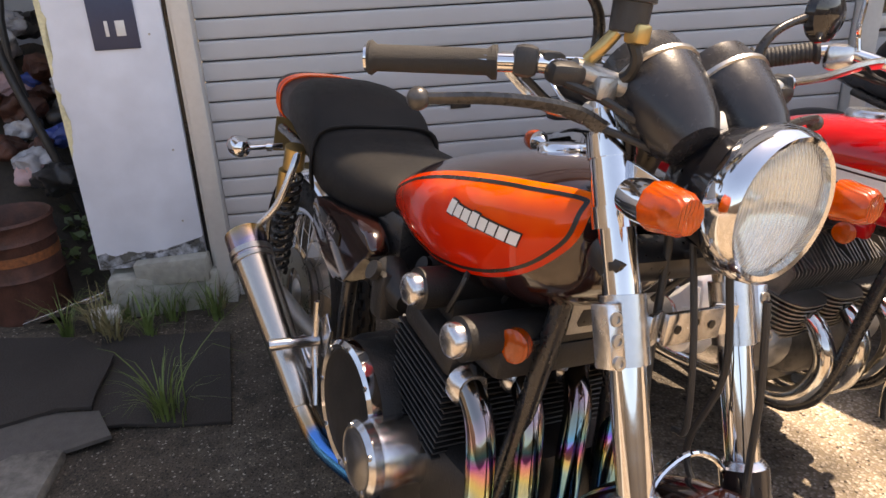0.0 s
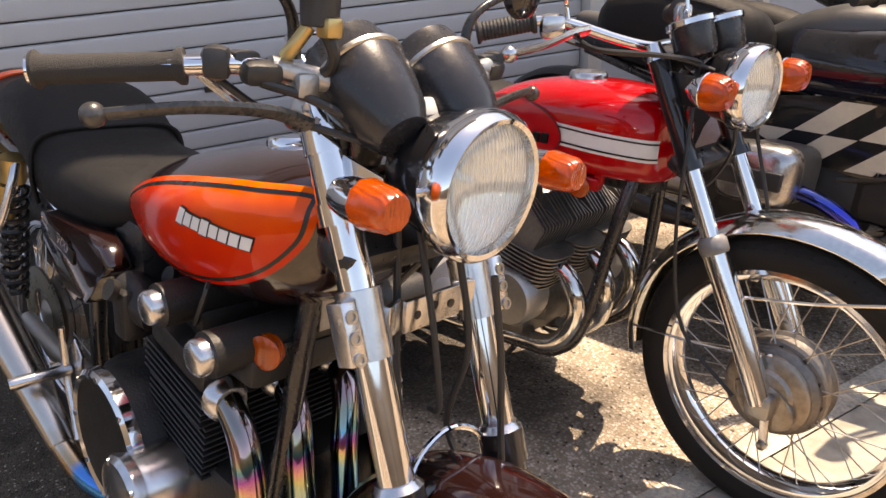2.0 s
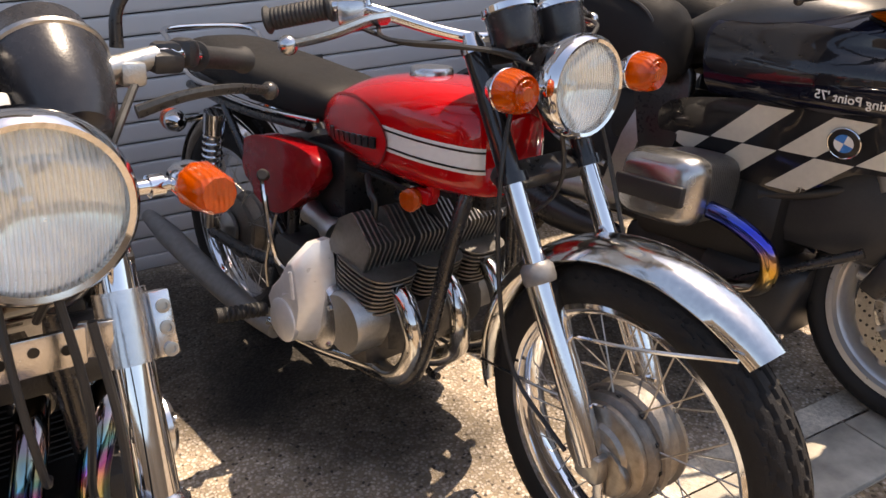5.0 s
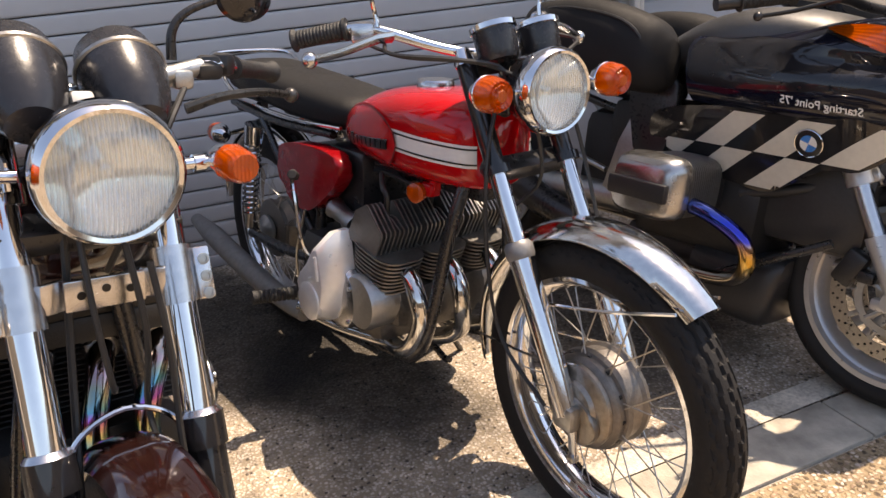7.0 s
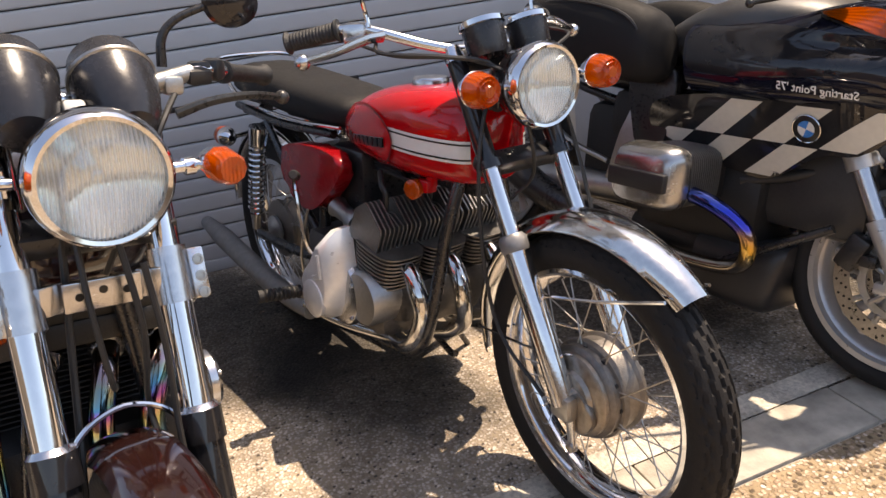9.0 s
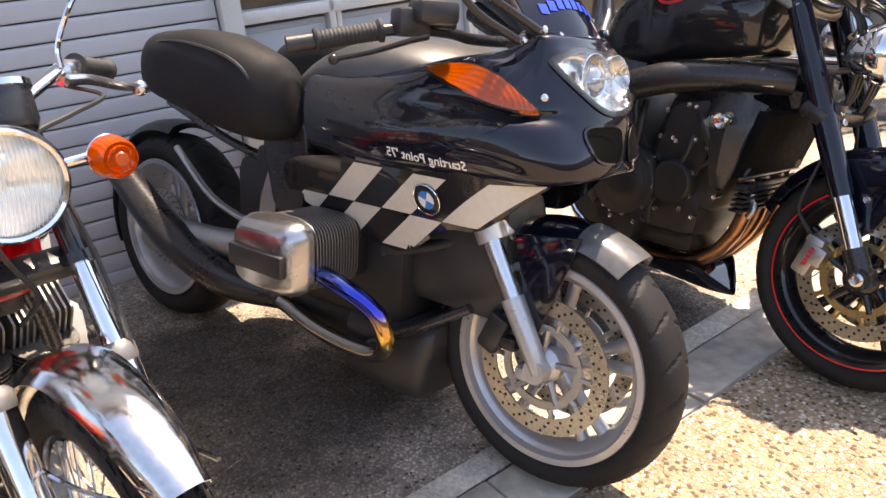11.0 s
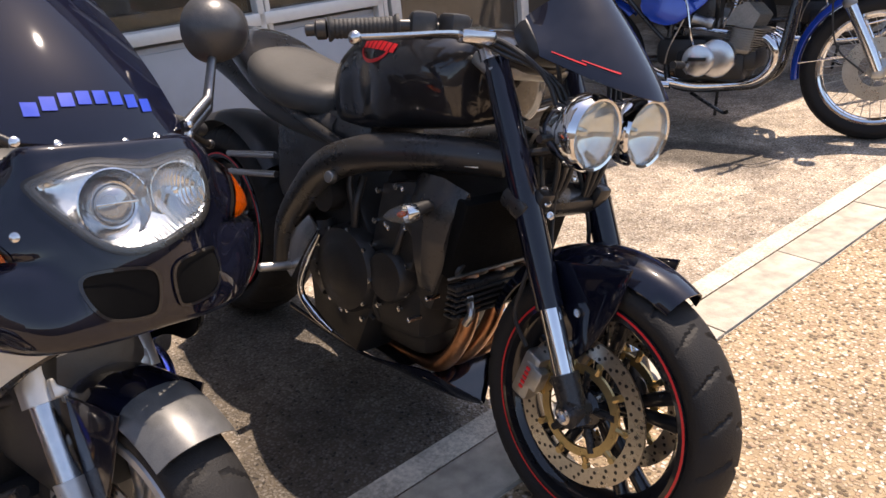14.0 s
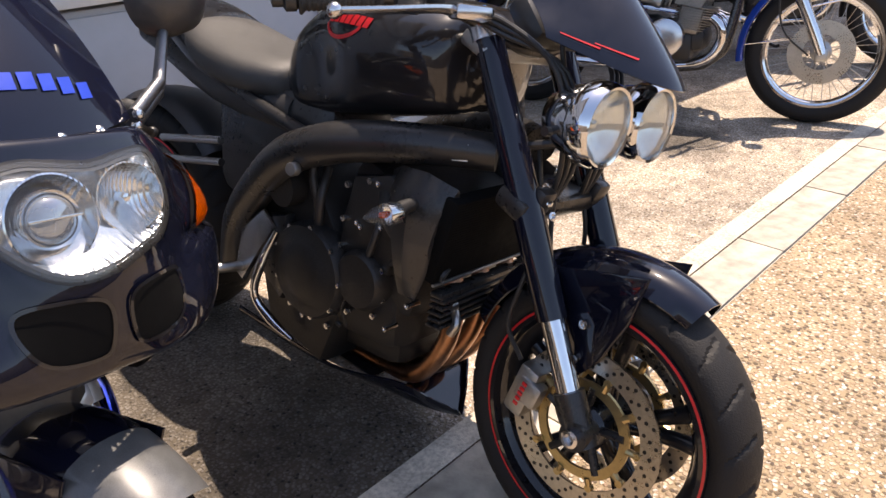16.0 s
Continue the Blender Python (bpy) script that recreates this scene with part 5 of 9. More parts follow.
        for i in range(10):
            mm = tilt @ Matrix.Translation((0.001 * i, 0, 0.002 + 0.0112 * i)) @ Matrix.Diagonal((0.88 + 0.018 * i, 0.92 + 0.012 * i, 1, 1))
            shared("fin", BARREL_FIN, mm, cyl)
        hd = part("cylinder_head", prism([(-0.632, 0.530), (-0.600, 0.580), (-0.560, 0.590), (-0.520, 0.558), (-0.535, 0.515)], yc - 0.052, yc + 0.052, 0.004), FIN_METAL, th, "sooty cylinder head with upright fins")
        for i in range(10):
            mid = i in (4, 5)
            shared("fin", HEAD_FIN_LOW if mid else HEAD_FIN, Matrix.Translation((0, yc + (i - 4.5) * 0.0124, 0)), hd)
        part("plug_cap", tube([(-0.565, yc, 0.59), (-0.560, yc, 0.635), (-0.575, yc, 0.655), (-0.62, yc * 0.8, 0.675)], 0.0075, 8), CABLE, hd)
        yo = 0.125 * j
        yl = (-0.185, 0.15, 0.185)[j + 1]
        px_ = [(-0.462, yo, 0.43), (-0.415, yo - 0.005, 0.425), (-0.378, yo - 0.01, 0.385), (-0.372, yo - 0.005, 0.33), (-0.400, yo + (yl - yo) * 0.1, 0.262), (-0.455, yo, 0.222), (-0.55, yo * 0.9, 0.205), (-0.72, yl * 0.8, 0.195), (-0.85, yl * 1.05, 0.22)]
        pipe = part("exhaust_pipe", tube(px_, 0.0225, 16, 6), CHROME_OLD if not simple else CHROME, th, "chrome exhaust downpipe")
        part("exhaust_collar", along(lathe([(0.026, 0), (0.036, 0.004), (0.036, 0.012), (0.026, 0.018)], 20, "x"), (-0.47, yo, 0.431), (1, 0, -0.05)), ALU, pipe)
        yb = (-0.20, 0.16, 0.24)[j + 1]
        zb = (0.0, 0.10, 0.0)[j + 1]
        part("silencer", tube([(-0.83, yl * 1.05, 0.20), (-0.95, yb, 0.207), (-1.15, yb, 0.222 + zb * 0.6), (-1.45, yb, 0.264 + zb), (-1.61, yb, 0.286 + zb)], [0.024, 0.029, 0.034, 0.035, 0.022], 18, 5), DULL_GREY if not simple else CHROME, pipe, "dull tapered silencer")
    part("airbox", join(box(0.17, 0.20, 0.20, (-0.80, 0, 0.610), 0.02), box(0.34, 0.09, 0.07, (-0.50, 0, 0.690), 0.015)), BLACK_SATIN, th, "black airbox below the seat")
    part("battery_tray", box(0.20, 0.18, 0.16, (-0.96, 0, 0.600), 0.02), BLACK_SATIN, th)
    for k in range(4):
        part("wire", tube([(-0.42 - 0.03 * k, -0.05 + 0.03 * k, 0.71), (-0.50 - 0.02 * k, -0.07, 0.665 - 0.01 * k), (-0.62, -0.08 + 0.02 * k, 0.67), (-0.72, -0.06, 0.66 + 0.01 * k)], 0.005, 6), CABLE, th)
    for j in (-1, 0, 1):
        part("carburettor", along(lathe([(0.026, 0), (0.030, 0.02), (0.022, 0.04), (0.026, 0.09), (0.03, 0.10)], 18, "x"), (-0.66, 0.125 * j, 0.49), (-1, 0, 0.25)), ALU_CAST, eng)
    for s in (-1, 1):
        pg = part("footrest", tube([(-0.80, 0.20 * s, 0.30), (-0.81, 0.26 * s, 0.335)], 0.011, 10, smooth=False), STEEL, th)
        part("rubber", along(lathe([(0.018, 0)] + sum([[(0.018, 0.01 + 0.012 * i), (0.014, 0.014 + 0.012 * i), (0.018, 0.018 + 0.012 * i)] for i in range(8)], []) + [(0.018, 0.115)], 14, "x"), (-0.815, 0.255 * s, 0.338), (-0.15, s, 0.08)), GRIP, pg)
    kick = part("kick_starter", tube([(-0.78, -0.19, 0.42), (-0.79, -0.235, 0.47), (-0.815, -0.24, 0.60), (-0.83, -0.235, 0.645)], 0.007, 8), CHROME, th)
    part("rubber", along(lathe([(0.010, 0), (0.013, 0.004), (0.013, 0.05), (0.010, 0.055)], 12, "x"), (-0.84, -0.225, 0.645), (0.8, -0.5, 0.3)), GRIP, kick)
    part("brake_rod", tube([(-0.84, -0.20, 0.55), (-0.90, -0.20, 0.42), (-0.92, -0.19, 0.34)], 0.004, 6), STEEL, th)
    rf = part("side_reflector", along(lathe([(0.020, -0.02), (0.023, -0.004), (0.023, 0.006), (0.018, 0.009), (0.002, 0.010)], 24, "x"), (-0.462, -0.118, 0.665), (0.35, -1, 0)), AMBER, th, "round amber reflector")
    part("bracket", join(box(0.045, 0.03, 0.03, (-0.45, -0.09, 0.672), 0.006), box(0.02, 0.02, 0.05, (-0.435, -0.085, 0.695), 0.004)), tank_mat, rf)
    for ob in th.children:
        if ob.name.split(".")[0] in ("engine", "exhaust_pipe"):
            ob.matrix_basis = Matrix.Translation((-0.055, 0, 0.035))
    # stands
    part("side_stand", tube([(-0.72, 0.14, 0.20), (-0.74, 0.22, 0.10), (-0.76, 0.31, -0.025)], 0.009, 8), FRAME_BLACK, th)
    part("centre_stand", tube([(-0.86, 0.13, 0.17), (-0.70, 0.15, 0.075), (-0.66, 0.15, 0.075)], 0.010, 8), FRAME_BLACK, th)
    return th


triple("motorcycle", "red vintage triple motorcycle with white tank stripe and chrome mudguard", bike_pose(1.178, 1.133, -56, 7), -5, RED, RED_SIDE, CHROME_OLD)


# ---- orange and brown four-cylinder machine ----
TAIL_BROWN = material("dark brown tail paint", (0.013, 0.006, 0.005), 0.38, 0, 0.2, 12)
# Orange is deeper towards the tank's bottom and runs to yellow at the top.
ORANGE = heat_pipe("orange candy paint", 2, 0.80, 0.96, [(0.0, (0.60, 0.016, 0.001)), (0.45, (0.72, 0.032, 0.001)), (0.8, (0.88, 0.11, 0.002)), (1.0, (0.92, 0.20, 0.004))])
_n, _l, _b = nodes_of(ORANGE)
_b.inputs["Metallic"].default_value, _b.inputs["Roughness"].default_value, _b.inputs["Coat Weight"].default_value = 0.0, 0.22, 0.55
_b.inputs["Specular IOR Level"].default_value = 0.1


def four(m, turn):
    th = thing("motorcycle", "orange and brown vintage four-cylinder motorcycle with heat-tinted exhaust pipes", "motorcycle", m, "parked motorcycles")
    F = steer(turn, 24, -0.25, 0.80)
    fx = lambda z: -0.385 * (z - 0.33)
    wm = F @ Matrix.Translation((0.0, 0, 0.300))
    spoked_wheel(th, "front_wheel", wm, 0.300, 0.092, 0.225, ribbed, 0.05, 0.11, 36, 0, 0.148)
    g = part("front_mudguard", fender(wm, 0.303, 0.118, 20, 165, 28, rise=0.022), BROWN, th, "glossy dark brown front mudguard")
    part("guard_brace", mv(tube([(-0.02, -0.075, 0.10), (-0.10, -0.076, 0.27), (-0.118, -0.060, 0.318), (-0.122, 0, 0.343), (-0.118, 0.060, 0.318), (-0.10, 0.076, 0.27), (-0.02, 0.075, 0.10)], 0.0045, 8), wm), CHROME, g)
    for s in (-1, 1):
        y = 0.102 * s
        leg = part("fork_leg", mv(join(tube([(0.012, y, 0.32), (fx(0.45) + 0.006, y, 0.45), (fx(0.575), y, 0.575)], [0.024, 0.027, 0.028], 20, 3), tube([(fx(0.565), y, 0.565), (fx(0.610), y, 0.610)], 0.0335, 20, smooth=False)), F), BLACK_GLOSS, th, "black painted lower fork leg")
        part("seal_ring", mv(tube([(fx(0.610), y, 0.610), (fx(0.618), y, 0.618)], [0.032, 0.026], 20, smooth=False), F), ALU, leg)
        part("stanchion", mv(tube([(fx(0.61), y, 0.61), (fx(1.055), y, 1.055)], 0.0235, 20, smooth=False), F), CHROME, leg, "thick chrome upper fork tube")
        cl = part("brace_clamp", mv(join(tube([(fx(0.765), y, 0.765), (fx(0.845), y, 0.845)], 0.0295, 22, smooth=False), box(0.030, 0.024, 0.078, (fx(0.805) + 0.010, y + 0.036 * s, 0.805), 0.003, (0, -21, 0))), F), ALU, th, "machined aluminium fork clamp")
        for i in (-1, 0, 1):
            z = 0.805 + 0.024 * i
            part("bolt", mv(along(lathe([(0.0085, 0), (0.0085, 0.003), (0.005, 0.0032), (0.005, 0.001), (0.001, 0.001)], 14, "x"), (fx(z) + 0.026, y + 0.037 * s, z), (1, 0, 0.3)), F), STEEL, cl)
        part("ear", mv(join(tube([(fx(0.925), y, 0.925), (fx(1.03), y, 1.03)], 0.028, 18, smooth=False), tube([(fx(0.92), y, 0.92), (fx(0.945), y, 0.945)], 0.0305, 18, smooth=False), tube([(fx(1.0), y, 1.0), (fx(1.025), y, 1.025)], 0.0305, 18, smooth=False), prism([(fx(0.97) + 0.01, 0.935), (fx(0.97) + 0.085, 0.955), (fx(0.97) + 0.085, 0.99), (fx(0.97) + 0.01, 1.005)], y - 0.003, y + 0.003, 0.001)), F), CHROME, leg, "chrome headlamp ear")
        part("fork_cap", mv(tube([(fx(1.055), y, 1.055), (fx(1.075), y, 1.075)], [0.021, 0.015], 16, smooth=False), F), CHROME, leg)
    pl = part("fork_brace", mv(join(box(0.008, 0.105, 0.044, (fx(0.805) + 0.018, 0, 0.805), 0.002), box(0.008, 0.035, 0.044, (fx(0.805) + 0.012, -0.066, 0.805), 0.002, (0, 0, 22)), box(0.008, 0.035, 0.044, (fx(0.805) + 0.012, 0.066, 0.805), 0.002, (0, 0, -22))), F), ALU, th, "bright drilled aluminium brace plate between the forks")
    for y in (-0.032, 0.0, 0.032):
        part("hole", mv(along(lathe([(0.006, 0), (0.006, 0.001), (0.001, 0.001)], 12, "x"), (fx(0.805) + 0.0222, y, 0.805 + (0.006 if y == 0 else 0)), (1, 0, 0)), F), INK, pl)
    part("triple_clamp", mv(join(box(0.06, 0.25, 0.032, (fx(1.04) - 0.01, 0, 1.040), 0.012, (0, 21, 0))), F), ALU_CAST, th)
    part("lower_clamp", mv(box(0.06, 0.25, 0.04, (fx(0.88) - 0.01, 0, 0.88), 0.012, (0, 21, 0)), F), BLACK_SATIN, th)
    # lamp, indicators and clocks
    hm = F @ Matrix.Translation((-0.088, 0, 0.979)) @ pose(0, 0, 0, 0, 3, 0)
    headlamp(th, hm, 0.0875, 0.14, BLACK_GLOSS)
    for s in (-1, 1):
        im = F @ Matrix.Translation((-0.118, 0.166 * s, 0.980)) @ Matrix.Diagonal((0.78, 0.80, 0.80, 1))
        ind = part("front_indicator", mv(lathe([(0.008, -0.06), (0.024, -0.055), (0.030, -0.03), (0.031, -0.004), (0.02, -0.004)], 24, "x"), im), CHROME, th)
        part("lens", mv(lathe([(0.02, -0.006), (0.0335, -0.005), (0.0345, 0.002), (0.0315, 0.022), (0.0295, 0.046), (0.024, 0.056), (0.010, 0.056), (0.002, 0.053)], 10, "x"), im), AMBER, ind, "faceted amber lens")
        part("stem", mv(join(tube([(-0.155, 0.095 * s, 0.974), (-0.152, 0.168 * s, 0.978)], 0.0085, 12, smooth=False), tube([(-0.155, 0.125 * s, 0.975), (-0.155, 0.140 * s, 0.976)], 0.013, 12, smooth=False)), F), CHROME, ind)
        cm = F @ Matrix.Translation((-0.252, 0.066 * s, 1.090)) @ pose(0, 0, 0, 0, -54, 0) @ Matrix.Diagonal((1.08, 1.08, 1.02, 1))
        c = part("clock", mv(lathe([(0.018, -0.100), (0.030, -0.097), (0.042, -0.075), (0.052, -0.035), (0.0555, -0.004), (0.0555, 0.004), (0.0530, 0.008), (0.0490, 0.036), (0.0455, 0.038), (0.043, 0.022), (0.002, 0.020)], 40, "z"), cm), BLACK_GAUGE, th, "deep black instrument cup")
        part("clock_rim", mv(lathe([(0.0550, -0.004), (0.0580, -0.002), (0.0580, 0.003), (0.0550, 0.005)], 40, "z", closed=True), cm), STEEL, c, "bright seam ring")
    part("warning_lamp_block", mv(box(0.022, 0.030, 0.026, (-0.205, 0, 1.056), 0.006, (0, -30, 0)), F), PLASTIC_WHITE, th, "pale switch block between the clocks")
    # handlebar
    hb = part("handlebar", mv(tube([(-0.392, -0.368, 1.084), (-0.30, -0.250, 1.098), (-0.275, -0.20, 1.100), (-0.265, -0.12, 1.075), (-0.27, -0.05, 1.065), (-0.27, 0.05, 1.065), (-0.265, 0.12, 1.075), (-0.275, 0.20, 1.100), (-0.30, 0.250, 1.098), (-0.392, 0.368, 1.084)], 0.0115, 14, 6), F), CHROME, th)
    for s in (-1, 1):
        p, q = F @ Vector((-0.396, 0.373 * s, 1.083)), F @ Vector((-0.308, 0.256 * s, 1.096))
        gr = grip(hb, p, q, 0.0148, GRIP_WORN if s < 0 else GRIP, False)
        part("bar_end", along(lathe([(0.012, -0.004), (0.015, -0.002), (0.015, 0.004), (0.008, 0.006)], 16, "x"), p, p - q), CHROME, gr)
        part("switch_block", mv(join(box(0.034, 0.030, 0.036, (-0.288, 0.232 * s, 1.102), 0.010, (0, 0, 38 * s)), box(0.024, 0.036, 0.024, (-0.28, 0.205 * s, 1.104), 0.008)), F), BLACK_PLASTIC, hb)
        part("lever_tip", mv(lathe([(0.002, -0.007), (0.006, -0.005), (0.0072, 0.0), (0.006, 0.005), (0.002, 0.007)], 16, "x"), F @ Matrix.Translation((-0.299, 0.360 * s, 1.0515))), STEEL, hb, "bright ball end")
        part("lever_clamp", mv(box(0.030, 0.044, 0.026, (-0.262, 0.195 * s, 1.094), 0.009, (0, 10, 12 * s)), F), BLACK_PLASTIC, hb)
        lever(hb, [F @ Vector(v) for v in ((-0.238, 0.150 * s, 1.040), (-0.232, 0.205 * s, 1.058), (-0.255, 0.280 * s, 1.062), (-0.298, 0.358 * s, 1.052))], 0.0085, ARM_DARK)
        part("master_cylinder", mv(join(tube([(-0.262, 0.185 * s, 1.10), (-0.245, 0.115 * s, 1.085)], 0.013, 14, smooth=False), box(0.03, 0.03, 0.028, (-0.25, 0.15 * s, 1.082), 0.006)), F), ALU_CAST, hb)
        part("mirror_stem", mv(tube([(-0.272, 0.145 * s, 1.108), (-0.272, 0.148 * s, 1.150), (-0.268, 0.170 * s, 1.178), (-0.262, 0.222 * s, 1.202)], [0.008, 0.007, 0.006, 0.006], 10), F), BLACK_SATIN, hb)
        mm = F @ Matrix.Translation((-0.262, 0.258 * s, 1.206)) @ pose(0, 0, 0, 0, 0, 8 * s)
        mi = part("mirror", mv(lathe([(0.002, 0.018), (0.030, 0.014), (0.050, 0.004), (0.053, -0.006), (0.050, -0.010)], 32, "x"), mm @ Matrix.Diagonal((1, 0.92, 0.74, 1))), BLACK_GLOSS, hb, "round black mirror")
        part("mirror_glass", mv(lathe([(0.0495, -0.0095), (0.0495, -0.0105), (0.001, -0.0105)], 32, "x"), mm @ Matrix.Diagonal((1, 0.92, 0.74, 1))), LAMP_MIRROR, mi)
    part("reservoir_arm", mv(tube([(-0.262, -0.165, 1.11), (-0.25, -0.160, 1.125), (-0.240, -0.150, 1.145)], 0.008, 10), F), BRASS, hb)
    rs = part("brake_reservoir", mv(lathe([(0.019, -0.02), (0.021, -0.018), (0.022, 0.012), (0.026, 0.013), (0.026, 0.026), (0.022, 0.029), (0.002, 0.029)], 26, "z"), F @ Matrix.Translation((-0.232, -0.142, 1.165))), BLACK_PLASTIC, hb, "black brake fluid pot")
    part("bracket", mv(box(0.022, 0.022, 0.022, (-0.218, -0.140, 1.145), 0.004), F), BRASS, rs)
    part("hose", mv(tube([(-0.230, -0.140, 1.145), (-0.222, -0.13, 1.12), (-0.235, -0.125, 1.10), (-0.25, -0.135, 1.09)], 0.007, 8), F), CABLE, hb)
    for r, mt, pts in ((0.0055, CABLE, ((-0.255, -0.20, 1.085), (-0.235, -0.14, 1.065), (-0.20, -0.07, 1.02), (-0.20, -0.04, 0.93), (-0.17, -0.05, 0.70), (-0.10, -0.07, 0.52))), (0.0045, CABLE, ((-0.29, -0.23, 1.085), (-0.27, -0.18, 1.05), (-0.22, -0.12, 1.03), (-0.18, -0.03, 1.00))), (0.005, ALU, ((-0.31, -0.255, 1.10), (-0.30, -0.22, 1.07), (-0.285, -0.19, 1.05), (-0.30, -0.10, 1.04))), (0.005, CABLE, ((-0.15, 0.02, 0.90), (-0.13, 0.04, 0.75), (-0.16, 0.045, 0.62), (-0.12, 0.05, 0.55))), (0.0045, CABLE, ((-0.18, -0.03, 0.95), (-0.14, -0.025, 0.80), (-0.13, -0.01, 0.68), (-0.155, 0.0, 0.66))), (0.005, CABLE, ((-0.24, 0.15, 1.07), (-0.18, 0.10, 1.02), (-0.19, 0.05, 0.9), (-0.26, 0.03, 0.8))), (0.005, CABLE, ((-0.10, 0.04, 0.86), (-0.085, 0.055, 0.74), (-0.07, 0.06, 0.60), (-0.04, 0.07, 0.45)))):
        part("cable", mv(tube(pts, r, 8), F), mt, th)
    # tank
    N = 56
    rings = [oval(-0.272, 0, 0.905, 0.055, 0.050, N, 2.4), oval(-0.295, 0, 0.882, 0.100, 0.088, N, 2.6), oval(-0.36, 0, 0.864, 0.143, 0.114, N, 2.6), oval(-0.46, 0, 0.848, 0.165, 0.120, N, 2.5), oval(-0.56, 0, 0.832, 0.167, 0.116, N, 2.4), oval(-0.66, 0, 0.820, 0.152, 0.102, N, 2.3), oval(-0.76, 0, 0.808, 0.124, 0.078, N, 2.3), oval(-0.84, 0, 0.798, 0.095, 0.052, N, 2.2), oval(-0.878, 0, 0.795, 0.045, 0.02, N, 2)]
    tb = loft(rings, 8)
    tree = tree_of(tb)
    tank = part("fuel_tank", tb, BROWN, th, "dark brown fuel tank with orange side panels")
    out = smooth_outline([(-0.296, 0.945), (-0.38, 0.942), (-0.48, 0.928), (-0.60, 0.903), (-0.72, 0.868), (-0.815, 0.828), (-0.832, 0.800), (-0.78, 0.778), (-0.68, 0.762), (-0.56, 0.762), (-0.44, 0.782), (-0.35, 0.818), (-0.300, 0.868), (-0.288, 0.915)], 8)
    for s in (-1, 1):
        w = (0, -s, 0)
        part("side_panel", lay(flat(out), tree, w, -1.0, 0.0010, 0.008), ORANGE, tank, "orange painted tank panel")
        part("pinstripe", lay(band(out, -0.0120, -0.0070), tree, w, -1.0, 0.0014, 0.008), INK, tank, "black pinstripe")
        at = Matrix.Translation((-0.433, 0, 0.868)) @ pose(0, 0, 0, 0, 3, 0)
        for k in range(8):
            big = 1.22 if k in (0, 3) else 1.0
            spot = at @ Matrix.Translation((0.0192 * (k - 3.5), 0, 0))
            base = part("emblem_base", lay(mv(bars(1, 0.0189, 0.0222 * big, 0, 0.22, 1.0), spot), tree, w, -1.0, 0.0022, 0.008), INK, tank, "dark badge backing")
            part("emblem", lay(mv(bars(1, 0.0163, 0.0178 * big, 0, 0.22, 1.0), spot), tree, w, -1.0, 0.0045, 0.008), WHITE, base, "raised white maker's mark")
    cap = part("filler_cap", mv(lathe([(0.046, 0.0), (0.046, 0.010), (0.042, 0.016), (0.014, 0.019), (0.002, 0.019)], 32, "z"), Matrix.Translation((-0.46, 0, 0.962)) @ pose(0, 0, 0, 0, -8, 0)), CHROME, tank, "chrome filler cap")
    part("latch", box(0.07, 0.022, 0.012, (-0.42, 0.0, 0.980), 0.004, (0, -8, 0)), CHROME, cap)
    # seat and tail
    rings = [oval(-0.800, 0, 0.790, 0.100, 0.034, 24, 2.6), oval(-0.86, 0, 0.785, 0.140, 0.055, 24, 3), oval(-1.00, 0, 0.780, 0.156, 0.070, 24, 3.2), oval(-1.13, 0, 0.786, 0.158, 0.074, 24, 3.2), oval(-1.20, 0, 0.836, 0.157, 0.090, 24, 3.2), oval(-1.30, 0, 0.868, 0.150, 0.092, 24, 3), oval(-1.44, 0, 0.880, 0.130, 0.074, 24, 2.6), oval(-1.52, 0, 0.880, 0.07, 0.03, 24, 2.2)]
    seat = part("seat", loft(rings, 4), VINYL, th, "black vinyl stepped seat")
    part("seat_strap", tube([(-1.15, -0.156, 0.73), (-1.15, -0.162, 0.80), (-1.152, -0.135, 0.866), (-1.152, 0, 0.876), (-1.152, 0.135, 0.866), (-1.15, 0.162, 0.80), (-1.15, 0.156, 0.73)], 0.004, 8, 5, 1.8), VINYL, seat)
    rings = [oval(-1.44, 0, 0.868, 0.125, 0.066, 28, 2.8), oval(-1.54, 0, 0.880, 0.122, 0.066, 28, 2.8), oval(-1.62, 0, 0.892, 0.108, 0.056, 28, 2.6), oval(-1.67, 0, 0.900, 0.085, 0.040, 28, 2.4), oval(-1.685, 0, 0.902, 0.04, 0.014, 28, 2)]
    tlb = loft(rings, 6)
    tt = tree_of(tlb)
    tail = part("tail_fairing", tlb, TAIL_BROWN, th, "dark brown tail fairing with orange lines")
    for s in (-1, 1):
        part("pinstripe", lay(flat([(-1.59, 0.875), (-1.59, 0.886), (-1.66, 0.897), (-1.66, 0.889)]), tt, (0, -s, 0), -1.0, 0.0014, 0.01), ORANGE_LINE, tail)
    for x, w, h in ((-1.535, 0.1235, 0.0670), (-1.570, 0.1190, 0.0650)):
        arc = [(x, w * math.copysign(abs(math.cos(a)) ** 0.72, math.cos(a)), 0.8815 + h * math.copysign(abs(math.sin(a)) ** 0.72, math.sin(a))) for a in np.linspace(-0.7, math.pi + 0.7, 40).tolist()]
        part("pinstripe", tube(arc, 0.0052, 6, 1), ORANGE_LINE, tail, "orange line round the tail")
    part("rear_light", join(box(0.07, 0.13, 0.075, (-1.72, 0, 0.83), 0.02), box(0.10, 0.10, 0.04, (-1.66, 0, 0.865), 0.01)), RED_LENS, th, "red tail lamp")
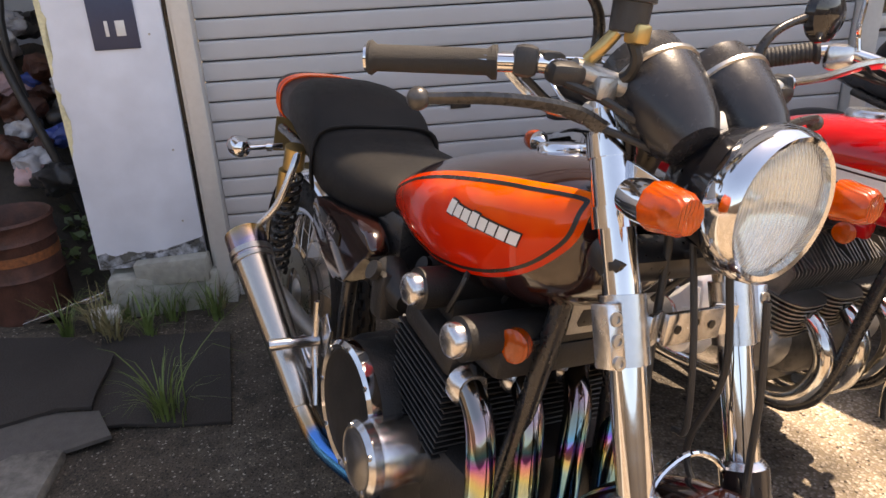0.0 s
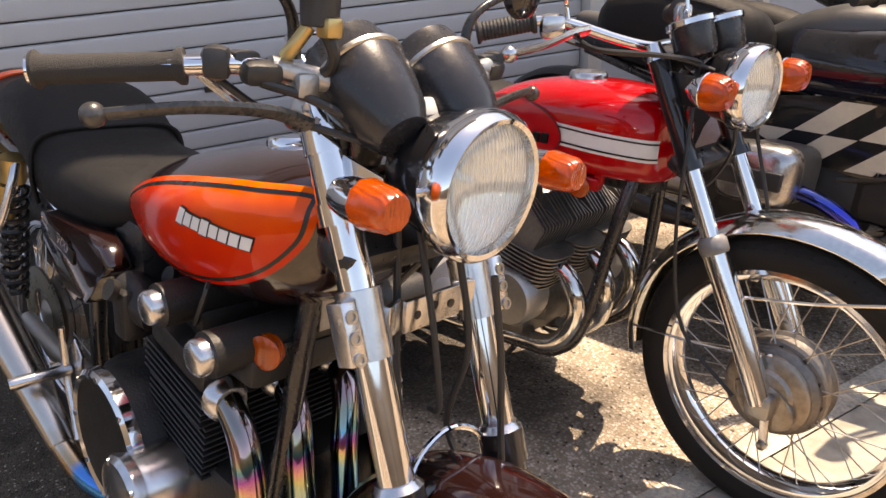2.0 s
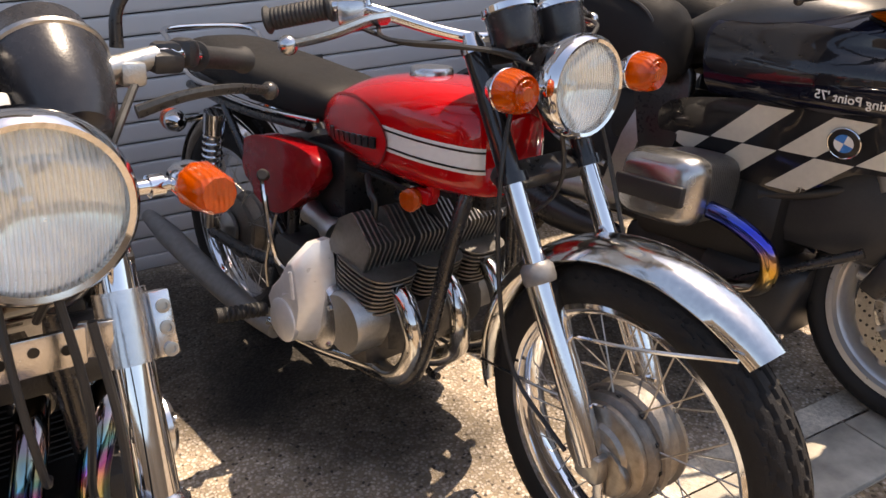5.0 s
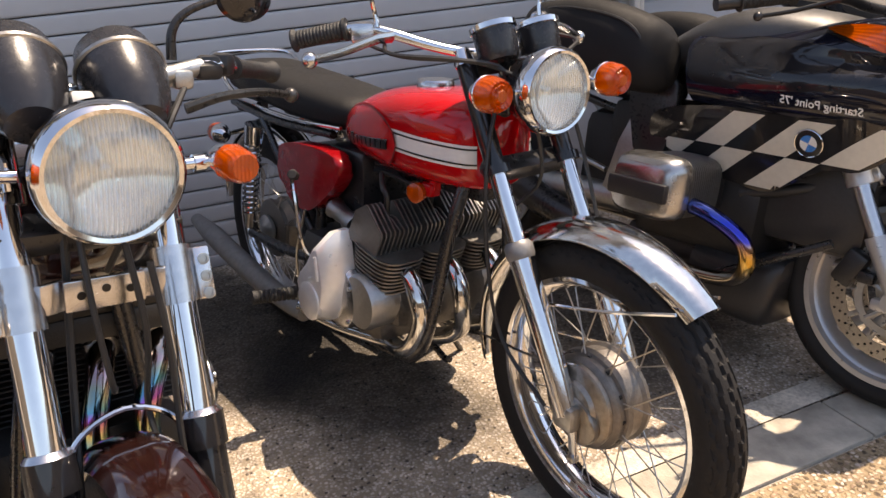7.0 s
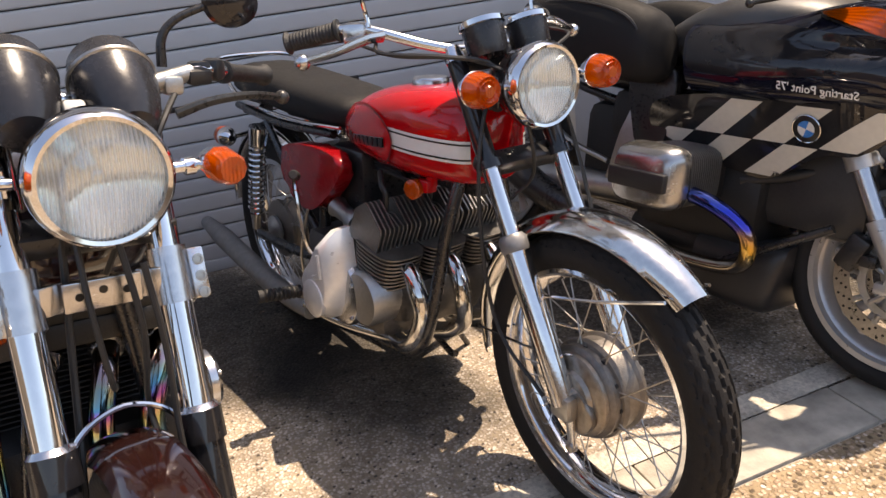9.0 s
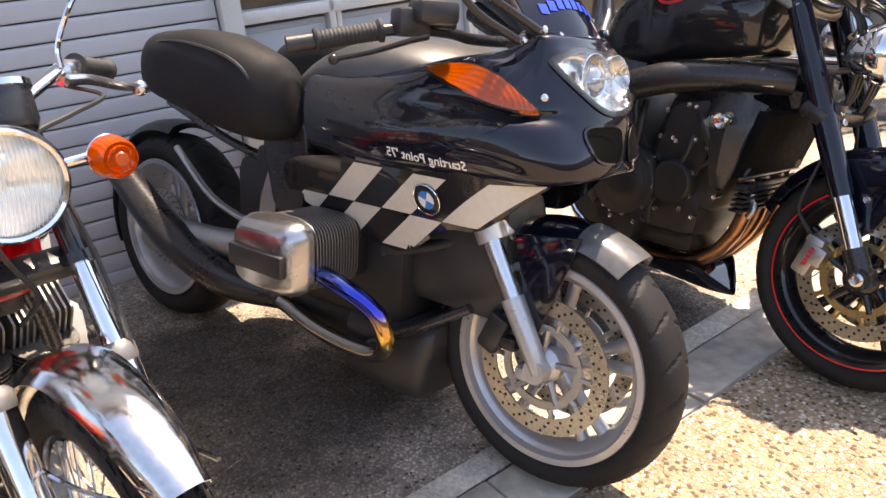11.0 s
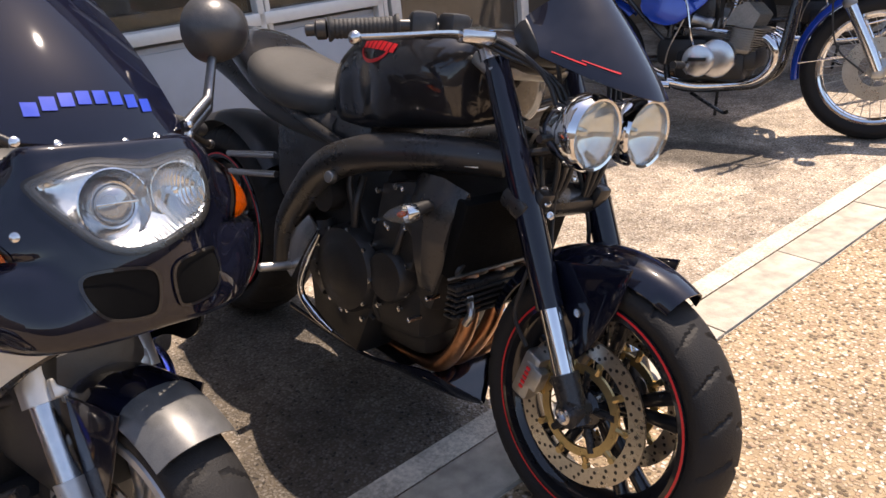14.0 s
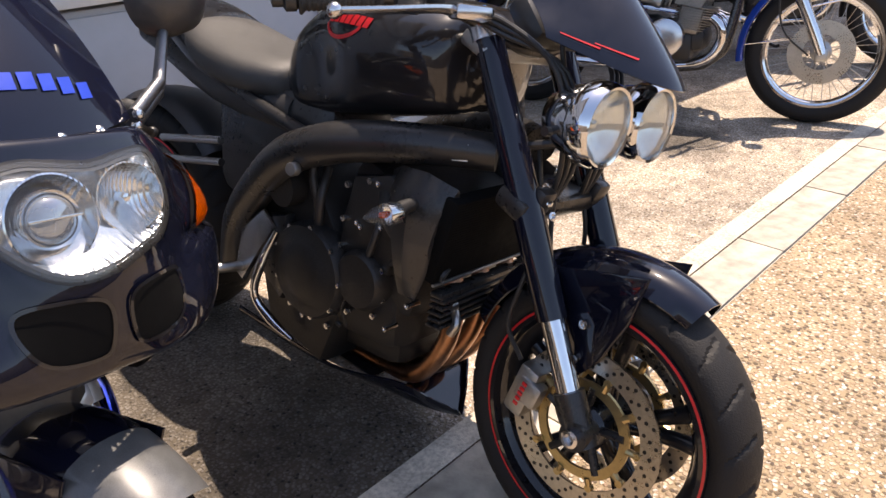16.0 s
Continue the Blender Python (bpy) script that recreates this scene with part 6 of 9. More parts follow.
    part("plate_bracket", box(0.006, 0.17, 0.11, (-1.70, 0, 0.755), 0.006, (0, 14, 0)), material("brass-coloured plate", (0.16, 0.11, 0.04), 0.6), th)
    for s in (-1, 1):
        ind = part("rear_indicator", mv(lathe([(0.008, -0.045), (0.022, -0.038), (0.031, -0.015), (0.032, 0.0), (0.02, 0.0)], 24, "x"), Matrix.Translation((-1.60, 0.215 * s, 0.735)) @ pose(0, 0, 0, 0, 0, 180)), CHROME, th)
        part("lens", mv(lathe([(0.02, -0.001), (0.032, 0.0), (0.028, 0.026), (0.018, 0.032), (0.002, 0.033)], 20, "x"), Matrix.Translation((-1.60, 0.215 * s, 0.735)) @ pose(0, 0, 0, 0, 0, 180)), AMBER, ind)
        part("stem", join(tube([(-1.57, 0.10 * s, 0.745), (-1.58, 0.20 * s, 0.736)], 0.008, 10, smooth=False), tube([(-1.57, 0.13 * s, 0.742), (-1.573, 0.145 * s, 0.741)], 0.013, 10, smooth=False)), CHROME, ind)
    # frame and rear end
    fr = part("frame", join(tube([(-0.30, 0, 1.02), (-0.37, 0, 0.84)], 0.030, 16, smooth=False), tube([(-0.35, 0, 0.90), (-0.60, 0, 0.86), (-0.9, 0, 0.78), (-1.5, 0, 0.79)], 0.018, 10)), FRAME_BLACK, th, "black tubular steel frame")
    for s in (-1, 1):
        part("frame_tube", tube([(-0.345, 0.040 * s, 0.86), (-0.35, 0.075 * s, 0.66), (-0.375, 0.11 * s, 0.40), (-0.42, 0.12 * s, 0.18), (-0.55, 0.12 * s, 0.155), (-0.92, 0.12 * s, 0.18), (-0.99, 0.12 * s, 0.42), (-0.96, 0.11 * s, 0.74)], 0.0165, 12), FRAME_BLACK, fr)
        part("frame_tube", tube([(-0.355, 0.03 * s, 0.80), (-0.40, 0.05 * s, 0.70), (-0.45, 0.07 * s, 0.655)], 0.012, 10), FRAME_BLACK, fr)
        part("frame_tube", tube([(-0.86, 0.10 * s, 0.79), (-1.2, 0.125 * s, 0.79), (-1.55, 0.11 * s, 0.80)], 0.012, 10), FRAME_BLACK, fr)
        part("swinging_arm", tube([(-0.98, 0.12 * s, 0.37), (-1.2, 0.125 * s, 0.35), (-1.49, 0.11 * s, 0.33)], 0.02, 12), ALU_CAST, th)
        part("foot_plate", prism([(-0.93, 0.47), (-0.96, 0.50), (-1.00, 0.46), (-1.00, 0.36), (-0.97, 0.34), (-0.95, 0.38)], 0.17 * s, 0.178 * s, 0.002), ALU, th, "aluminium footrest plate")
        part("brake_lever", tube([(-0.985, 0.19 * s, 0.52), (-0.985, 0.19 * s, 0.42), (-0.95, 0.195 * s, 0.34), (-0.93, 0.20 * s, 0.295)], 0.007, 8), ALU, th)
        part("footrest", join(along(lathe([(0.010, 0), (0.0135, 0.006), (0.0135, 0.105), (0.011, 0.112)], 14, "x"), (-0.985, 0.18 * s, 0.425), (-0.10, s, -0.03))), ALU, th, "silver aluminium footrest")
        sh = part("rear_shock", tube([(-1.29, 0.155 * s, 0.78), (-1.42, 0.155 * s, 0.38)], 0.014, 12, smooth=False), ALU, th)
        part("shroud", join(tube([(-1.285, 0.155 * s, 0.80), (-1.30, 0.155 * s, 0.745)], 0.026, 16, smooth=False), tube([(-1.30, 0.172 * s, 0.74), (-1.325, 0.172 * s, 0.66)], 0.018, 14, smooth=False)), BRASS, sh, "gold remote reservoir")
        a, b = Vector((-1.305, 0.155 * s, 0.73)), Vector((-1.40, 0.155 * s, 0.44))
        dirn = (b - a).normalized()
        e1 = dirn.orthogonal().normalized()
        e2 = dirn.cross(e1)
        part("spring", tube([a + (b - a) * (i / 110) + 0.026 * (math.cos(i * 0.6) * e1 + math.sin(i * 0.6) * e2) for i in range(111)], 0.006, 6, smooth=False), BLACK_SATIN, sh)
    rm = Matrix.Translation((-1.49, 0, 0.33))
    spoked_wheel(th, "rear_wheel", rm, 0.33, 0.12, 0.235, ribbed, 0.05, 0.12, 36, 0.09, 0.13, -1)
    part("rear_mudguard", fender(rm, 0.358, 0.135, 60, 185, 18), CHROME, th)
    out2 = smooth_outline([(-0.770, 0.705), (-0.82, 0.745), (-0.95, 0.742), (-1.07, 0.735), (-1.11, 0.700), (-1.03, 0.620), (-0.93, 0.585), (-0.87, 0.620), (-0.81, 0.675)], 5)
    for s in (-1, 1):
        sc = part("side_cover", prism(out2, 0.125 * s, 0.172 * s, 0.016, 4), BROWN, th, "dark brown side cover")
        bd = part("badge", box(0.125, 0.003, 0.030, (-0.985, 0.174 * s, 0.692), 0.001, (0, 12, 0)), INK, sc, "black badge with the model number")
        tx = lettering("900", 0.030, s > 0, 0.3)
        part("badge_number", mv(mv(tx, Matrix.Diagonal((1.25, 1.0, 1.25, 1))), Matrix.Translation((-0.975, 0.1765 * s, 0.698)) @ pose(0, 0, 0, 0, 12, 0)), ALU, bd)
        part("badge_line", box(0.105, 0.001, 0.004, (-0.987, 0.1765 * s, 0.681), 0, (0, 12, 0)), ALU, bd)
    # engine
    part("airbox", join(box(0.20, 0.24, 0.20, (-0.86, 0, 0.68), 0.03), box(0.30, 0.10, 0.08, (-0.48, 0, 0.76), 0.02)), BLACK_SATIN, th, "black airbox")
    eng = part("engine", box(0.38, 0.36, 0.20, (-0.66, 0, 0.33), 0.05), ENGINE_BLACK, th, "black engine case")
    part("crankcase", box(0.30, 0.34, 0.16, (-0.52, 0, 0.40), 0.04), ENGINE_BLACK, eng)
    part("gearbox", box(0.22, 0.34, 0.14, (-0.80, 0, 0.42), 0.05), ENGINE_BLACK, eng)
    slope = pose(0, 0, 0, 0, 12, 0)
    for name, at, sx, sy, n in (("cylinder_block", (-0.545, 0, 0.470), 0.18, 0.360, 9), ("cylinder_head", (-0.527, 0, 0.575), 0.18, 0.375, 5)):
        base = Matrix.Translation(at) @ slope
        core = box(sx * 0.86, sy * 0.88, n * 0.0125, (0, 0, n * 0.00625), 0.008)
        if n == 5:
            core = join(core, box(0.17, 0.37, 0.05, (0, 0, 0.082), 0.015))
        blk = part(name, mv(core, base), ENGINE_BLACK, th, "black finned cylinder block" if n > 5 else "black cylinder head")
        plate = mesh_of(box(sx, sy, 0.0035, (0, 0, 0), 0.0015, seg=1), ENGINE_BLACK)
        for i in range(n):
            shared("fin", plate, base @ Matrix.Translation((0, 0, 0.0125 * i + 0.006)), blk)
    for k, (x, z) in enumerate(((-0.392, 0.706), (-0.530, 0.730))):
        cb = part("cam_cover", join(tube([(x, -0.196, z), (x, 0.196, z)], 0.034, 22, smooth=False), box(0.075, 0.30, 0.05, (x, 0, z - 0.035), 0.012)), ENGINE_BLACK, eng)
        for s in (-1, 1):
            part("cam_end_cap", along(lathe([(0.026, -0.012), (0.027, 0.006), (0.023, 0.012), (0.014, 0.0155), (0.002, 0.016)], 28, "x"), (x, 0.205 * s, z), (0, s, 0)), ALU, cb, "polished cam end cap")
    for s in (-1, 1):
        y = 0.175 * s
        cc = part("clutch_cover", along(lathe([(0.122, -0.03), (0.122, 0.046), (0.118, 0.056), (0.108, 0.062), (0.100, 0.058), (0.05, 0.060), (0.002, 0.060)], 44, "x"), (-0.685, y, 0.435), (0, s, 0)), ENGINE_BLACK, eng, "black clutch cover")
        part("cover_ring", along(lathe([(0.122, 0.040), (0.127, 0.042), (0.126, 0.060), (0.118, 0.066), (0.110, 0.062)], 44, "x", closed=True), (-0.685, y, 0.435), (0, s, 0)), CHROME, cc, "bright edge of the clutch cover")
        pc = part("points_cover", along(lathe([(0.062, -0.03), (0.062, 0.062), (0.060, 0.072), (0.065, 0.074), (0.065, 0.090), (0.057, 0.099), (0.050, 0.097), (0.044, 0.099), (0.002, 0.101)], 44, "x"), (-0.542, y, 0.424), (0, s, 0)), ALU, eng, "round polished ignition cover")
        for i in range(4):
            a = 0.6 + i * math.pi / 2
            part("cover_screw", along(lathe([(0.006, 0), (0.006, 0.004), (0.001, 0.005)], 10, "x"), (-0.542 + 0.057 * math.cos(a), y + s * 0.095, 0.424 + 0.057 * math.sin(a)), (0, s, 0)), BOLT, pc)
        for i in range(8):
            a = i * math.pi / 4
            part("cover_screw", along(lathe([(0.006, 0), (0.006, 0.004), (0.001, 0.005)], 8, "x"), (-0.685 + 0.117 * math.cos(a), y + s * 0.062, 0.435 + 0.117 * math.sin(a)), (0, s, 0)), BOLT, cc)
    for j, y in enumerate((-0.155, -0.055, 0.055, 0.155)):
        part("carburettor", join(along(lathe([(0.024, 0), (0.030, 0.02), (0.032, 0.05), (0.036, 0.055), (0.038, 0.085), (0.034, 0.10)], 20, "x"), (-0.63, y, 0.66), (-1, 0, 0.25)), box(0.05, 0.055, 0.09, (-0.69, y - 0.012, 0.655), 0.012), tube([(-0.69, y - 0.04, 0.70), (-0.69, y - 0.05, 0.705)], 0.018, 14, smooth=False)), ENGINE_BLACK, eng, "black carburettor")
        yo = (-0.165, -0.080, 0.005, 0.090)[j]
        ps = [(-0.440, y, 0.615), (-0.405, y + (yo - y) * 0.25, 0.612), (-0.362, y + (yo - y) * 0.6, 0.575), (-0.338, yo, 0.50), (-0.333, yo, 0.40), (-0.346, yo * 0.97, 0.30), (-0.392, yo * 0.85, 0.205), (-0.48, yo * 0.75, 0.150), (-0.62, yo * 0.6, 0.125), (-0.78, yo * 0.2 - 0.08, 0.130)]
        pp = part("exhaust_pipe", tube(ps, 0.0225, 20, 6), TITAN, th, "heat-tinted rainbow titanium exhaust pipe")
        part("exhaust_collar", along(lathe([(0.024, -0.012), (0.034, -0.008), (0.034, 0.006), (0.0255, 0.018)], 22, "x"), (-0.415, y + (yo - y) * 0.2, 0.614), (1, 0, -0.05)), ALU, pp, "aluminium exhaust collar")
        part("plug_lead", tube([(-0.50, y, 0.70), (-0.46, y, 0.77), (-0.55, y * 0.5, 0.80)], 0.0045, 6), CABLE, eng)
    part("collector", tube([(-0.74, -0.05, 0.14), (-0.80, -0.12, 0.17), (-0.875, -0.20, 0.230), (-0.96, -0.225, 0.29)], [0.045, 0.032, 0.025, 0.025], 18), TITAN_CAN, th)
    part("silencer", tube([(-0.945, -0.225, 0.285), (-1.02, -0.230, 0.345), (-1.28, -0.262, 0.545), (-1.315, -0.266, 0.572)], [0.026, 0.034, 0.050, 0.050], 24, 4), TITAN_CAN, th, "bare titanium tapered silencer")
    part("silencer_ring", join(tube([(-1.265, -0.260, 0.532), (-1.275, -0.261, 0.541)], 0.0525, 24, smooth=False), tube([(-1.250, -0.258, 0.521), (-1.257, -0.259, 0.527)], 0.052, 24, smooth=False)), STEEL, th)
    part("silencer_hanger", tube([(-1.30, -0.235, 0.60), (-1.27, -0.20, 0.66), (-1.26, -0.17, 0.75), (-1.27, -0.155, 0.79)], 0.010, 10), ALU, th, "polished curved silencer hanger")
    rf = part("side_reflector", along(lathe([(0.024, -0.012), (0.026, 0.0), (0.026, 0.006), (0.020, 0.009), (0.002, 0.010)], 26, "x"), (-0.352, -0.128, 0.706), (0.45, -1, 0)), AMBER, th, "round amber reflector")
    part("bracket", box(0.02, 0.05, 0.02, (-0.36, -0.105, 0.700), 0.003), FRAME_BLACK, rf)
    part("engine_bracket", prism([(-0.44, 0.36), (-0.39, 0.345), (-0.36, 0.28), (-0.37, 0.235), (-0.40, 0.24), (-0.42, 0.30)], -0.150, -0.142, 0.003), ALU_CAST, th, "cast engine mounting lug")
    part("side_stand", tube([(-0.80, 0.14, 0.19), (-0.82, 0.24, 0.09), (-0.84, 0.33, -0.02)], 0.010, 8), FRAME_BLACK, th)
    part("horn_plate", prism([(-0.335, 0.72), (-0.325, 0.80), (-0.33, 0.80), (-0.345, 0.72)], -0.05, 0.05, 0.001), ALU_CAST, th)
    return th


four(bike_pose(0.418, 0.668, -56, 10), 2)


# ---- cast wheels and discs ----
def cast_wheel(parent, name, m, R, w, rim, spokes, mat, line=None, disc=0.155, carrier=ALU, pair=True, label=""):
    rw = w * 0.46
    prof = [(rim + 0.010, -rw), (rim + 0.012, -rw + 0.004), (rim + 0.002, -rw + 0.010), (rim - 0.010, -rw + 0.014), (rim - 0.030, -rw * 0.35), (rim - 0.033, 0), (rim - 0.030, rw * 0.35), (rim - 0.010, rw - 0.014), (rim + 0.002, rw - 0.010), (rim + 0.012, rw - 0.004), (rim + 0.010, rw), (rim - 0.004, rw), (rim - 0.018, rw * 0.4), (rim - 0.020, 0), (rim - 0.018, -rw * 0.4), (rim - 0.004, -rw)]
    wheel = part(name, mv(lathe(prof, 80, closed=True), m), mat, parent, label)
    part("tyre", mv(tyre_mesh(R, w, rim, sporty, 396, 40), m), RUBBER, wheel, "black sport tyre with curved grooves", 30)
    part("hub", mv(lathe([(0.014, -0.075), (0.030, -0.070), (0.042, -0.055), (0.040, -0.03), (0.034, 0), (0.040, 0.03), (0.042, 0.055), (0.030, 0.07), (0.014, 0.075)], 36), m), mat, wheel)
    for i in range(spokes):
        a = 2 * math.pi * i / spokes
        arms = (-0.16, 0.16) if pair else (0.0,)
        for d in arms:
            b = tube([(0.034 * math.sin(a + d * 0.4), 0, 0.034 * math.cos(a + d * 0.4)), (0.5 * rim * math.sin(a + d * 0.8), 0, 0.5 * rim * math.cos(a + d * 0.8)), ((rim - 0.026) * math.sin(a + d), 0, (rim - 0.026) * math.cos(a + d))], [0.020, 0.013, 0.016] if pair else [0.024, 0.016, 0.020], 10, 4)
            part("spoke", mv(b, m), mat, wheel)
    if line:
        for s in (-1, 1):
            part("rim_line", mv(lathe([(rim + 0.0090, s * (rw + 0.0006)), (rim + 0.0045, s * (rw + 0.0012)), (rim + 0.0045, s * (rw + 0.0006))], 80, closed=True), m), line, wheel, "thin red rim line")
    for s in (-1, 1):
        y = 0.062 * s
        d = part("brake_disc", mv(lathe([(disc * 0.755, y - 0.002), (disc, y - 0.002), (disc, y + 0.002), (disc * 0.755, y + 0.002)], 72, closed=True), m), DISC, wheel, "drilled steel brake disc")
        holes = bmesh.new()
        k = 0
        for rr in (0.81, 0.875, 0.945):
            for i in range(26):
                a = 2 * math.pi * (i + 0.33 * k) / 26
                h = lathe([(0.0005, -0.0027), (0.0036, -0.0026), (0.0036, 0.0026), (0.0005, 0.0027)], 8)
                holes = join(holes, mv(h, Matrix.Translation((disc * rr * math.sin(a), y, disc * rr * math.cos(a)))))
            k += 1
        tagged(part("disc_hole", mv(holes, m), INK, d), kind="stuff")
        c = lathe([(disc * 0.50, y - 0.003), (disc * 0.62, y - 0.003), (disc * 0.62, y + 0.003), (disc * 0.50, y + 0.003)], 60, closed=True)
        for i in range(5):
            a = 2 * math.pi * i / 5
            part("carrier_arm", mv(tube([(0.036 * math.sin(a), y * 0.95, 0.036 * math.cos(a)), (disc * 0.56 * math.sin(a + 0.1), y, disc * 0.56 * math.cos(a + 0.1))], 0.008, 8, smooth=False), m), BLACK_SATIN if carrier is GOLD else carrier, d)
        for i in range(10):
            a = 2 * math.pi * (i + 0.5) / 10
            part("carrier_lug", mv(tube([(disc * 0.60 * math.sin(a), y, disc * 0.60 * math.cos(a)), (disc * 0.71 * math.sin(a), y, disc * 0.71 * math.cos(a))], [0.0075, 0.0055], 8, smooth=False), m), carrier, d)
        part("disc_carrier", mv(c, m), carrier, d)
        for i in range(10):
            a = 2 * math.pi * (i + 0.5) / 10
            part("rivet", mv(lathe([(0.0068, -0.005), (0.0068, 0.005)], 14), m @ Matrix.Translation((disc * 0.725 * math.sin(a), y, disc * 0.725 * math.cos(a)))), carrier, d)
    return wheel


def shell(stations, n=5, m=6):
    """A closed skin from half sections given from the top centre to the bottom centre."""
    rings = []
    for st in stations:
        half = spline([Vector(p) for p in st], m)
        other = [Vector((p.x, -p.y, p.z)) for p in half[1:-1]][::-1]
        rings.append([tuple(p) for p in half + other])
    return loft(rings, n)


def sheet(fn, nu, nv, th):
    """A thin curved plate from fn(u, v), thickened along its own normals."""
    P = [[Vector(fn(i / nu, j / nv)) for j in range(nv + 1)] for i in range(nu + 1)]
    bm = bmesh.new()
    top, bot = [], []
    for i in range(nu + 1):
        ra, rb = [], []
        for j in range(nv + 1):
            du = P[min(i + 1, nu)][j] - P[max(i - 1, 0)][j]
            dv = P[i][min(j + 1, nv)] - P[i][max(j - 1, 0)]
            nn = du.cross(dv).normalized()
            ra.append(bm.verts.new(P[i][j] + nn * th / 2))
            rb.append(bm.verts.new(P[i][j] - nn * th / 2))
        top.append(ra)
        bot.append(rb)
    for g in (top, bot):
        for i in range(nu):
            for j in range(nv):
                bm.faces.new((g[i][j], g[i + 1][j], g[i + 1][j + 1], g[i][j + 1]))
    for i in range(nu):
        for j in (0, nv):
            bm.faces.new((top[i][j], top[i + 1][j], bot[i + 1][j], bot[i][j]))
    for j in range(nv):
        for i in (0, nu):
            bm.faces.new((top[i][j], top[i][j + 1], bot[i][j + 1], bot[i][j]))
    return bm


def on_front(outline, tree, lift, step=0.010):
    """Lay an outline in y, z on a surface seen from straight ahead."""
    bm = mv(flat(outline), pose(0, 0, 0, 0, 0, 90))
    return lay(bm, tree, (-1, 0, 0), -1.0, lift, step, ((0, 1, 0), (0, 0, 1)))


def front_band(outline, g0, g1, tree, lift):
    bm = mv(band(outline, g0, g1), pose(0, 0, 0, 0, 0, 90))
    return lay(bm, tree, (-1, 0, 0), -1.0, lift, 0.010, ((0, 1, 0), (0, 0, 1)))


MATT_BLACK = material("black hollow", (0.004, 0.004, 0.004), 0.9, 0, 0.2, spec=0.1)
ARM_GREY = material("grey cast arm", (0.20, 0.20, 0.205), 0.38, 0.9, 0.2, 50, 0.2, 300)
MIRROR_GREY = material("worn grey plastic", (0.055, 0.055, 0.057), 0.36, 0.2, 0.2, 40, 0.1, 300)
LAMP_PATTERN = material("patterned lamp reflector", (0.74, 0.75, 0.76), 0.16, 1.0, 0.12, 60)
rib_bump(*nodes_of(LAMP_PATTERN)[:2], nodes_of(LAMP_PATTERN)[2], 75, 0.6)
rib_bump(LAMP_PATTERN.node_tree.nodes, LAMP_PATTERN.node_tree.links, LAMP_PATTERN.node_tree.nodes["Principled BSDF"], 60, 0.5)
FIN_GREY = material("weathered fin metal", (0.34, 0.335, 0.32), 0.42, 0.9, 0.2, 60, 0.2, 300)
COVER_GREY = material("worn rocker cover", (0.44, 0.44, 0.44), 0.24, 0.95, 0.15, 20, 0.08, 200)
BULB = material("projector glass", (0.30, 0.33, 0.37), 0.05, 0.7, 0.1, coat=1.0)
LAMP_CASE = material("silvered lamp case", (0.66, 0.67, 0.68), 0.20, 1.0, 0.12, 60, 0.05, 120)
TANK_SATIN = material("black leather tank cover", (0.036, 0.036, 0.036), 0.42, 0, 0.25, 30, 0.15, 500, spec=1.0)
CARBON = material("grey carbon weave", (0.085, 0.085, 0.083), 0.36, 0.0, 0.3, 260, coat=0.4)




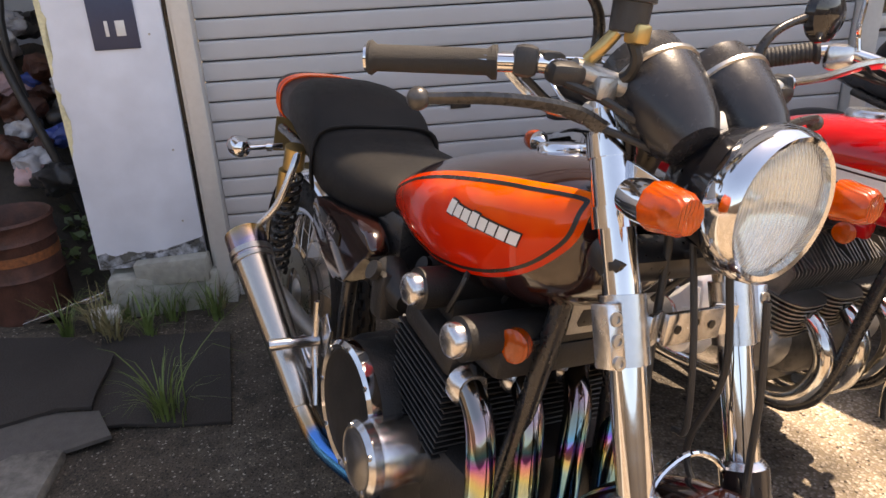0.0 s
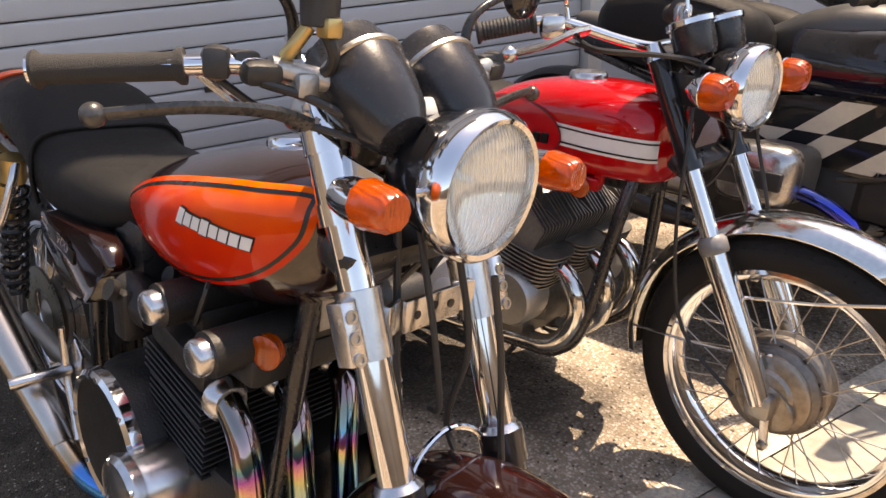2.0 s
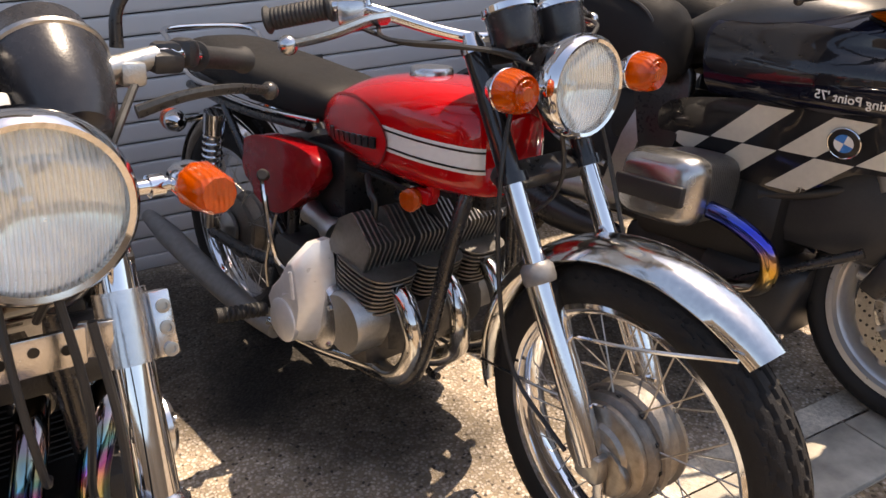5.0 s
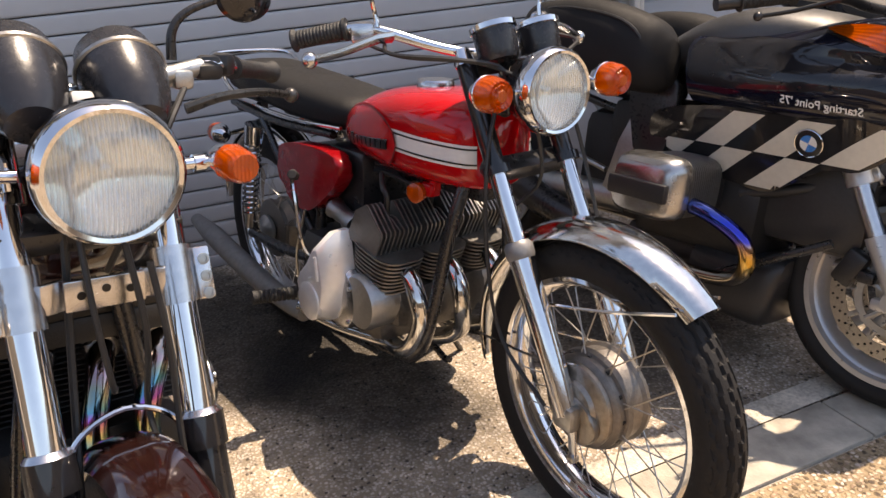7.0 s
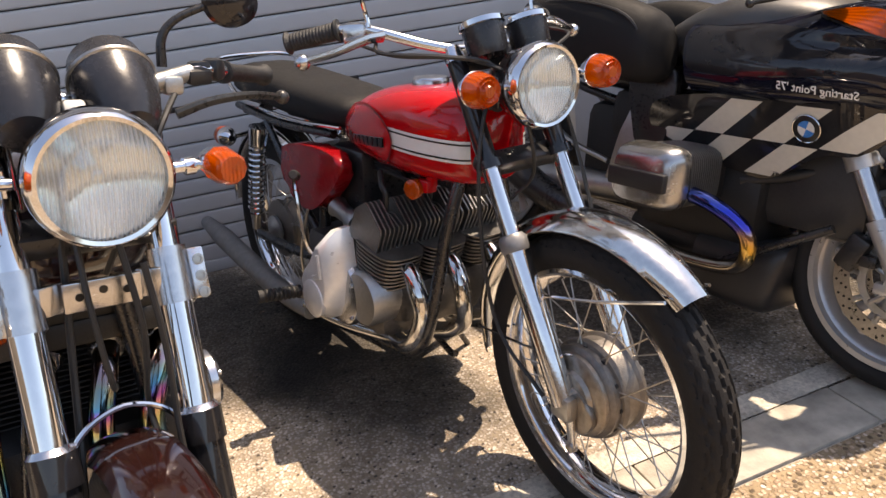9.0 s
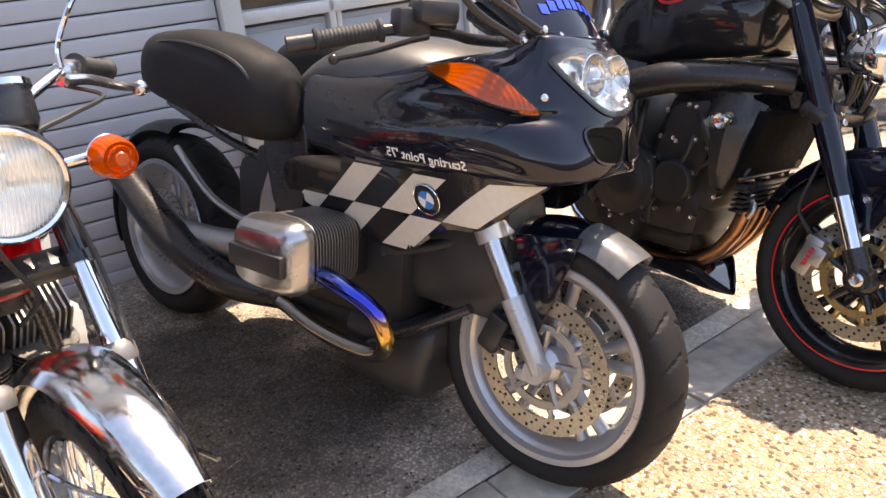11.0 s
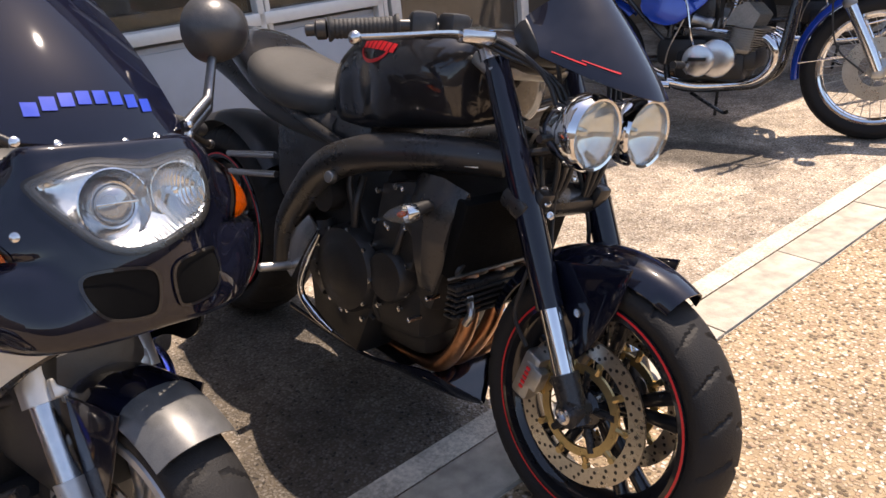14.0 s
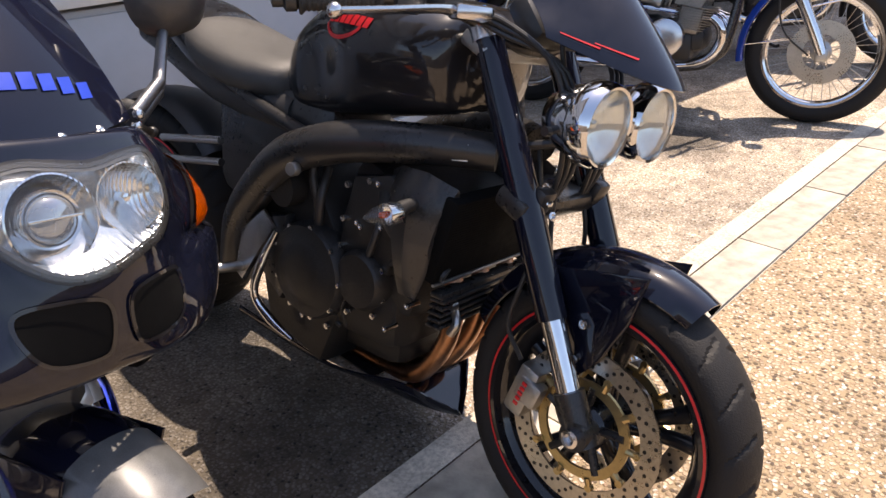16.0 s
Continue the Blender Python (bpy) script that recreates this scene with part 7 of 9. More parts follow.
# ---- dark blue and black boxer machine ----
def boxer(m, turn):
    th = thing("motorcycle", "black and midnight blue boxer motorcycle with chequered side panels", "motorcycle", m, "parked motorcycles")
    F = steer(turn, 27, -0.20, 0.70)
    R = 0.291
    wm = F @ Matrix.Translation((0, 0, R))
    cast_wheel(th, "front_wheel", wm, R, 0.122, 0.219, 5, ALU_PAINT, None, 0.158, ALU_CAST, True, "silver cast alloy wheel")
    part("front_mudguard", fender(wm, R + 0.000, 0.140, 80, 168, 22, rise=0.030, taper=0.0), NAVY_GLOSS, th, "glossy midnight blue front mudguard")
    part("mudguard_tip", fender(wm, R + 0.0005, 0.142, 57, 80, 12, rise=0.031, taper=0.0), CARBON, th, "grey carbon tip of the mudguard")
    for s in (-1, 1):
        part("mudguard_side", mv(prism([(-0.09, 0.28), (0.07, 0.30), (0.02, 0.16), (-0.015, 0.07), (-0.045, 0.06), (-0.055, 0.17)], 0.068 * s, 0.074 * s, 0.003), wm), NAVY_GLOSS, th)
        y = 0.088 * s
        leg = part("fork_leg", mv(tube([(0.010, y, 0.285), (-0.02, y, 0.345), (-0.072, y, 0.435)], [0.020, 0.024, 0.0265], 18, 3), F), ALU_PAINT, th, "silver lower fork leg")
        part("stanchion", mv(tube([(-0.068, y, 0.43), (-0.165, y, 0.605)], 0.0215, 18, smooth=False), F), ALU, leg, "polished fork tube")
        part("fork_clamp", mv(join(tube([(-0.135, y, 0.548), (-0.165, y, 0.605)], 0.031, 18, smooth=False), box(0.05, 0.035, 0.035, (-0.125, y - 0.02 * s, 0.572), 0.006, (0, -28, 0))), F), ALU_PAINT, leg)
        part("fork_upper", mv(tube([(-0.165, y, 0.605), (-0.27, y, 0.80)], 0.020, 14, smooth=False), F), BLACK_SATIN, leg)
        for dz in (0, 0.022):
            part("bolt", mv(along(lathe([(0.008, 0), (0.008, 0.005), (0.004, 0.005), (0.004, 0.001), (0.001, 0.001)], 12, "x"), (-0.100 - dz * 0.5, y - 0.022 * s, 0.572 + dz - 0.011), (1, 0, 0.5)), F), STEEL, leg)
        part("caliper", mv(join(box(0.055, 0.040, 0.095, (-0.112, 0.082 * s, 0.060 + R - 0.298), 0.012, (0, 24, 0)), box(0.04, 0.03, 0.03, (-0.07, 0.085 * s, 0.04), 0.006)), wm), BLACK_SATIN, th, "black brake caliper")
        part("axle_clamp", mv(join(tube([(0.004, y - 0.016 * s, 0.29), (0.004, y + 0.018 * s, 0.29)], 0.026, 18, smooth=False), box(0.05, 0.03, 0.03, (-0.02, y, 0.275), 0.006)), F), ALU_PAINT, leg)
    part("fork_bridge", mv(join(box(0.05, 0.15, 0.035, (-0.15, 0, 0.585), 0.010, (0, 28, 0)), tube([(-0.15, -0.05, 0.56), (-0.30, -0.09, 0.50), (-0.42, -0.12, 0.47)], 0.016, 10), tube([(-0.15, 0.05, 0.56), (-0.30, 0.09, 0.50), (-0.42, 0.12, 0.47)], 0.016, 10)), F), BLACK_PLASTIC, th, "dark front suspension arm")
    # upper fairing: level curves from the lip up to the dash, each from the nose to the rear
    LV = [[(0.085, 0, 0.715), (0.080, 0.06, 0.712), (0.055, 0.120, 0.705), (0.010, 0.160, 0.700), (-0.09, 0.185, 0.697), (-0.22, 0.215, 0.697), (-0.36, 0.228, 0.698), (-0.56, 0.205, 0.700)],
          [(0.097, 0, 0.722), (0.094, 0.07, 0.720), (0.066, 0.145, 0.716), (0.012, 0.182, 0.712), (-0.09, 0.208, 0.709), (-0.22, 0.238, 0.714), (-0.36, 0.250, 0.718), (-0.57, 0.225, 0.728)],
          [(0.100, 0, 0.752), (0.092, 0.07, 0.752), (0.070, 0.140, 0.752), (0.022, 0.188, 0.752), (-0.08, 0.228, 0.752), (-0.22, 0.254, 0.757), (-0.36, 0.258, 0.762), (-0.58, 0.230, 0.772)],
          [(0.098, 0, 0.790), (0.086, 0.07, 0.790), (0.062, 0.116, 0.795), (0.022, 0.170, 0.802), (-0.07, 0.222, 0.800), (-0.20, 0.250, 0.796), (-0.36, 0.254, 0.798), (-0.585, 0.228, 0.804)],
          [(0.094, 0, 0.828), (0.078, 0.07, 0.828), (0.048, 0.118, 0.828), (0.006, 0.155, 0.827), (-0.06, 0.186, 0.826), (-0.17, 0.214, 0.828), (-0.34, 0.238, 0.834), (-0.59, 0.218, 0.838)],
          [(0.078, 0, 0.868), (0.064, 0.07, 0.866), (0.038, 0.118, 0.860), (0.000, 0.162, 0.842), (-0.055, 0.198, 0.848), (-0.15, 0.214, 0.864), (-0.30, 0.224, 0.866), (-0.58, 0.200, 0.864)],
          [(0.040, 0, 0.915), (0.032, 0.07, 0.915), (0.014, 0.118, 0.910), (-0.020, 0.155, 0.892), (-0.10, 0.180, 0.914), (-0.20, 0.180, 0.908), (-0.32, 0.186, 0.894), (-0.56, 0.150, 0.880)],
          [(0.008, 0, 0.952), (0.002, 0.07, 0.952), (-0.012, 0.120, 0.950), (-0.050, 0.140, 0.940), (-0.12, 0.146, 0.935), (-0.21, 0.146, 0.924), (-0.33, 0.146, 0.904), (-0.55, 0.11, 0.888)],
          [(-0.012, 0, 0.975), (-0.018, 0.07, 0.975), (-0.038, 0.118, 0.972), (-0.080, 0.122, 0.952), (-0.14, 0.116, 0.934), (-0.22, 0.110, 0.918), (-0.33, 0.10, 0.902), (-0.54, 0.06, 0.886)],
          [(-0.080, 0, 0.950), (-0.085, 0.05, 0.948), (-0.100, 0.08, 0.940), (-0.130, 0.085, 0.925), (-0.18, 0.080, 0.912), (-0.25, 0.07, 0.900), (-0.34, 0.06, 0.888), (-0.53, 0.04, 0.872)]]
    rows = [spline([(x, -y, z) for x, y, z in r[:0:-1]] + [(x, y * (1.30 if x < -0.04 else 1.14 if x < 0.03 else 1.0), z) for x, y, z in r], 6) for r in LV]
    cols = [spline([r[i] for r in rows], 5) for i in range(len(rows[0]))]
    nu, nv = len(cols[0]) - 1, len(cols) - 1
    fb = sheet(lambda u, v: cols[round(v * nv)][round(u * nu)], nu, nv, 0.004)
    lamp = smooth_outline([(-0.128, 0.930), (-0.095, 0.944), (-0.050, 0.953), (-0.012, 0.949), (0.030, 0.944), (0.080, 0.950), (0.116, 0.950), (0.127, 0.928), (0.122, 0.878), (0.095, 0.858), (0.045, 0.848), (0.002, 0.838), (-0.045, 0.834), (-0.080, 0.850), (-0.108, 0.882), (-0.127, 0.912)], 5)
    tree = tree_of(fb)
    # opening for the lamp: cut along the outline, then take out what lies inside
    edge = lamp[::2]
    inside = lambda y, z: sum((za > z) != (zb > z) and y < (yb - ya) * (z - za) / (zb - za) + ya for (ya, za), (yb, zb) in zip(edge, edge[1:] + edge[:1])) % 2
    near = lambda f: f.calc_center_median().x > -0.13 and -0.15 < f.calc_center_median().y < 0.15 and 0.81 < f.calc_center_median().z < 0.975
    for (ya, za), (yb, zb) in zip(edge, edge[1:] + edge[:1]):
        mid, reach = Vector((0, (ya + yb) / 2, (za + zb) / 2)), 0.024
        fs = [f for f in fb.faces if near(f) and (f.calc_center_median() - mid).yz.length < reach]
        geom = list({v for f in fs for v in f.verts}) + list({e for f in fs for e in f.edges}) + fs
        bmesh.ops.bisect_plane(fb, geom=geom, plane_co=(0, ya, za), plane_no=(0, zb - za, ya - yb))
    bmesh.ops.delete(fb, geom=[f for f in fb.faces if near(f) and inside(f.calc_center_median().y, f.calc_center_median().z)], context="FACES")
    fair = part("fairing", fb, NAVY_GLOSS, th, "glossy midnight blue fairing", 60)
    for s in (-1, 1):
        line = [tree.find_nearest(p)[0] for p in spline([(-0.060, 0.128 * s, 0.958), (-0.005, 0.132 * s, 0.900), (0.036, 0.124 * s, 0.822), (0.062, 0.122 * s, 0.770), (0.084, 0.098 * s, 0.725)], 6)]
        part("seam", tube(line, 0.0018, 6, 1), MATT_BLACK, fair, "dark seam between nose and flank")
    # black upper flank and line of lettering
    for s in (-1, 1):
        w = (0, -s, 0)
        part("flank", lay(flat(smooth_outline([(-0.045, 0.808), (-0.14, 0.772), (-0.30, 0.752), (-0.54, 0.750), (-0.575, 0.80), (-0.56, 0.862), (-0.42, 0.874), (-0.28, 0.868), (-0.15, 0.850), (-0.06, 0.832)], 6)), tree, w, -1.0, 0.0012, 0.012), BLACK_GLOSS, fair, "black gloss flank panel")
        tx = mv(lettering("Starting Point '75", 0.0262, s < 0, 0.0), Matrix.Translation((-0.202, 0, 0.7300)) @ pose(0, 0, 0, 0, 3.2, 0))
        part("lettering", lay(tx, tree, w, -1.0, 0.0026, 0.012), WHITE, fair, "white decorative lettering")
        ind = lay(flat(smooth_outline([(0.000, 0.834), (-0.028, 0.860), (-0.075, 0.893), (-0.135, 0.910), (-0.200, 0.908), (-0.245, 0.897), (-0.180, 0.876), (-0.110, 0.856), (-0.050, 0.842)], 6)), tree, w, -1.0, 0.008, 0.012)
        ip = part("front_indicator", ind, AMBER, fair, "long amber indicator let into the fairing")
        part("seam", lay(band(smooth_outline([(0.000, 0.834), (-0.028, 0.860), (-0.075, 0.893), (-0.135, 0.910), (-0.200, 0.908), (-0.245, 0.897), (-0.180, 0.876), (-0.110, 0.856), (-0.050, 0.842)], 6), -0.001, 0.004), tree, w, -1.0, 0.0026, 0.012), INK, ip)
        part("screw", along(lathe([(0.007, 0), (0.007, 0.004), (0.003, 0.006), (0.001, 0.006)], 14, "x"), (0.002, 0.153 * s, 0.862), (0.7, 0.7 * s, 0.2)), BOLT, fair)
    # twin headlamp: a silvered bowl let into the nose, two round units, a clear cover
    bowl = on_front(lamp, tree, -0.001, 0.007)
    rim_pts = [Vector((0, y, z)) for y, z in lamp]
    for v in bowl.verts:
        p = Vector((0, v.co.y, v.co.z))
        d = min((p - q).length for q in rim_pts)
        v.co.x -= 0.040 * (1 - math.exp(-d / 0.014))
    hl = part("headlamp", bowl, LAMP_CASE, th, "wide twin headlamp under a clear cover")
    part("rim", front_band(lamp, -0.0045, 0.0035, tree, 0.0040), INK, hl, "black rubber surround")
    part("cover_edge", front_band(lamp, -0.0080, -0.0045, tree, 0.0030), MIRROR_GREY, hl, "grey edge of the lamp cover")
    lens = part("lens", on_front(lamp, tree, 0.0050), LENS_PLAIN, hl)
    lens.visible_shadow = False
    def nose(y, z, back):
        return tree.ray_cast(Vector((1, y, z)), Vector((-1, 0, 0)))[0] - Vector((back, 0, 0))
    c = nose(-0.036, 0.894, 0.020)
    aim = Vector((1, -0.10, 0.18))
    cup = part("reflector", along(mouth(lathe([(0.052, 0.010), (0.050, 0.011), (0.047, 0.002), (0.040, -0.012), (0.033, -0.019), (0.002, -0.019)], 40, "x")), c, aim), LAMP_PATTERN, hl, "round fluted reflector")
    part("lamp_ring", along(lathe([(0.0290, -0.010), (0.0335, -0.012), (0.0345, 0.004), (0.0325, 0.008), (0.0295, 0.006)], 40, "x", closed=True), c, aim), CHROME, cup, "chrome projector ring")
    part("bulb_lens", along(lathe([(0.0298, 0.000), (0.027, 0.008), (0.020, 0.014), (0.011, 0.017), (0.001, 0.018)], 32, "x"), c, aim), BULB, cup, "domed projector lens")
    part("lamp_bar", along(box(0.002, 0.060, 0.003, (0.0185, 0, 0.002), 0.0008), c, aim), LAMP_CASE, cup)
    c2 = nose(0.070, 0.900, 0.016)
    cup = part("reflector", along(mouth(lathe([(0.044, 0.010), (0.042, 0.010), (0.038, 0.000), (0.029, -0.012), (0.016, -0.019), (0.002, -0.020)], 40, "x")), c2, aim), LAMP_PATTERN, hl, "round fluted reflector")
    part("bulb", along(lathe([(0.007, -0.018), (0.007, -0.004), (0.005, 0.000), (0.001, 0.001)], 16, "x"), c2, aim), CHROME, cup)
    for s in (-1, 1):
        vent = smooth_outline([(0.014 * s, 0.798), (0.016 * s, 0.758), (0.030 * s, 0.744), (0.078 * s, 0.748), (0.100 * s, 0.768), (0.106 * s, 0.798), (0.090 * s, 0.812), (0.035 * s, 0.812)], 5)
        # The dark inside of the intake is put in as a matt black sheet.
        v = part("air_intake", on_front(vent, tree, 0.0016), MATT_BLACK, fair, "black front air intake")
        part("intake_rim", front_band(vent, -0.001, 0.0035, tree, 0.004), BLACK_GLOSS, v)
    # lower chequered panels
    def low(x, z):
        k = 0.148 + (z - 0.50) * 0.36
        return k * (1.0 if x < -0.16 else max(0.55, 1 - (x + 0.16) ** 2 * 16))
    for s in (-1, 1):
        pts = [(0.012, 0.712), (-0.035, 0.650), (-0.11, 0.588), (-0.20, 0.572), (-0.33, 0.493), (-0.43, 0.498), (-0.52, 0.508), (-0.62, 0.545), (-0.70, 0.590), (-0.66, 0.665), (-0.45, 0.700), (-0.20, 0.718)]
        bm = flat(smooth_outline(pts, 4))
        for ax in (Vector((1, 0, 0)), Vector((0, 0, 1))):
            for i in range(60):
                c = -0.74 + i * 0.0125 if ax.x else 0.46 + i * 0.0125
                bmesh.ops.bisect_plane(bm, geom=bm.verts[:] + bm.edges[:] + bm.faces[:], plane_co=ax * c, plane_no=ax)
        for v in bm.verts:
            v.co.y = s * low(v.co.x, v.co.z)
        r = bmesh.ops.extrude_face_region(bm, geom=bm.faces[:])
        for v in [e for e in r["geom"] if isinstance(e, bmesh.types.BMVert)]:
            v.co.y -= 0.006 * s
        bmesh.ops.recalc_face_normals(bm, faces=bm.faces)
        tr2 = tree_of(bm)
        lp = part("lower_panel", bm, BLACK_GLOSS, fair, "black lower side panel with cream chequers")
        # slanting squares, cut off along the panel's lower rear edge
        col = lambda i, z: -0.548 + 0.0868 * i + 1.22 * (z - 0.592)
        rim = lambda x: 0.502 + 0.40 * (-0.50 - x)
        for i, z0, z1 in ((0, 0.593, 0.690), (2, 0.593, 0.690), (4, 0.593, 0.692), (-1, 0.500, 0.591), (1, 0.500, 0.591), (3, 0.500, 0.591)):
            q = [(col(i, z1), z1), (col(i + 1, z1), z1), (col(i + 1, z0), z0), (col(i, z0), z0)]
            cut = []
            for k in range(4):
                (xa, za), (xb, zb) = q[k], q[(k + 1) % 4]
                ga, gb = za - rim(xa), zb - rim(xb)
                if ga >= 0:
                    cut.append((xa, za))
                if ga * gb < 0:
                    t = ga / (ga - gb)
                    cut.append((xa + (xb - xa) * t, za + (zb - za) * t))
            part("chequer", lay(flat(cut), tr2, (0, -s, 0), -1.0, 0.0012, 0.0125), CREAM, lp)
        bx, bz = -0.228, 0.638
        ctr = Vector((bx, s * (low(bx, bz) + 0.0015), bz))
        nrm = Vector((0, s, -0.34)).normalized()
        bd = part("roundel", along(lathe([(0.035, 0), (0.035, 0.003), (0.033, 0.0045), (0.001, 0.0045)], 40, "x"), ctr, nrm), INK, lp, "round enamel badge in blue, white and black")
        part("roundel_ring", along(lathe([(0.0345, 0.004), (0.036, 0.0045), (0.0345, 0.0058), (0.033, 0.005)], 40, "x", closed=True), ctr, nrm), CHROME, bd)
        for qd in range(4):
            fan = bmesh.new()
            cvt = fan.verts.new((0.0052, 0, 0))
            arc = [fan.verts.new((0.0052, 0.021 * math.cos(a), 0.021 * math.sin(a))) for a in np.linspace(qd * math.pi / 2, (qd + 1) * math.pi / 2, 8).tolist()]
            for a, b in zip(arc, arc[1:]):
                fan.faces.new((cvt, a, b))
            part("quarter", along(fan, ctr, nrm), BADGE_BLUE if qd % 2 else WHITE, bd)
    # screen
    def scr(u, v):
        a = (v - 0.5) * 2
        hw = 0.140 - 0.018 * u
        return (-0.008 - 0.13 * u - 0.15 * u * u - (0.040 + 0.05 * u) * a * a, hw * a, 0.973 + 0.27 * u + 0.010 * a * a)
    sb = sheet(scr, 18, 20, 0.003)
    trs = tree_of(sb)
    sc = part("windscreen", sb, SMOKE, th, "dark tinted windscreen")
    sc.visible_shadow = False
    for k in range(8):
        mk = mv(bars(1, 0.0185, 0.018, 0, 0.12, 1.0), Matrix.Translation((0.024 * (k - 3.5), 0, 1.036 - 0.0012 * (k - 3.5) ** 2)))
        part("screen_mark", lay(mv(mk, pose(0, -0.008, 0, 0, 0, 90)), trs, (-1, 0, 0), -1.0, 0.002, 0.012, ((0, 1, 0), (0, 0, 1))), BLUE_LINE, sc, "blue maker's mark")
    for y in (-0.087, 0.020, 0.086):
        part("screw", along(lathe([(0.0055, 0), (0.0055, 0.002), (0.003, 0.003), (0.001, 0.002)], 14, "x"), trs.find_nearest((0.02, y, 0.988))[0], (0.8, 0, 0.55)), BOLT, sc)
    # mirrors
    for s in (-1, 1):
        foot, knee, top, head = ((-0.034, 0.130 * s, 0.980), (-0.085, 0.200 * s, 1.028), (-0.135, 0.270 * s, 1.078), (-0.150, 0.300 * s, 1.112)) if s < 0 else ((-0.048, 0.146, 0.986), (-0.072, 0.210, 1.026), (-0.100, 0.244, 1.096), (-0.118, 0.262, 1.142))
        back = Vector((-0.030, 0.020 * s, -0.020))
        for k in range(2):
            off = back * k
            strut = part("mirror_arm", tube([Vector(foot) + off, Vector(knee) + off, Vector(top) + off * 0.35], [0.0130, 0.0120, 0.0100] if s > 0 else [0.0085, 0.0075, 0.0070], 12, 6, 0.75, s < 0), ARM_GREY if s > 0 else BLACK_SATIN, th, "cast strut of the mirror arm")
            part("pivot", along(lathe([(0.007, -0.004), (0.007, 0.004), (0.004, 0.006), (0.001, 0.006)], 14, "x"), Vector(foot) + off + Vector((0.010, 0, 0.003)), (0.9, 0.2 * s, 0.3)), BOLT, strut)
        place = Matrix.Translation(head) @ pose(0, 0, 0, 0, 0, 6 * s) @ Matrix.Diagonal((0.95, 0.92, 0.84, 1) if s < 0 else (1.1, 1.2, 1.1, 1))
        hs = part("mirror", mv(lathe([(0.002, 0.052), (0.024, 0.047), (0.044, 0.030), (0.052, 0.006), (0.053, -0.010), (0.048, -0.014)], 32, "x"), place), MIRROR_GREY, th, "worn grey plastic mirror housing")
        part("mirror_glass", mv(lathe([(0.047, -0.013), (0.047, -0.0145), (0.001, -0.0145)], 32, "x"), place), LAMP_MIRROR, hs)
    # bars
    hb = part("handlebar", tube([(-0.46, -0.385, 0.935), (-0.375, -0.25, 0.965), (-0.33, -0.14, 0.965), (-0.31, -0.08, 0.955), (-0.31, 0.08, 0.955), (-0.33, 0.14, 0.965), (-0.375, 0.25, 0.965), (-0.46, 0.385, 0.935)], 0.012, 12), BLACK_SATIN, th)
    for s in (-1, 1):
        grip(hb, (-0.458, 0.380 * s, 0.936), (-0.388, 0.270 * s, 0.962), 0.0175)
        part("bar_weight", tube([(-0.458, 0.380 * s, 0.936), (-0.485, 0.425 * s, 0.926)], 0.016, 14, smooth=False), BLACK_PLASTIC, hb)
        part("switch_block", join(box(0.06, 0.07, 0.055, (-0.355, 0.225 * s, 0.980), 0.012, (0, 0, 25 * s)), box(0.075, 0.085, 0.045, (-0.315, 0.205 * s, 1.000), 0.012, (0, 0, 25 * s))) if s < 0 else box(0.05, 0.06, 0.040, (-0.368, 0.235 * s, 0.966), 0.012, (0, 0, 25 * s)), BLACK_PLASTIC, hb, "black switch and brake fluid box")
        lever(hb, [(-0.30, 0.235 * s, 0.955), (-0.315, 0.27 * s, 0.945), (-0.355, 0.33 * s, 0.922), (-0.40, 0.385 * s, 0.905)], 0.007, BLACK_SATIN)
        part("reservoir", box(0.030, 0.04, 0.024, (-0.315, 0.165 * s, 0.982), 0.006), BLACK_PLASTIC, hb)
    hb.matrix_basis = Matrix.Translation((0.085, 0, 0.006))
    # tank, seat, bags
    part("tank_cover", loft([oval(-0.20, 0, 0.855, 0.12, 0.055, 32, 2.6), oval(-0.29, 0, 0.872, 0.185, 0.075, 32, 2.8), oval(-0.44, 0, 0.874, 0.210, 0.084, 32, 2.8), oval(-0.58, 0, 0.852, 0.195, 0.080, 32, 2.8), oval(-0.70, 0, 0.820, 0.150, 0.062, 32, 2.6), oval(-0.80, 0, 0.788, 0.10, 0.042, 32, 2.4)], 5), TANK_SATIN, th, "black satin tank cover")
    part("seat", loft([oval(-0.76, 0, 0.770, 0.10, 0.035, 24, 2.6), oval(-0.86, 0, 0.770, 0.14, 0.045, 24, 2.8), oval(-1.05, 0, 0.785, 0.15, 0.050, 24, 3), oval(-1.25, 0, 0.815, 0.13, 0.05, 24, 2.8), oval(-1.42, 0, 0.84, 0.09, 0.035, 24, 2.4)], 4), TANK_SATIN, th, "black vinyl seat")
    part("tail", loft([oval(-0.80, 0, 0.70, 0.12, 0.045, 24, 2.6), oval(-1.05, 0, 0.725, 0.13, 0.05, 24, 2.6), oval(-1.30, 0, 0.765, 0.11, 0.045, 24, 2.6), oval(-1.48, 0, 0.80, 0.06, 0.03, 24, 2.2)], 4), BLACK_GLOSS, th)
    for s, w2 in ((-1, 1.0), (1, 0.9)):
        bg = loft([oval(-0.655, 0.200 * s, 0.790, 0.03, 0.060, 28, 2.4), oval(-0.70, 0.215 * s, 0.802, 0.080 * w2, 0.100, 28, 2.6), oval(-0.84, 0.225 * s, 0.832, 0.100 * w2, 0.115, 28, 2.8), oval(-1.00, 0.225 * s, 0.852, 0.100 * w2, 0.102, 28, 2.8), oval(-1.15, 0.22 * s, 0.855, 0.080 * w2, 0.080, 28, 2.6), oval(-1.22, 0.215 * s, 0.850, 0.03, 0.045, 28, 2.2)], 5)
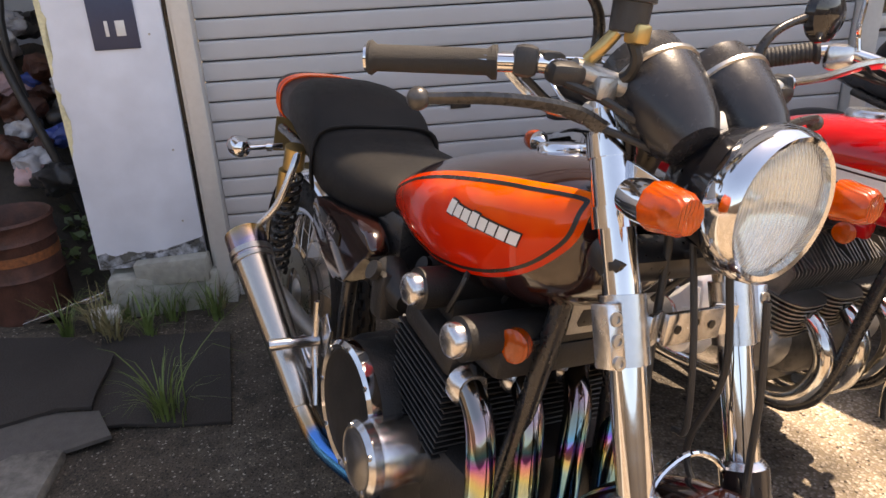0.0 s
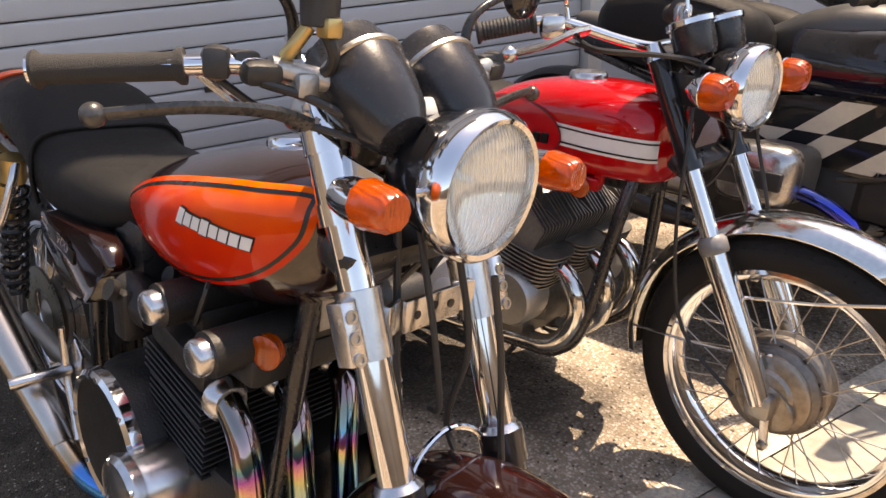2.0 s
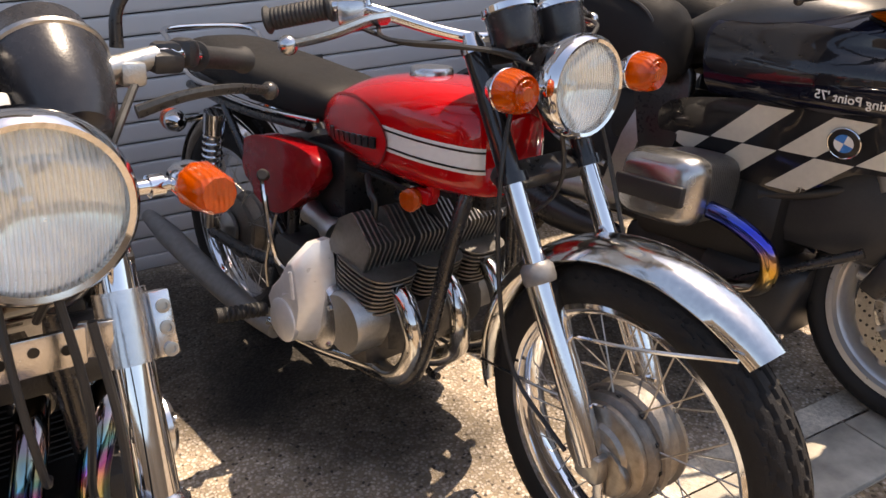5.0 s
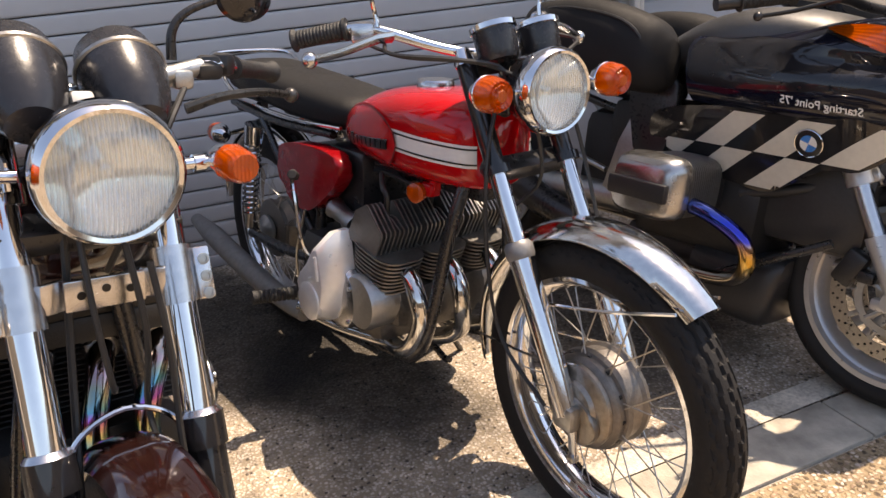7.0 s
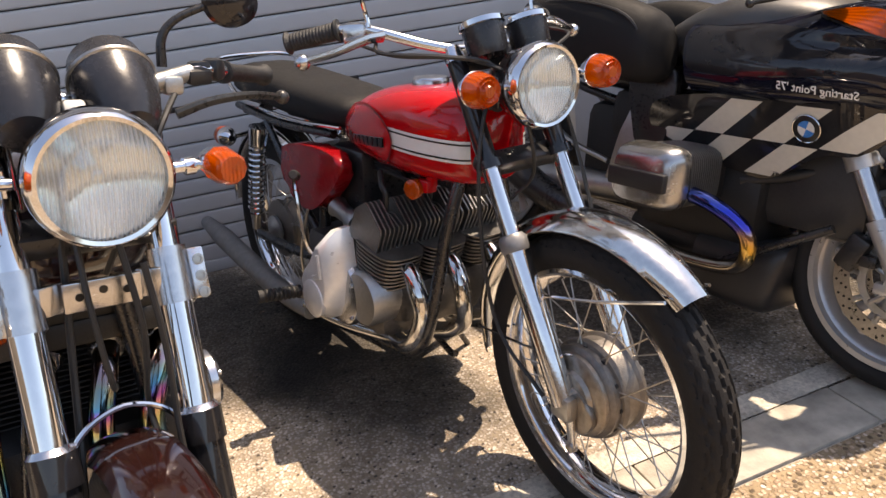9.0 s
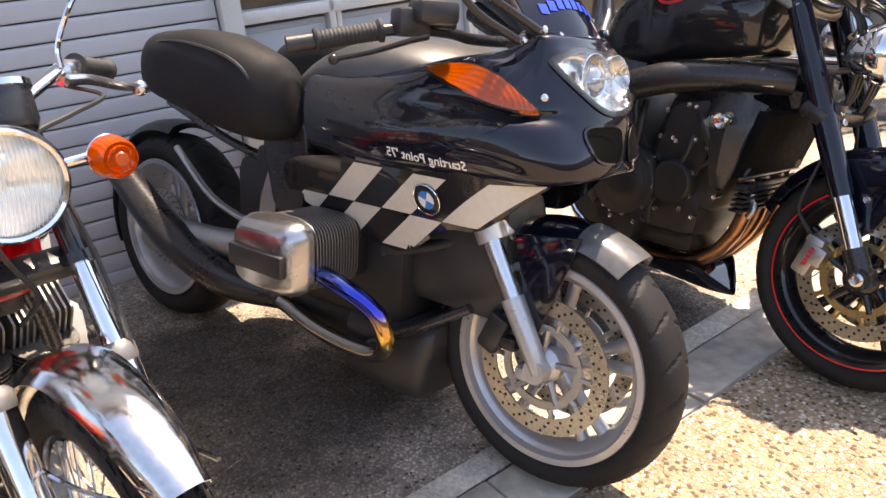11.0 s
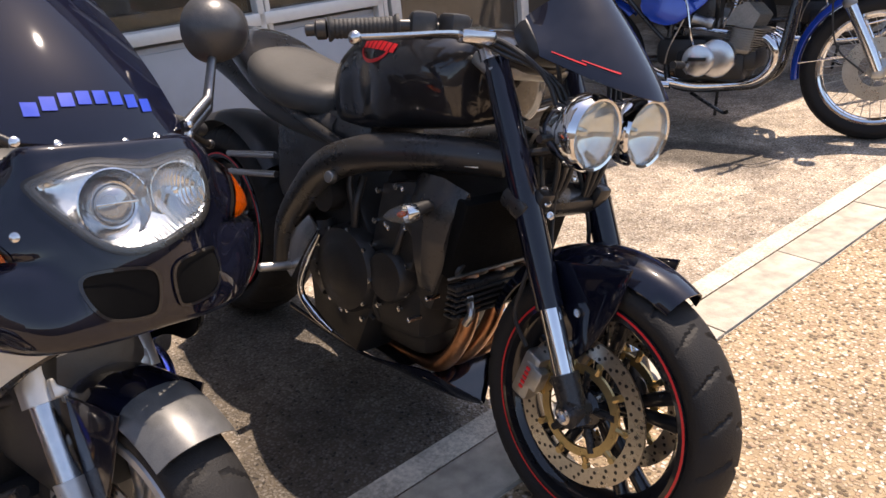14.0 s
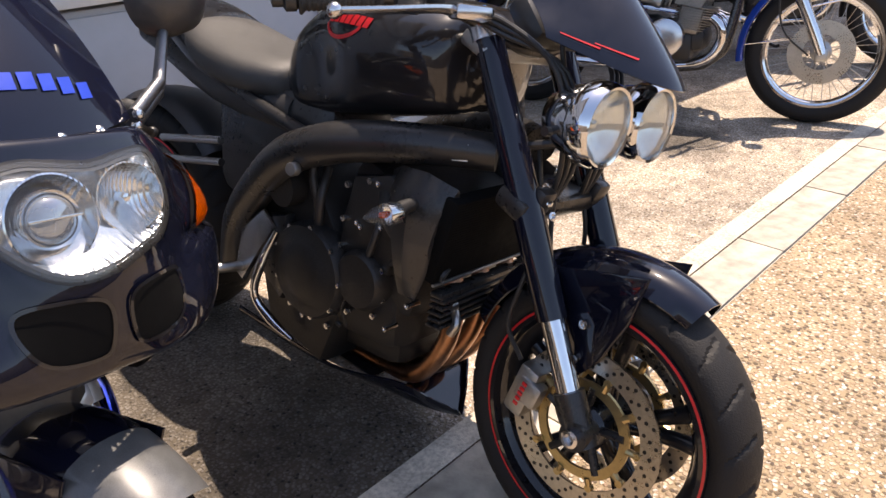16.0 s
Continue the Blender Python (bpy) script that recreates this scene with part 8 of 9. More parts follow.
        for v in bg.verts:
            v.co += 0.008 * Vector((noise.noise(v.co * 7), noise.noise(v.co * 7 + Vector((9, 0, 0))), noise.noise(v.co * 7 + Vector((0, 9, 0)))))
        bag = part("pannier", bg, VINYL, th, "soft black leatherette pannier bag")
        part("piping", tube([(-0.675, 0.270 * s, 0.80), (-0.74, 0.300 * s, 0.885), (-0.90, 0.312 * s, 0.920), (-1.05, 0.306 * s, 0.918), (-1.19, 0.265 * s, 0.88)], 0.005, 6), CABLE, bag)
        part("side_cover", prism(smooth_outline([(-0.635, 0.735), (-0.72, 0.75), (-0.80, 0.72), (-0.775, 0.60), (-0.735, 0.50), (-0.665, 0.505), (-0.640, 0.60)], 4), 0.150 * s, 0.178 * s, 0.008, 3), BLACK_SATIN, th, "black side cover below the seat")
    # engine with cylinders out to the sides
    eng = part("engine", box(0.42, 0.26, 0.30, (-0.56, 0, 0.42), 0.05), ENGINE_BLACK, th, "black engine block")
    part("sump", box(0.40, 0.22, 0.12, (-0.60, 0, 0.25), 0.04), ENGINE_BLACK, eng)
    for s in (-1, 1):
        cy = part("cylinder", box(0.172, 0.20, 0.146, (-0.550, 0.215 * s, 0.472), 0.02), ENGINE_BLACK, th, "finned aluminium cylinder")
        rd = lambda x, y, z, a, b, p: [(x + a * math.copysign(abs(math.cos(t)) ** p, math.cos(t)), y * s, z + b * math.copysign(abs(math.sin(t)) ** p, math.sin(t))) for t in np.linspace(0, 2 * math.pi, 32, endpoint=False).tolist()]
        for i in range(15):
            yy = 0.175 + 0.0088 * i
            part("fin", loft([rd(-0.550, yy, 0.473, 0.099, 0.083, 0.5), rd(-0.550, yy + 0.0042, 0.473, 0.099, 0.083, 0.5)], 1), FIN_GREY, cy)
        hc = part("cylinder_head_cover", loft([rd(-0.556, 0.308, 0.473, 0.103, 0.087, 0.45), rd(-0.560, 0.330, 0.472, 0.104, 0.088, 0.42), rd(-0.566, 0.358, 0.470, 0.097, 0.080, 0.42), rd(-0.572, 0.374, 0.468, 0.082, 0.066, 0.5)], 4), COVER_GREY, cy, "polished aluminium rocker cover")
        part("cover_band", join(box(0.186, 0.024, 0.052, (-0.570, 0.3740 * s, 0.464), 0.006), box(0.024, 0.080, 0.048, (-0.662, 0.336 * s, 0.465), 0.008)), BLACK_PLASTIC, hc, "black protective band")
        for x, z in ((-0.496, 0.520), (-0.498, 0.424), (-0.640, 0.520), (-0.640, 0.424)):
            part("bolt", along(lathe([(0.010, -0.01), (0.010, 0.004), (0.006, 0.005), (0.006, 0.001), (0.001, 0.001)], 14, "x"), (x, 0.356 * s, z), (0, s, 0)), STEEL, hc)
        pts = [(-0.475, 0.285 * s, 0.440), (-0.395, 0.280 * s, 0.424), (-0.318, 0.252 * s, 0.375), (-0.300, 0.235 * s, 0.315), (-0.335, 0.21 * s, 0.262), (-0.43, 0.19 * s, 0.235), (-0.60, 0.16 * s, 0.225), (-0.80, 0.12 * s, 0.24)]
        part("exhaust_pipe", tube(pts, 0.0215, 18, 6), BLUED, th, "blued chrome exhaust header")
        part("engine_guard", tube([(-0.43, 0.165 * s, 0.235), (-0.364, 0.15 * s, 0.275), (-0.259, 0.15 * s, 0.335), (-0.15, 0.13 * s, 0.40)], 0.012, 10), FRAME_BLACK, th)
        part("footrest_plate", prism([(-0.72, 0.66), (-0.77, 0.67), (-0.82, 0.55), (-0.86, 0.40), (-0.82, 0.38), (-0.78, 0.48)], 0.155 * s, 0.168 * s, 0.004), ALU_CAST, th, "grey cast footrest carrier")
        part("warning_label", box(0.045, 0.003, 0.028, (-0.752, 0.170 * s, 0.635), 0.001, (0, 60, 0)), WHITE, th, "white label with a red patch")
        part("label_patch", box(0.020, 0.002, 0.020, (-0.746, 0.1725 * s, 0.645), 0.001, (0, 60, 0)), RED_LINE, th)
    part("belly_pan", loft([oval(-0.262, 0, 0.285, 0.110, 0.030, 28, 4), oval(-0.290, 0, 0.220, 0.138, 0.098, 28, 4), oval(-0.37, 0, 0.208, 0.148, 0.100, 28, 4), oval(-0.52, 0, 0.212, 0.145, 0.098, 28, 4)], 4), BLACK_PLASTIC, th, "black plastic belly spoiler")
    part("gearbox", join(box(0.34, 0.22, 0.34, (-0.86, 0, 0.46), 0.05), box(0.30, 0.30, 0.16, (-0.74, 0, 0.60), 0.04)), ENGINE_BLACK, th, "black gearbox and airbox")
    part("inner_panel", box(0.50, 0.18, 0.30, (-0.34, 0, 0.50), 0.05), BLACK_PLASTIC, th)
    part("radiator_panel", box(0.06, 0.24, 0.16, (-0.36, 0, 0.60), 0.01), BLACK_PLASTIC, th)
    # rear end
    rm = Matrix.Translation((-1.478, 0, 0.312))
    cast_wheel(th, "rear_wheel", rm, 0.312, 0.17, 0.219, 5, ALU_PAINT, None, 0.13, ALU_CAST, True, "silver cast alloy wheel")
    part("rear_arm", tube([(-0.82, -0.08, 0.36), (-1.1, -0.125, 0.35), (-1.40, -0.135, 0.32)], [0.05, 0.045, 0.06], 16), ALU_CAST, th)
    for s in (-1, 1):
        part("rear_subframe", tube([(-0.76, 0.12 * s, 0.62), (-1.0, 0.13 * s, 0.66), (-1.35, 0.10 * s, 0.74)], 0.013, 10), FRAME_BLACK, th)
        part("pannier_stay", tube([(-0.86, 0.16 * s, 0.45), (-1.05, 0.165 * s, 0.50), (-1.22, 0.165 * s, 0.62)], 0.010, 8), ALU_CAST, th)
    part("silencer", tube([(-0.80, -0.10, 0.24), (-1.0, -0.17, 0.27), (-1.25, -0.19, 0.36), (-1.60, -0.18, 0.55)], [0.03, 0.05, 0.055, 0.045], 20), BLACK_SATIN, th)
    part("rear_mudguard", fender(rm, 0.335, 0.16, 80, 200, 16), BLACK_PLASTIC, th)
    part("side_stand", tube([(-0.62, 0.13, 0.22), (-0.66, 0.24, 0.10), (-0.68, 0.33, -0.045)], 0.011, 8), FRAME_BLACK, th)
    return th


boxer(bike_pose(2.017, 1.418, -57.5, 12), 0)


SEAT_GREY = material("worn seat vinyl", (0.048, 0.046, 0.043), 0.55, 0, 0.2, 30, 0.25, 700)


# ---- black naked triple with twin round lamps ----
def naked(m, turn):
    th = thing("motorcycle", "black naked motorcycle with twin round chrome headlamps and gold brake discs", "motorcycle", m, "parked motorcycles")
    F = Matrix.Translation((0, -0.004, 0.75)) @ pose(0, 0, 0, -4.5) @ Matrix.Translation((0, 0, -0.75)) @ steer(turn, 24, -0.20, 0.70)
    R = 0.275
    wm = F @ Matrix.Translation((0, 0, 0.266))
    fx = lambda z: 0.022 - 0.485 * (z - 0.27)
    cast_wheel(th, "front_wheel", wm, R, 0.120, 0.207, 5, BLACK_GLOSS, RED_LINE, 0.146, GOLD, True, "black cast wheel with thin red rim line")
    part("front_mudguard", fender(wm, R + 0.006, 0.126, 60, 158, 26, rise=0.030, taper=0.25), NAVY_GLOSS, th, "glossy black front mudguard")
    for s in (-1, 1):
        y = 0.104 * s
        part("mudguard_side", mv(prism([(-0.10, 0.27), (0.075, 0.300), (0.055, 0.215), (0.015, 0.135), (-0.030, 0.085), (-0.055, 0.13), (-0.075, 0.20)], 0.068 * s, 0.076 * s, 0.004), wm), NAVY_GLOSS, th)
        for z in (0.19, 0.125):
            part("guard_screw", mv(along(lathe([(0.008, 0), (0.008, 0.004), (0.003, 0.005), (0.001, 0.004)], 12, "x"), (-0.03 + (z - 0.12) * 0.1, 0.077 * s, z), (0, s, 0)), wm), BOLT, th)
        leg = part("fork_upper", mv(tube([(fx(0.455), y, 0.455), (fx(0.60), y, 0.60), (fx(0.885), y, 0.885)], [0.0265, 0.028, 0.0265], 22, 3), F), NAVY_GLOSS, th, "thick black upper fork tube")
        part("stanchion", mv(tube([(fx(0.335), y, 0.335), (fx(0.46), y, 0.46)], 0.0205, 18, smooth=False), F), CHROME, leg, "bright fork stanchion")
        part("fork_bottom", mv(join(tube([(0.030, y, 0.262), (fx(0.30) + 0.002, y, 0.30), (fx(0.345), y, 0.345)], [0.026, 0.026, 0.027], 18, 3), tube([(0.020, y - 0.020 * s, 0.283), (0.020, y + 0.024 * s, 0.283)], 0.026, 18, smooth=False)), F), BLACK_SATIN, leg, "black fork bottom casting")
        part("axle_cap", mv(along(lathe([(0.016, 0), (0.016, 0.010), (0.010, 0.012), (0.009, 0.004), (0.001, 0.004)], 16, "x"), (0.020, y + 0.024 * s, 0.283), (0, s, 0)), F), ALU, leg)
        part("fork_cap", mv(tube([(fx(0.885), y, 0.885), (fx(0.91), y, 0.91)], [0.030, 0.030], 22, smooth=False), F), ALU, leg, "polished fork cap")
        part("adjuster", mv(tube([(fx(0.91), y, 0.91), (fx(0.937), y, 0.937)], [0.013, 0.010], 14, smooth=False), F), BADGE_BLUE, leg, "blue anodised adjuster")
        cal = part("caliper", mv(join(box(0.045, 0.044, 0.105, (-0.118, 0.072 * s, 0.030), 0.010, (0, 18, 0)), box(0.050, 0.03, 0.05, (-0.10, 0.085 * s, 0.035), 0.008, (0, 18, 0))), wm), ALU_CAST, th, "silver brake caliper with red mark")
        for i in range(5):
            part("caliper_mark", mv(box(0.010, 0.002, 0.007, (-0.112 + 0.0035 * (i - 2), 0.1008 * s, 0.030 + (i - 2) * 0.0105), 0.0005, (0, 18, 0)), wm), RED_LINE, cal)
        part("brake_hose", mv(tube([(-0.13, 0.085 * s, 0.085), (-0.165, 0.09 * s, 0.14), (-0.15, 0.09 * s, 0.22), (-0.14, 0.07 * s, 0.32), (-0.18, 0.05 * s, 0.45)], 0.0045, 8), wm), CABLE, th)
    part("lower_clamp", mv(join(box(0.07, 0.27, 0.042, (fx(0.635) - 0.012, 0, 0.632), 0.014, (0, 25, 0)), box(0.030, 0.040, 0.050, (fx(0.635) + 0.018, -0.085, 0.640), 0.010, (0, 25, 0)), box(0.030, 0.040, 0.050, (fx(0.635) + 0.018, 0.085, 0.640), 0.010, (0, 25, 0))), F), BLACK_SATIN, th, "black lower fork yoke")
    for z in (0.618, 0.640, 0.662):
        part("yoke_bolt", mv(along(lathe([(0.008, 0), (0.008, 0.004), (0.0045, 0.005), (0.0045, 0.001), (0.001, 0.001)], 12, "x"), (fx(z) + 0.034, -0.085, z), (1, -0.25, 0.4)), F), BOLT, th)
    part("top_clamp", mv(box(0.07, 0.26, 0.030, (fx(0.875) - 0.015, 0, 0.877), 0.010, (0, 25, 0)), F), ALU_CAST, th)
    # lamps and fly screen
    for s in (-1, 1):
        headlamp(th, F @ Matrix.Translation((-0.048, 0.076 * s + 0.012, 0.776)) @ pose(0, 0, 0, 0, 4, 0), 0.066, 0.11, CHROME, LENS_CLEAR)
    part("lamp_bracket", mv(join(tube([(-0.12, -0.13, 0.76), (-0.12, 0.13, 0.76)], 0.008, 8, smooth=False), tube([(-0.20, -0.09, 0.72), (-0.12, -0.06, 0.74)], 0.008, 8, smooth=False), tube([(-0.20, 0.09, 0.72), (-0.12, 0.06, 0.74)], 0.008, 8, smooth=False)), F), BLACK_SATIN, th)
    def cowl(u, v):
        a = (v - 0.5) * 2
        x = 0.000 - 0.17 * u - (0.175 - 0.10 * u) * abs(a) ** 1.9
        y = (0.128 - 0.028 * u) * math.copysign(abs(a) ** 0.95, a)
        z = 0.852 + 0.195 * u ** 0.9 + (0.030 - 0.10 * u) * abs(a) ** 2 + 0.028 * (1 - u) * abs(a) ** 2
        return (x, y, z)
    cb = mv(sheet(cowl, 16, 24, 0.003), F @ Matrix.Translation((0.032, 0, -0.010)))
    trc = tree_of(cb)
    co = part("fly_screen", cb, NAVY_GLOSS, th, "small glossy black fly screen above the lamps")
    for k in range(2):
        q = [(-0.025 - 0.05 * k, 0.884 + 0.011 * k), (-0.085 - 0.05 * k, 0.903 + 0.011 * k), (-0.085 - 0.05 * k, 0.9045 + 0.011 * k), (-0.025 - 0.05 * k, 0.8865 + 0.011 * k)]
        part("decal", lay(flat(q), trc, (0, 1, 0), -1.0, 0.0022, 0.012), RED_LINE, co, "red streak decal")
    H = F @ Matrix.Translation((0.066, 0, -0.030))
    # bars
    hb = part("handlebar", mv(tube([(-0.515, -0.375, 0.945), (-0.43, -0.25, 0.965), (-0.37, -0.15, 0.955), (-0.33, -0.08, 0.915), (-0.325, 0, 0.905), (-0.33, 0.08, 0.915), (-0.37, 0.15, 0.955), (-0.43, 0.25, 0.965), (-0.515, 0.375, 0.945)], 0.012, 12), H), BLACK_SATIN, th)
    for s in (-1, 1):
        p, q = H @ Vector((-0.512, 0.370 * s, 0.946)), H @ Vector((-0.440, 0.262 * s, 0.963))
        gr = grip(hb, p, q, 0.0172)
        part("bar_end", along(lathe([(0.012, 0), (0.018, 0.004), (0.018, 0.020), (0.011, 0.024), (0.011, 0.040), (0.004, 0.042)], 16, "x"), p, p - q), BLACK_PLASTIC, gr)
        part("switch_block", mv(join(box(0.05, 0.05, 0.05, (-0.415, 0.228 * s, 0.968), 0.012, (0, 0, 30 * s)), box(0.045, 0.045, 0.035, (-0.37, 0.19 * s, 0.975), 0.008)), H), BLACK_PLASTIC, hb)
        lever(hb, [H @ Vector(v) for v in ((-0.345, 0.185 * s, 0.955), (-0.350, 0.225 * s, 0.955), (-0.375, 0.30 * s, 0.945), (-0.415, 0.375 * s, 0.935))], 0.0085, ALU)
        part("master_cylinder", mv(box(0.04, 0.07, 0.026, (-0.335, 0.165 * s, 0.955), 0.008, (0, 0, 20 * s)), H), ALU, hb)
        for k in range(3):
            part("cable", mv(tube([(-0.37, (0.18 - 0.02 * k) * s, 0.955), (-0.30, 0.13 * s, 0.95 - 0.01 * k), (-0.20, (0.10 - 0.015 * k) * s, 0.88), (-0.185, (0.07 - 0.02 * k) * s, 0.74), (-0.22, 0.05 * s, 0.64)], 0.0048, 8), H), CABLE, hb)
    part("brake_line", mv(tube([(-0.16, -0.06, 0.90), (-0.13, -0.05, 0.75), (-0.135, -0.05, 0.62), (-0.12, -0.055, 0.52)], 0.0045, 8), F), CABLE, th)
    part("instrument_panel", mv(box(0.05, 0.17, 0.09, (-0.225, 0, 0.925), 0.018, (0, -40, 0)), F), BLACK_PLASTIC, th)
    # tank
    ST = [[(-0.315, 0, 0.890), (-0.318, 0.055, 0.882), (-0.322, 0.085, 0.845), (-0.325, 0.085, 0.800), (-0.33, 0.06, 0.775), (-0.33, 0, 0.77)],
          [(-0.355, 0, 0.912), (-0.355, 0.085, 0.905), (-0.355, 0.140, 0.868), (-0.355, 0.150, 0.810), (-0.355, 0.11, 0.765), (-0.355, 0, 0.76)],
          [(-0.45, 0, 0.925), (-0.45, 0.095, 0.918), (-0.45, 0.158, 0.880), (-0.45, 0.172, 0.815), (-0.45, 0.13, 0.755), (-0.45, 0, 0.75)],
          [(-0.56, 0, 0.928), (-0.56, 0.095, 0.920), (-0.56, 0.150, 0.885), (-0.56, 0.165, 0.815), (-0.56, 0.125, 0.745), (-0.56, 0, 0.74)],
          [(-0.67, 0, 0.910), (-0.67, 0.085, 0.902), (-0.67, 0.128, 0.870), (-0.67, 0.125, 0.800), (-0.67, 0.10, 0.735), (-0.67, 0, 0.73)],
          [(-0.78, 0, 0.852), (-0.78, 0.065, 0.848), (-0.78, 0.10, 0.825), (-0.78, 0.105, 0.780), (-0.78, 0.085, 0.73), (-0.78, 0, 0.725)],
          [(-0.84, 0, 0.800), (-0.84, 0.04, 0.798), (-0.84, 0.07, 0.785), (-0.84, 0.075, 0.76), (-0.84, 0.06, 0.735), (-0.84, 0, 0.73)]]
    tb = mv(shell(ST, 6, 7), Matrix.Translation((0, 0, 0.03)))
    for v in tb.verts:     # the flanks reach down to the frame spars
        v.co.z -= max(0.0, 0.865 - v.co.z) * 0.48
    trt = tree_of(tb)
    tank = part("fuel_tank", tb, BLACK_GLOSS, th, "glossy black fuel tank")
    for s in (-1, 1):
        arc = [(-0.595 + 0.020 + 0.062 * math.cos(a), 0.818 + 0.032 * math.sin(a)) for a in np.linspace(math.pi * 0.95, math.pi * 1.9, 14).tolist()]
        inn = [(-0.595 + 0.020 + 0.056 * math.cos(a), 0.820 + 0.026 * math.sin(a)) for a in np.linspace(math.pi * 1.9, math.pi * 0.95, 14).tolist()]
        part("emblem_swash", lay(flat(arc + inn), trt, (0, -s, -0.5), -1.0, 0.002, 0.008), RED_LINE, tank, "red swash of the maker's mark")
        part("emblem", lay(mv(bars(7, 0.0155, 0.022, 0.0035, 0.25 * -s), Matrix.Translation((-0.560, 0, 0.826)) @ pose(0, 0, 0, 0, 8, 0)), trt, (0, -s, -0.5), -1.0, 0.0022, 0.008), RED_LINE, tank, "red maker's mark")
    part("filler_cap", mv(lathe([(0.040, -0.003), (0.040, 0.008), (0.030, 0.011), (0.002, 0.011)], 28, "z"), Matrix.Translation((-0.50, 0, 0.957))), BLACK_SATIN, tank)
    # seat and tail
    seat = part("seat", mv(loft([oval(-0.825, 0, 0.770, 0.055, 0.030, 28, 2.4), oval(-0.86, 0, 0.775, 0.11, 0.048, 28, 2.6), oval(-0.96, 0, 0.785, 0.150, 0.055, 28, 2.6), oval(-1.08, 0, 0.810, 0.150, 0.058, 28, 2.6), oval(-1.17, 0, 0.840, 0.13, 0.055, 28, 2.4), oval(-1.22, 0, 0.860, 0.08, 0.03, 28, 2.2)], 5), Matrix.Translation((0, 0, -0.025))), SEAT_GREY, th, "grey-black vinyl seat")
    part("tail", mv(loft([oval(-0.95, 0, 0.740, 0.12, 0.03, 28, 2.6), oval(-1.10, 0, 0.80, 0.14, 0.055, 28, 2.6), oval(-1.25, 0, 0.865, 0.125, 0.06, 28, 2.6), oval(-1.40, 0, 0.90, 0.085, 0.045, 28, 2.4), oval(-1.48, 0, 0.91, 0.03, 0.015, 28, 2)], 5), Matrix.Translation((0, 0, -0.025))), BLACK_GLOSS, th, "black gloss tail")
    # frame
    for s in (-1, 1):
        fr = part("frame_spar", tube([(-0.262, 0.070 * s, 0.700), (-0.36, 0.125 * s, 0.702), (-0.47, 0.172 * s, 0.694), (-0.563, 0.200 * s, 0.676), (-0.68, 0.206 * s, 0.630), (-0.79, 0.196 * s, 0.540), (-0.87, 0.185 * s, 0.450), (-0.915, 0.17 * s, 0.33)], [0.034, 0.037, 0.039, 0.041, 0.041, 0.040, 0.038, 0.036], 18), BLACK_SATIN, th, "black tubular frame spar")
        part("frame_plug", along(lathe([(0.014, 0), (0.014, 0.012), (0.012, 0.016), (0.001, 0.016)], 16, "x"), (-0.612, 0.238 * s, 0.622), (0.2, s, 0.1)), ALU_CAST, fr, "bright frame bolt")
        part("frame_label", box(0.028, 0.002, 0.030, (-0.300, 0.128 * s, 0.700), 0.0005, (0, 0, -28 * s)), WHITE, fr, "small pale label")
        part("subframe", tube([(-0.70, 0.13 * s, 0.66), (-0.95, 0.12 * s, 0.72), (-1.25, 0.09 * s, 0.82)], 0.014, 10), BLACK_SATIN, th)
        # radiator cowl and indicator
        du = [[(-0.455, 0.128 * s, 0.640), (-0.40, 0.165 * s, 0.662), (-0.33, 0.175 * s, 0.664), (-0.272, 0.158 * s, 0.642), (-0.276, 0.140 * s, 0.60), (-0.33, 0.135 * s, 0.58), (-0.42, 0.125 * s, 0.60)],
              [(-0.44, 0.150 * s, 0.60), (-0.40, 0.195 * s, 0.60), (-0.345, 0.204 * s, 0.60), (-0.296, 0.176 * s, 0.59), (-0.300, 0.160 * s, 0.56), (-0.34, 0.150 * s, 0.55), (-0.41, 0.145 * s, 0.57)],
              [(-0.400, 0.165 * s, 0.50), (-0.380, 0.202 * s, 0.50), (-0.350, 0.208 * s, 0.50), (-0.318, 0.186 * s, 0.50), (-0.318, 0.174 * s, 0.48), (-0.348, 0.165 * s, 0.475), (-0.39, 0.160 * s, 0.48)],
              [(-0.378, 0.178 * s, 0.428), (-0.372, 0.190 * s, 0.428), (-0.355, 0.193 * s, 0.428), (-0.338, 0.188 * s, 0.428), (-0.338, 0.182 * s, 0.420), (-0.352, 0.176 * s, 0.418), (-0.370, 0.176 * s, 0.420)]]
        part("radiator_cowl", loft(du, 5), BLACK_SATIN, th, "black satin radiator side cowl")
        ind = part("front_indicator", tube([(-0.345, 0.185 * s, 0.610), (-0.340, 0.238 * s, 0.604)], [0.012, 0.014], 12, smooth=False), BLACK_PLASTIC, th)
        part("lens", along(lathe([(0.006, -0.040), (0.017, -0.032), (0.0205, -0.016), (0.0190, 0.002), (0.0125, 0.022), (0.003, 0.036)], 20, "x"), (-0.340, 0.272 * s, 0.602), (-0.34, 0.93 * s, -0.08)), LENS_PLAIN, ind, "clear indicator lens")
        part("bulb", along(lathe([(0.002, -0.010), (0.006, -0.006), (0.006, 0.005), (0.002, 0.009)], 14, "x"), (-0.340, 0.272 * s, 0.602), (-0.34, 0.93 * s, -0.08)), AMBER, ind, "amber bulb")
        part("lamp_back", along(lathe([(0.003, -0.039), (0.0160, -0.031), (0.0198, -0.016), (0.0192, -0.008), (0.0165, -0.008), (0.004, -0.030)], 18, "x"), (-0.340, 0.272 * s, 0.602), (-0.34, 0.93 * s, -0.08)), CHROME, ind)
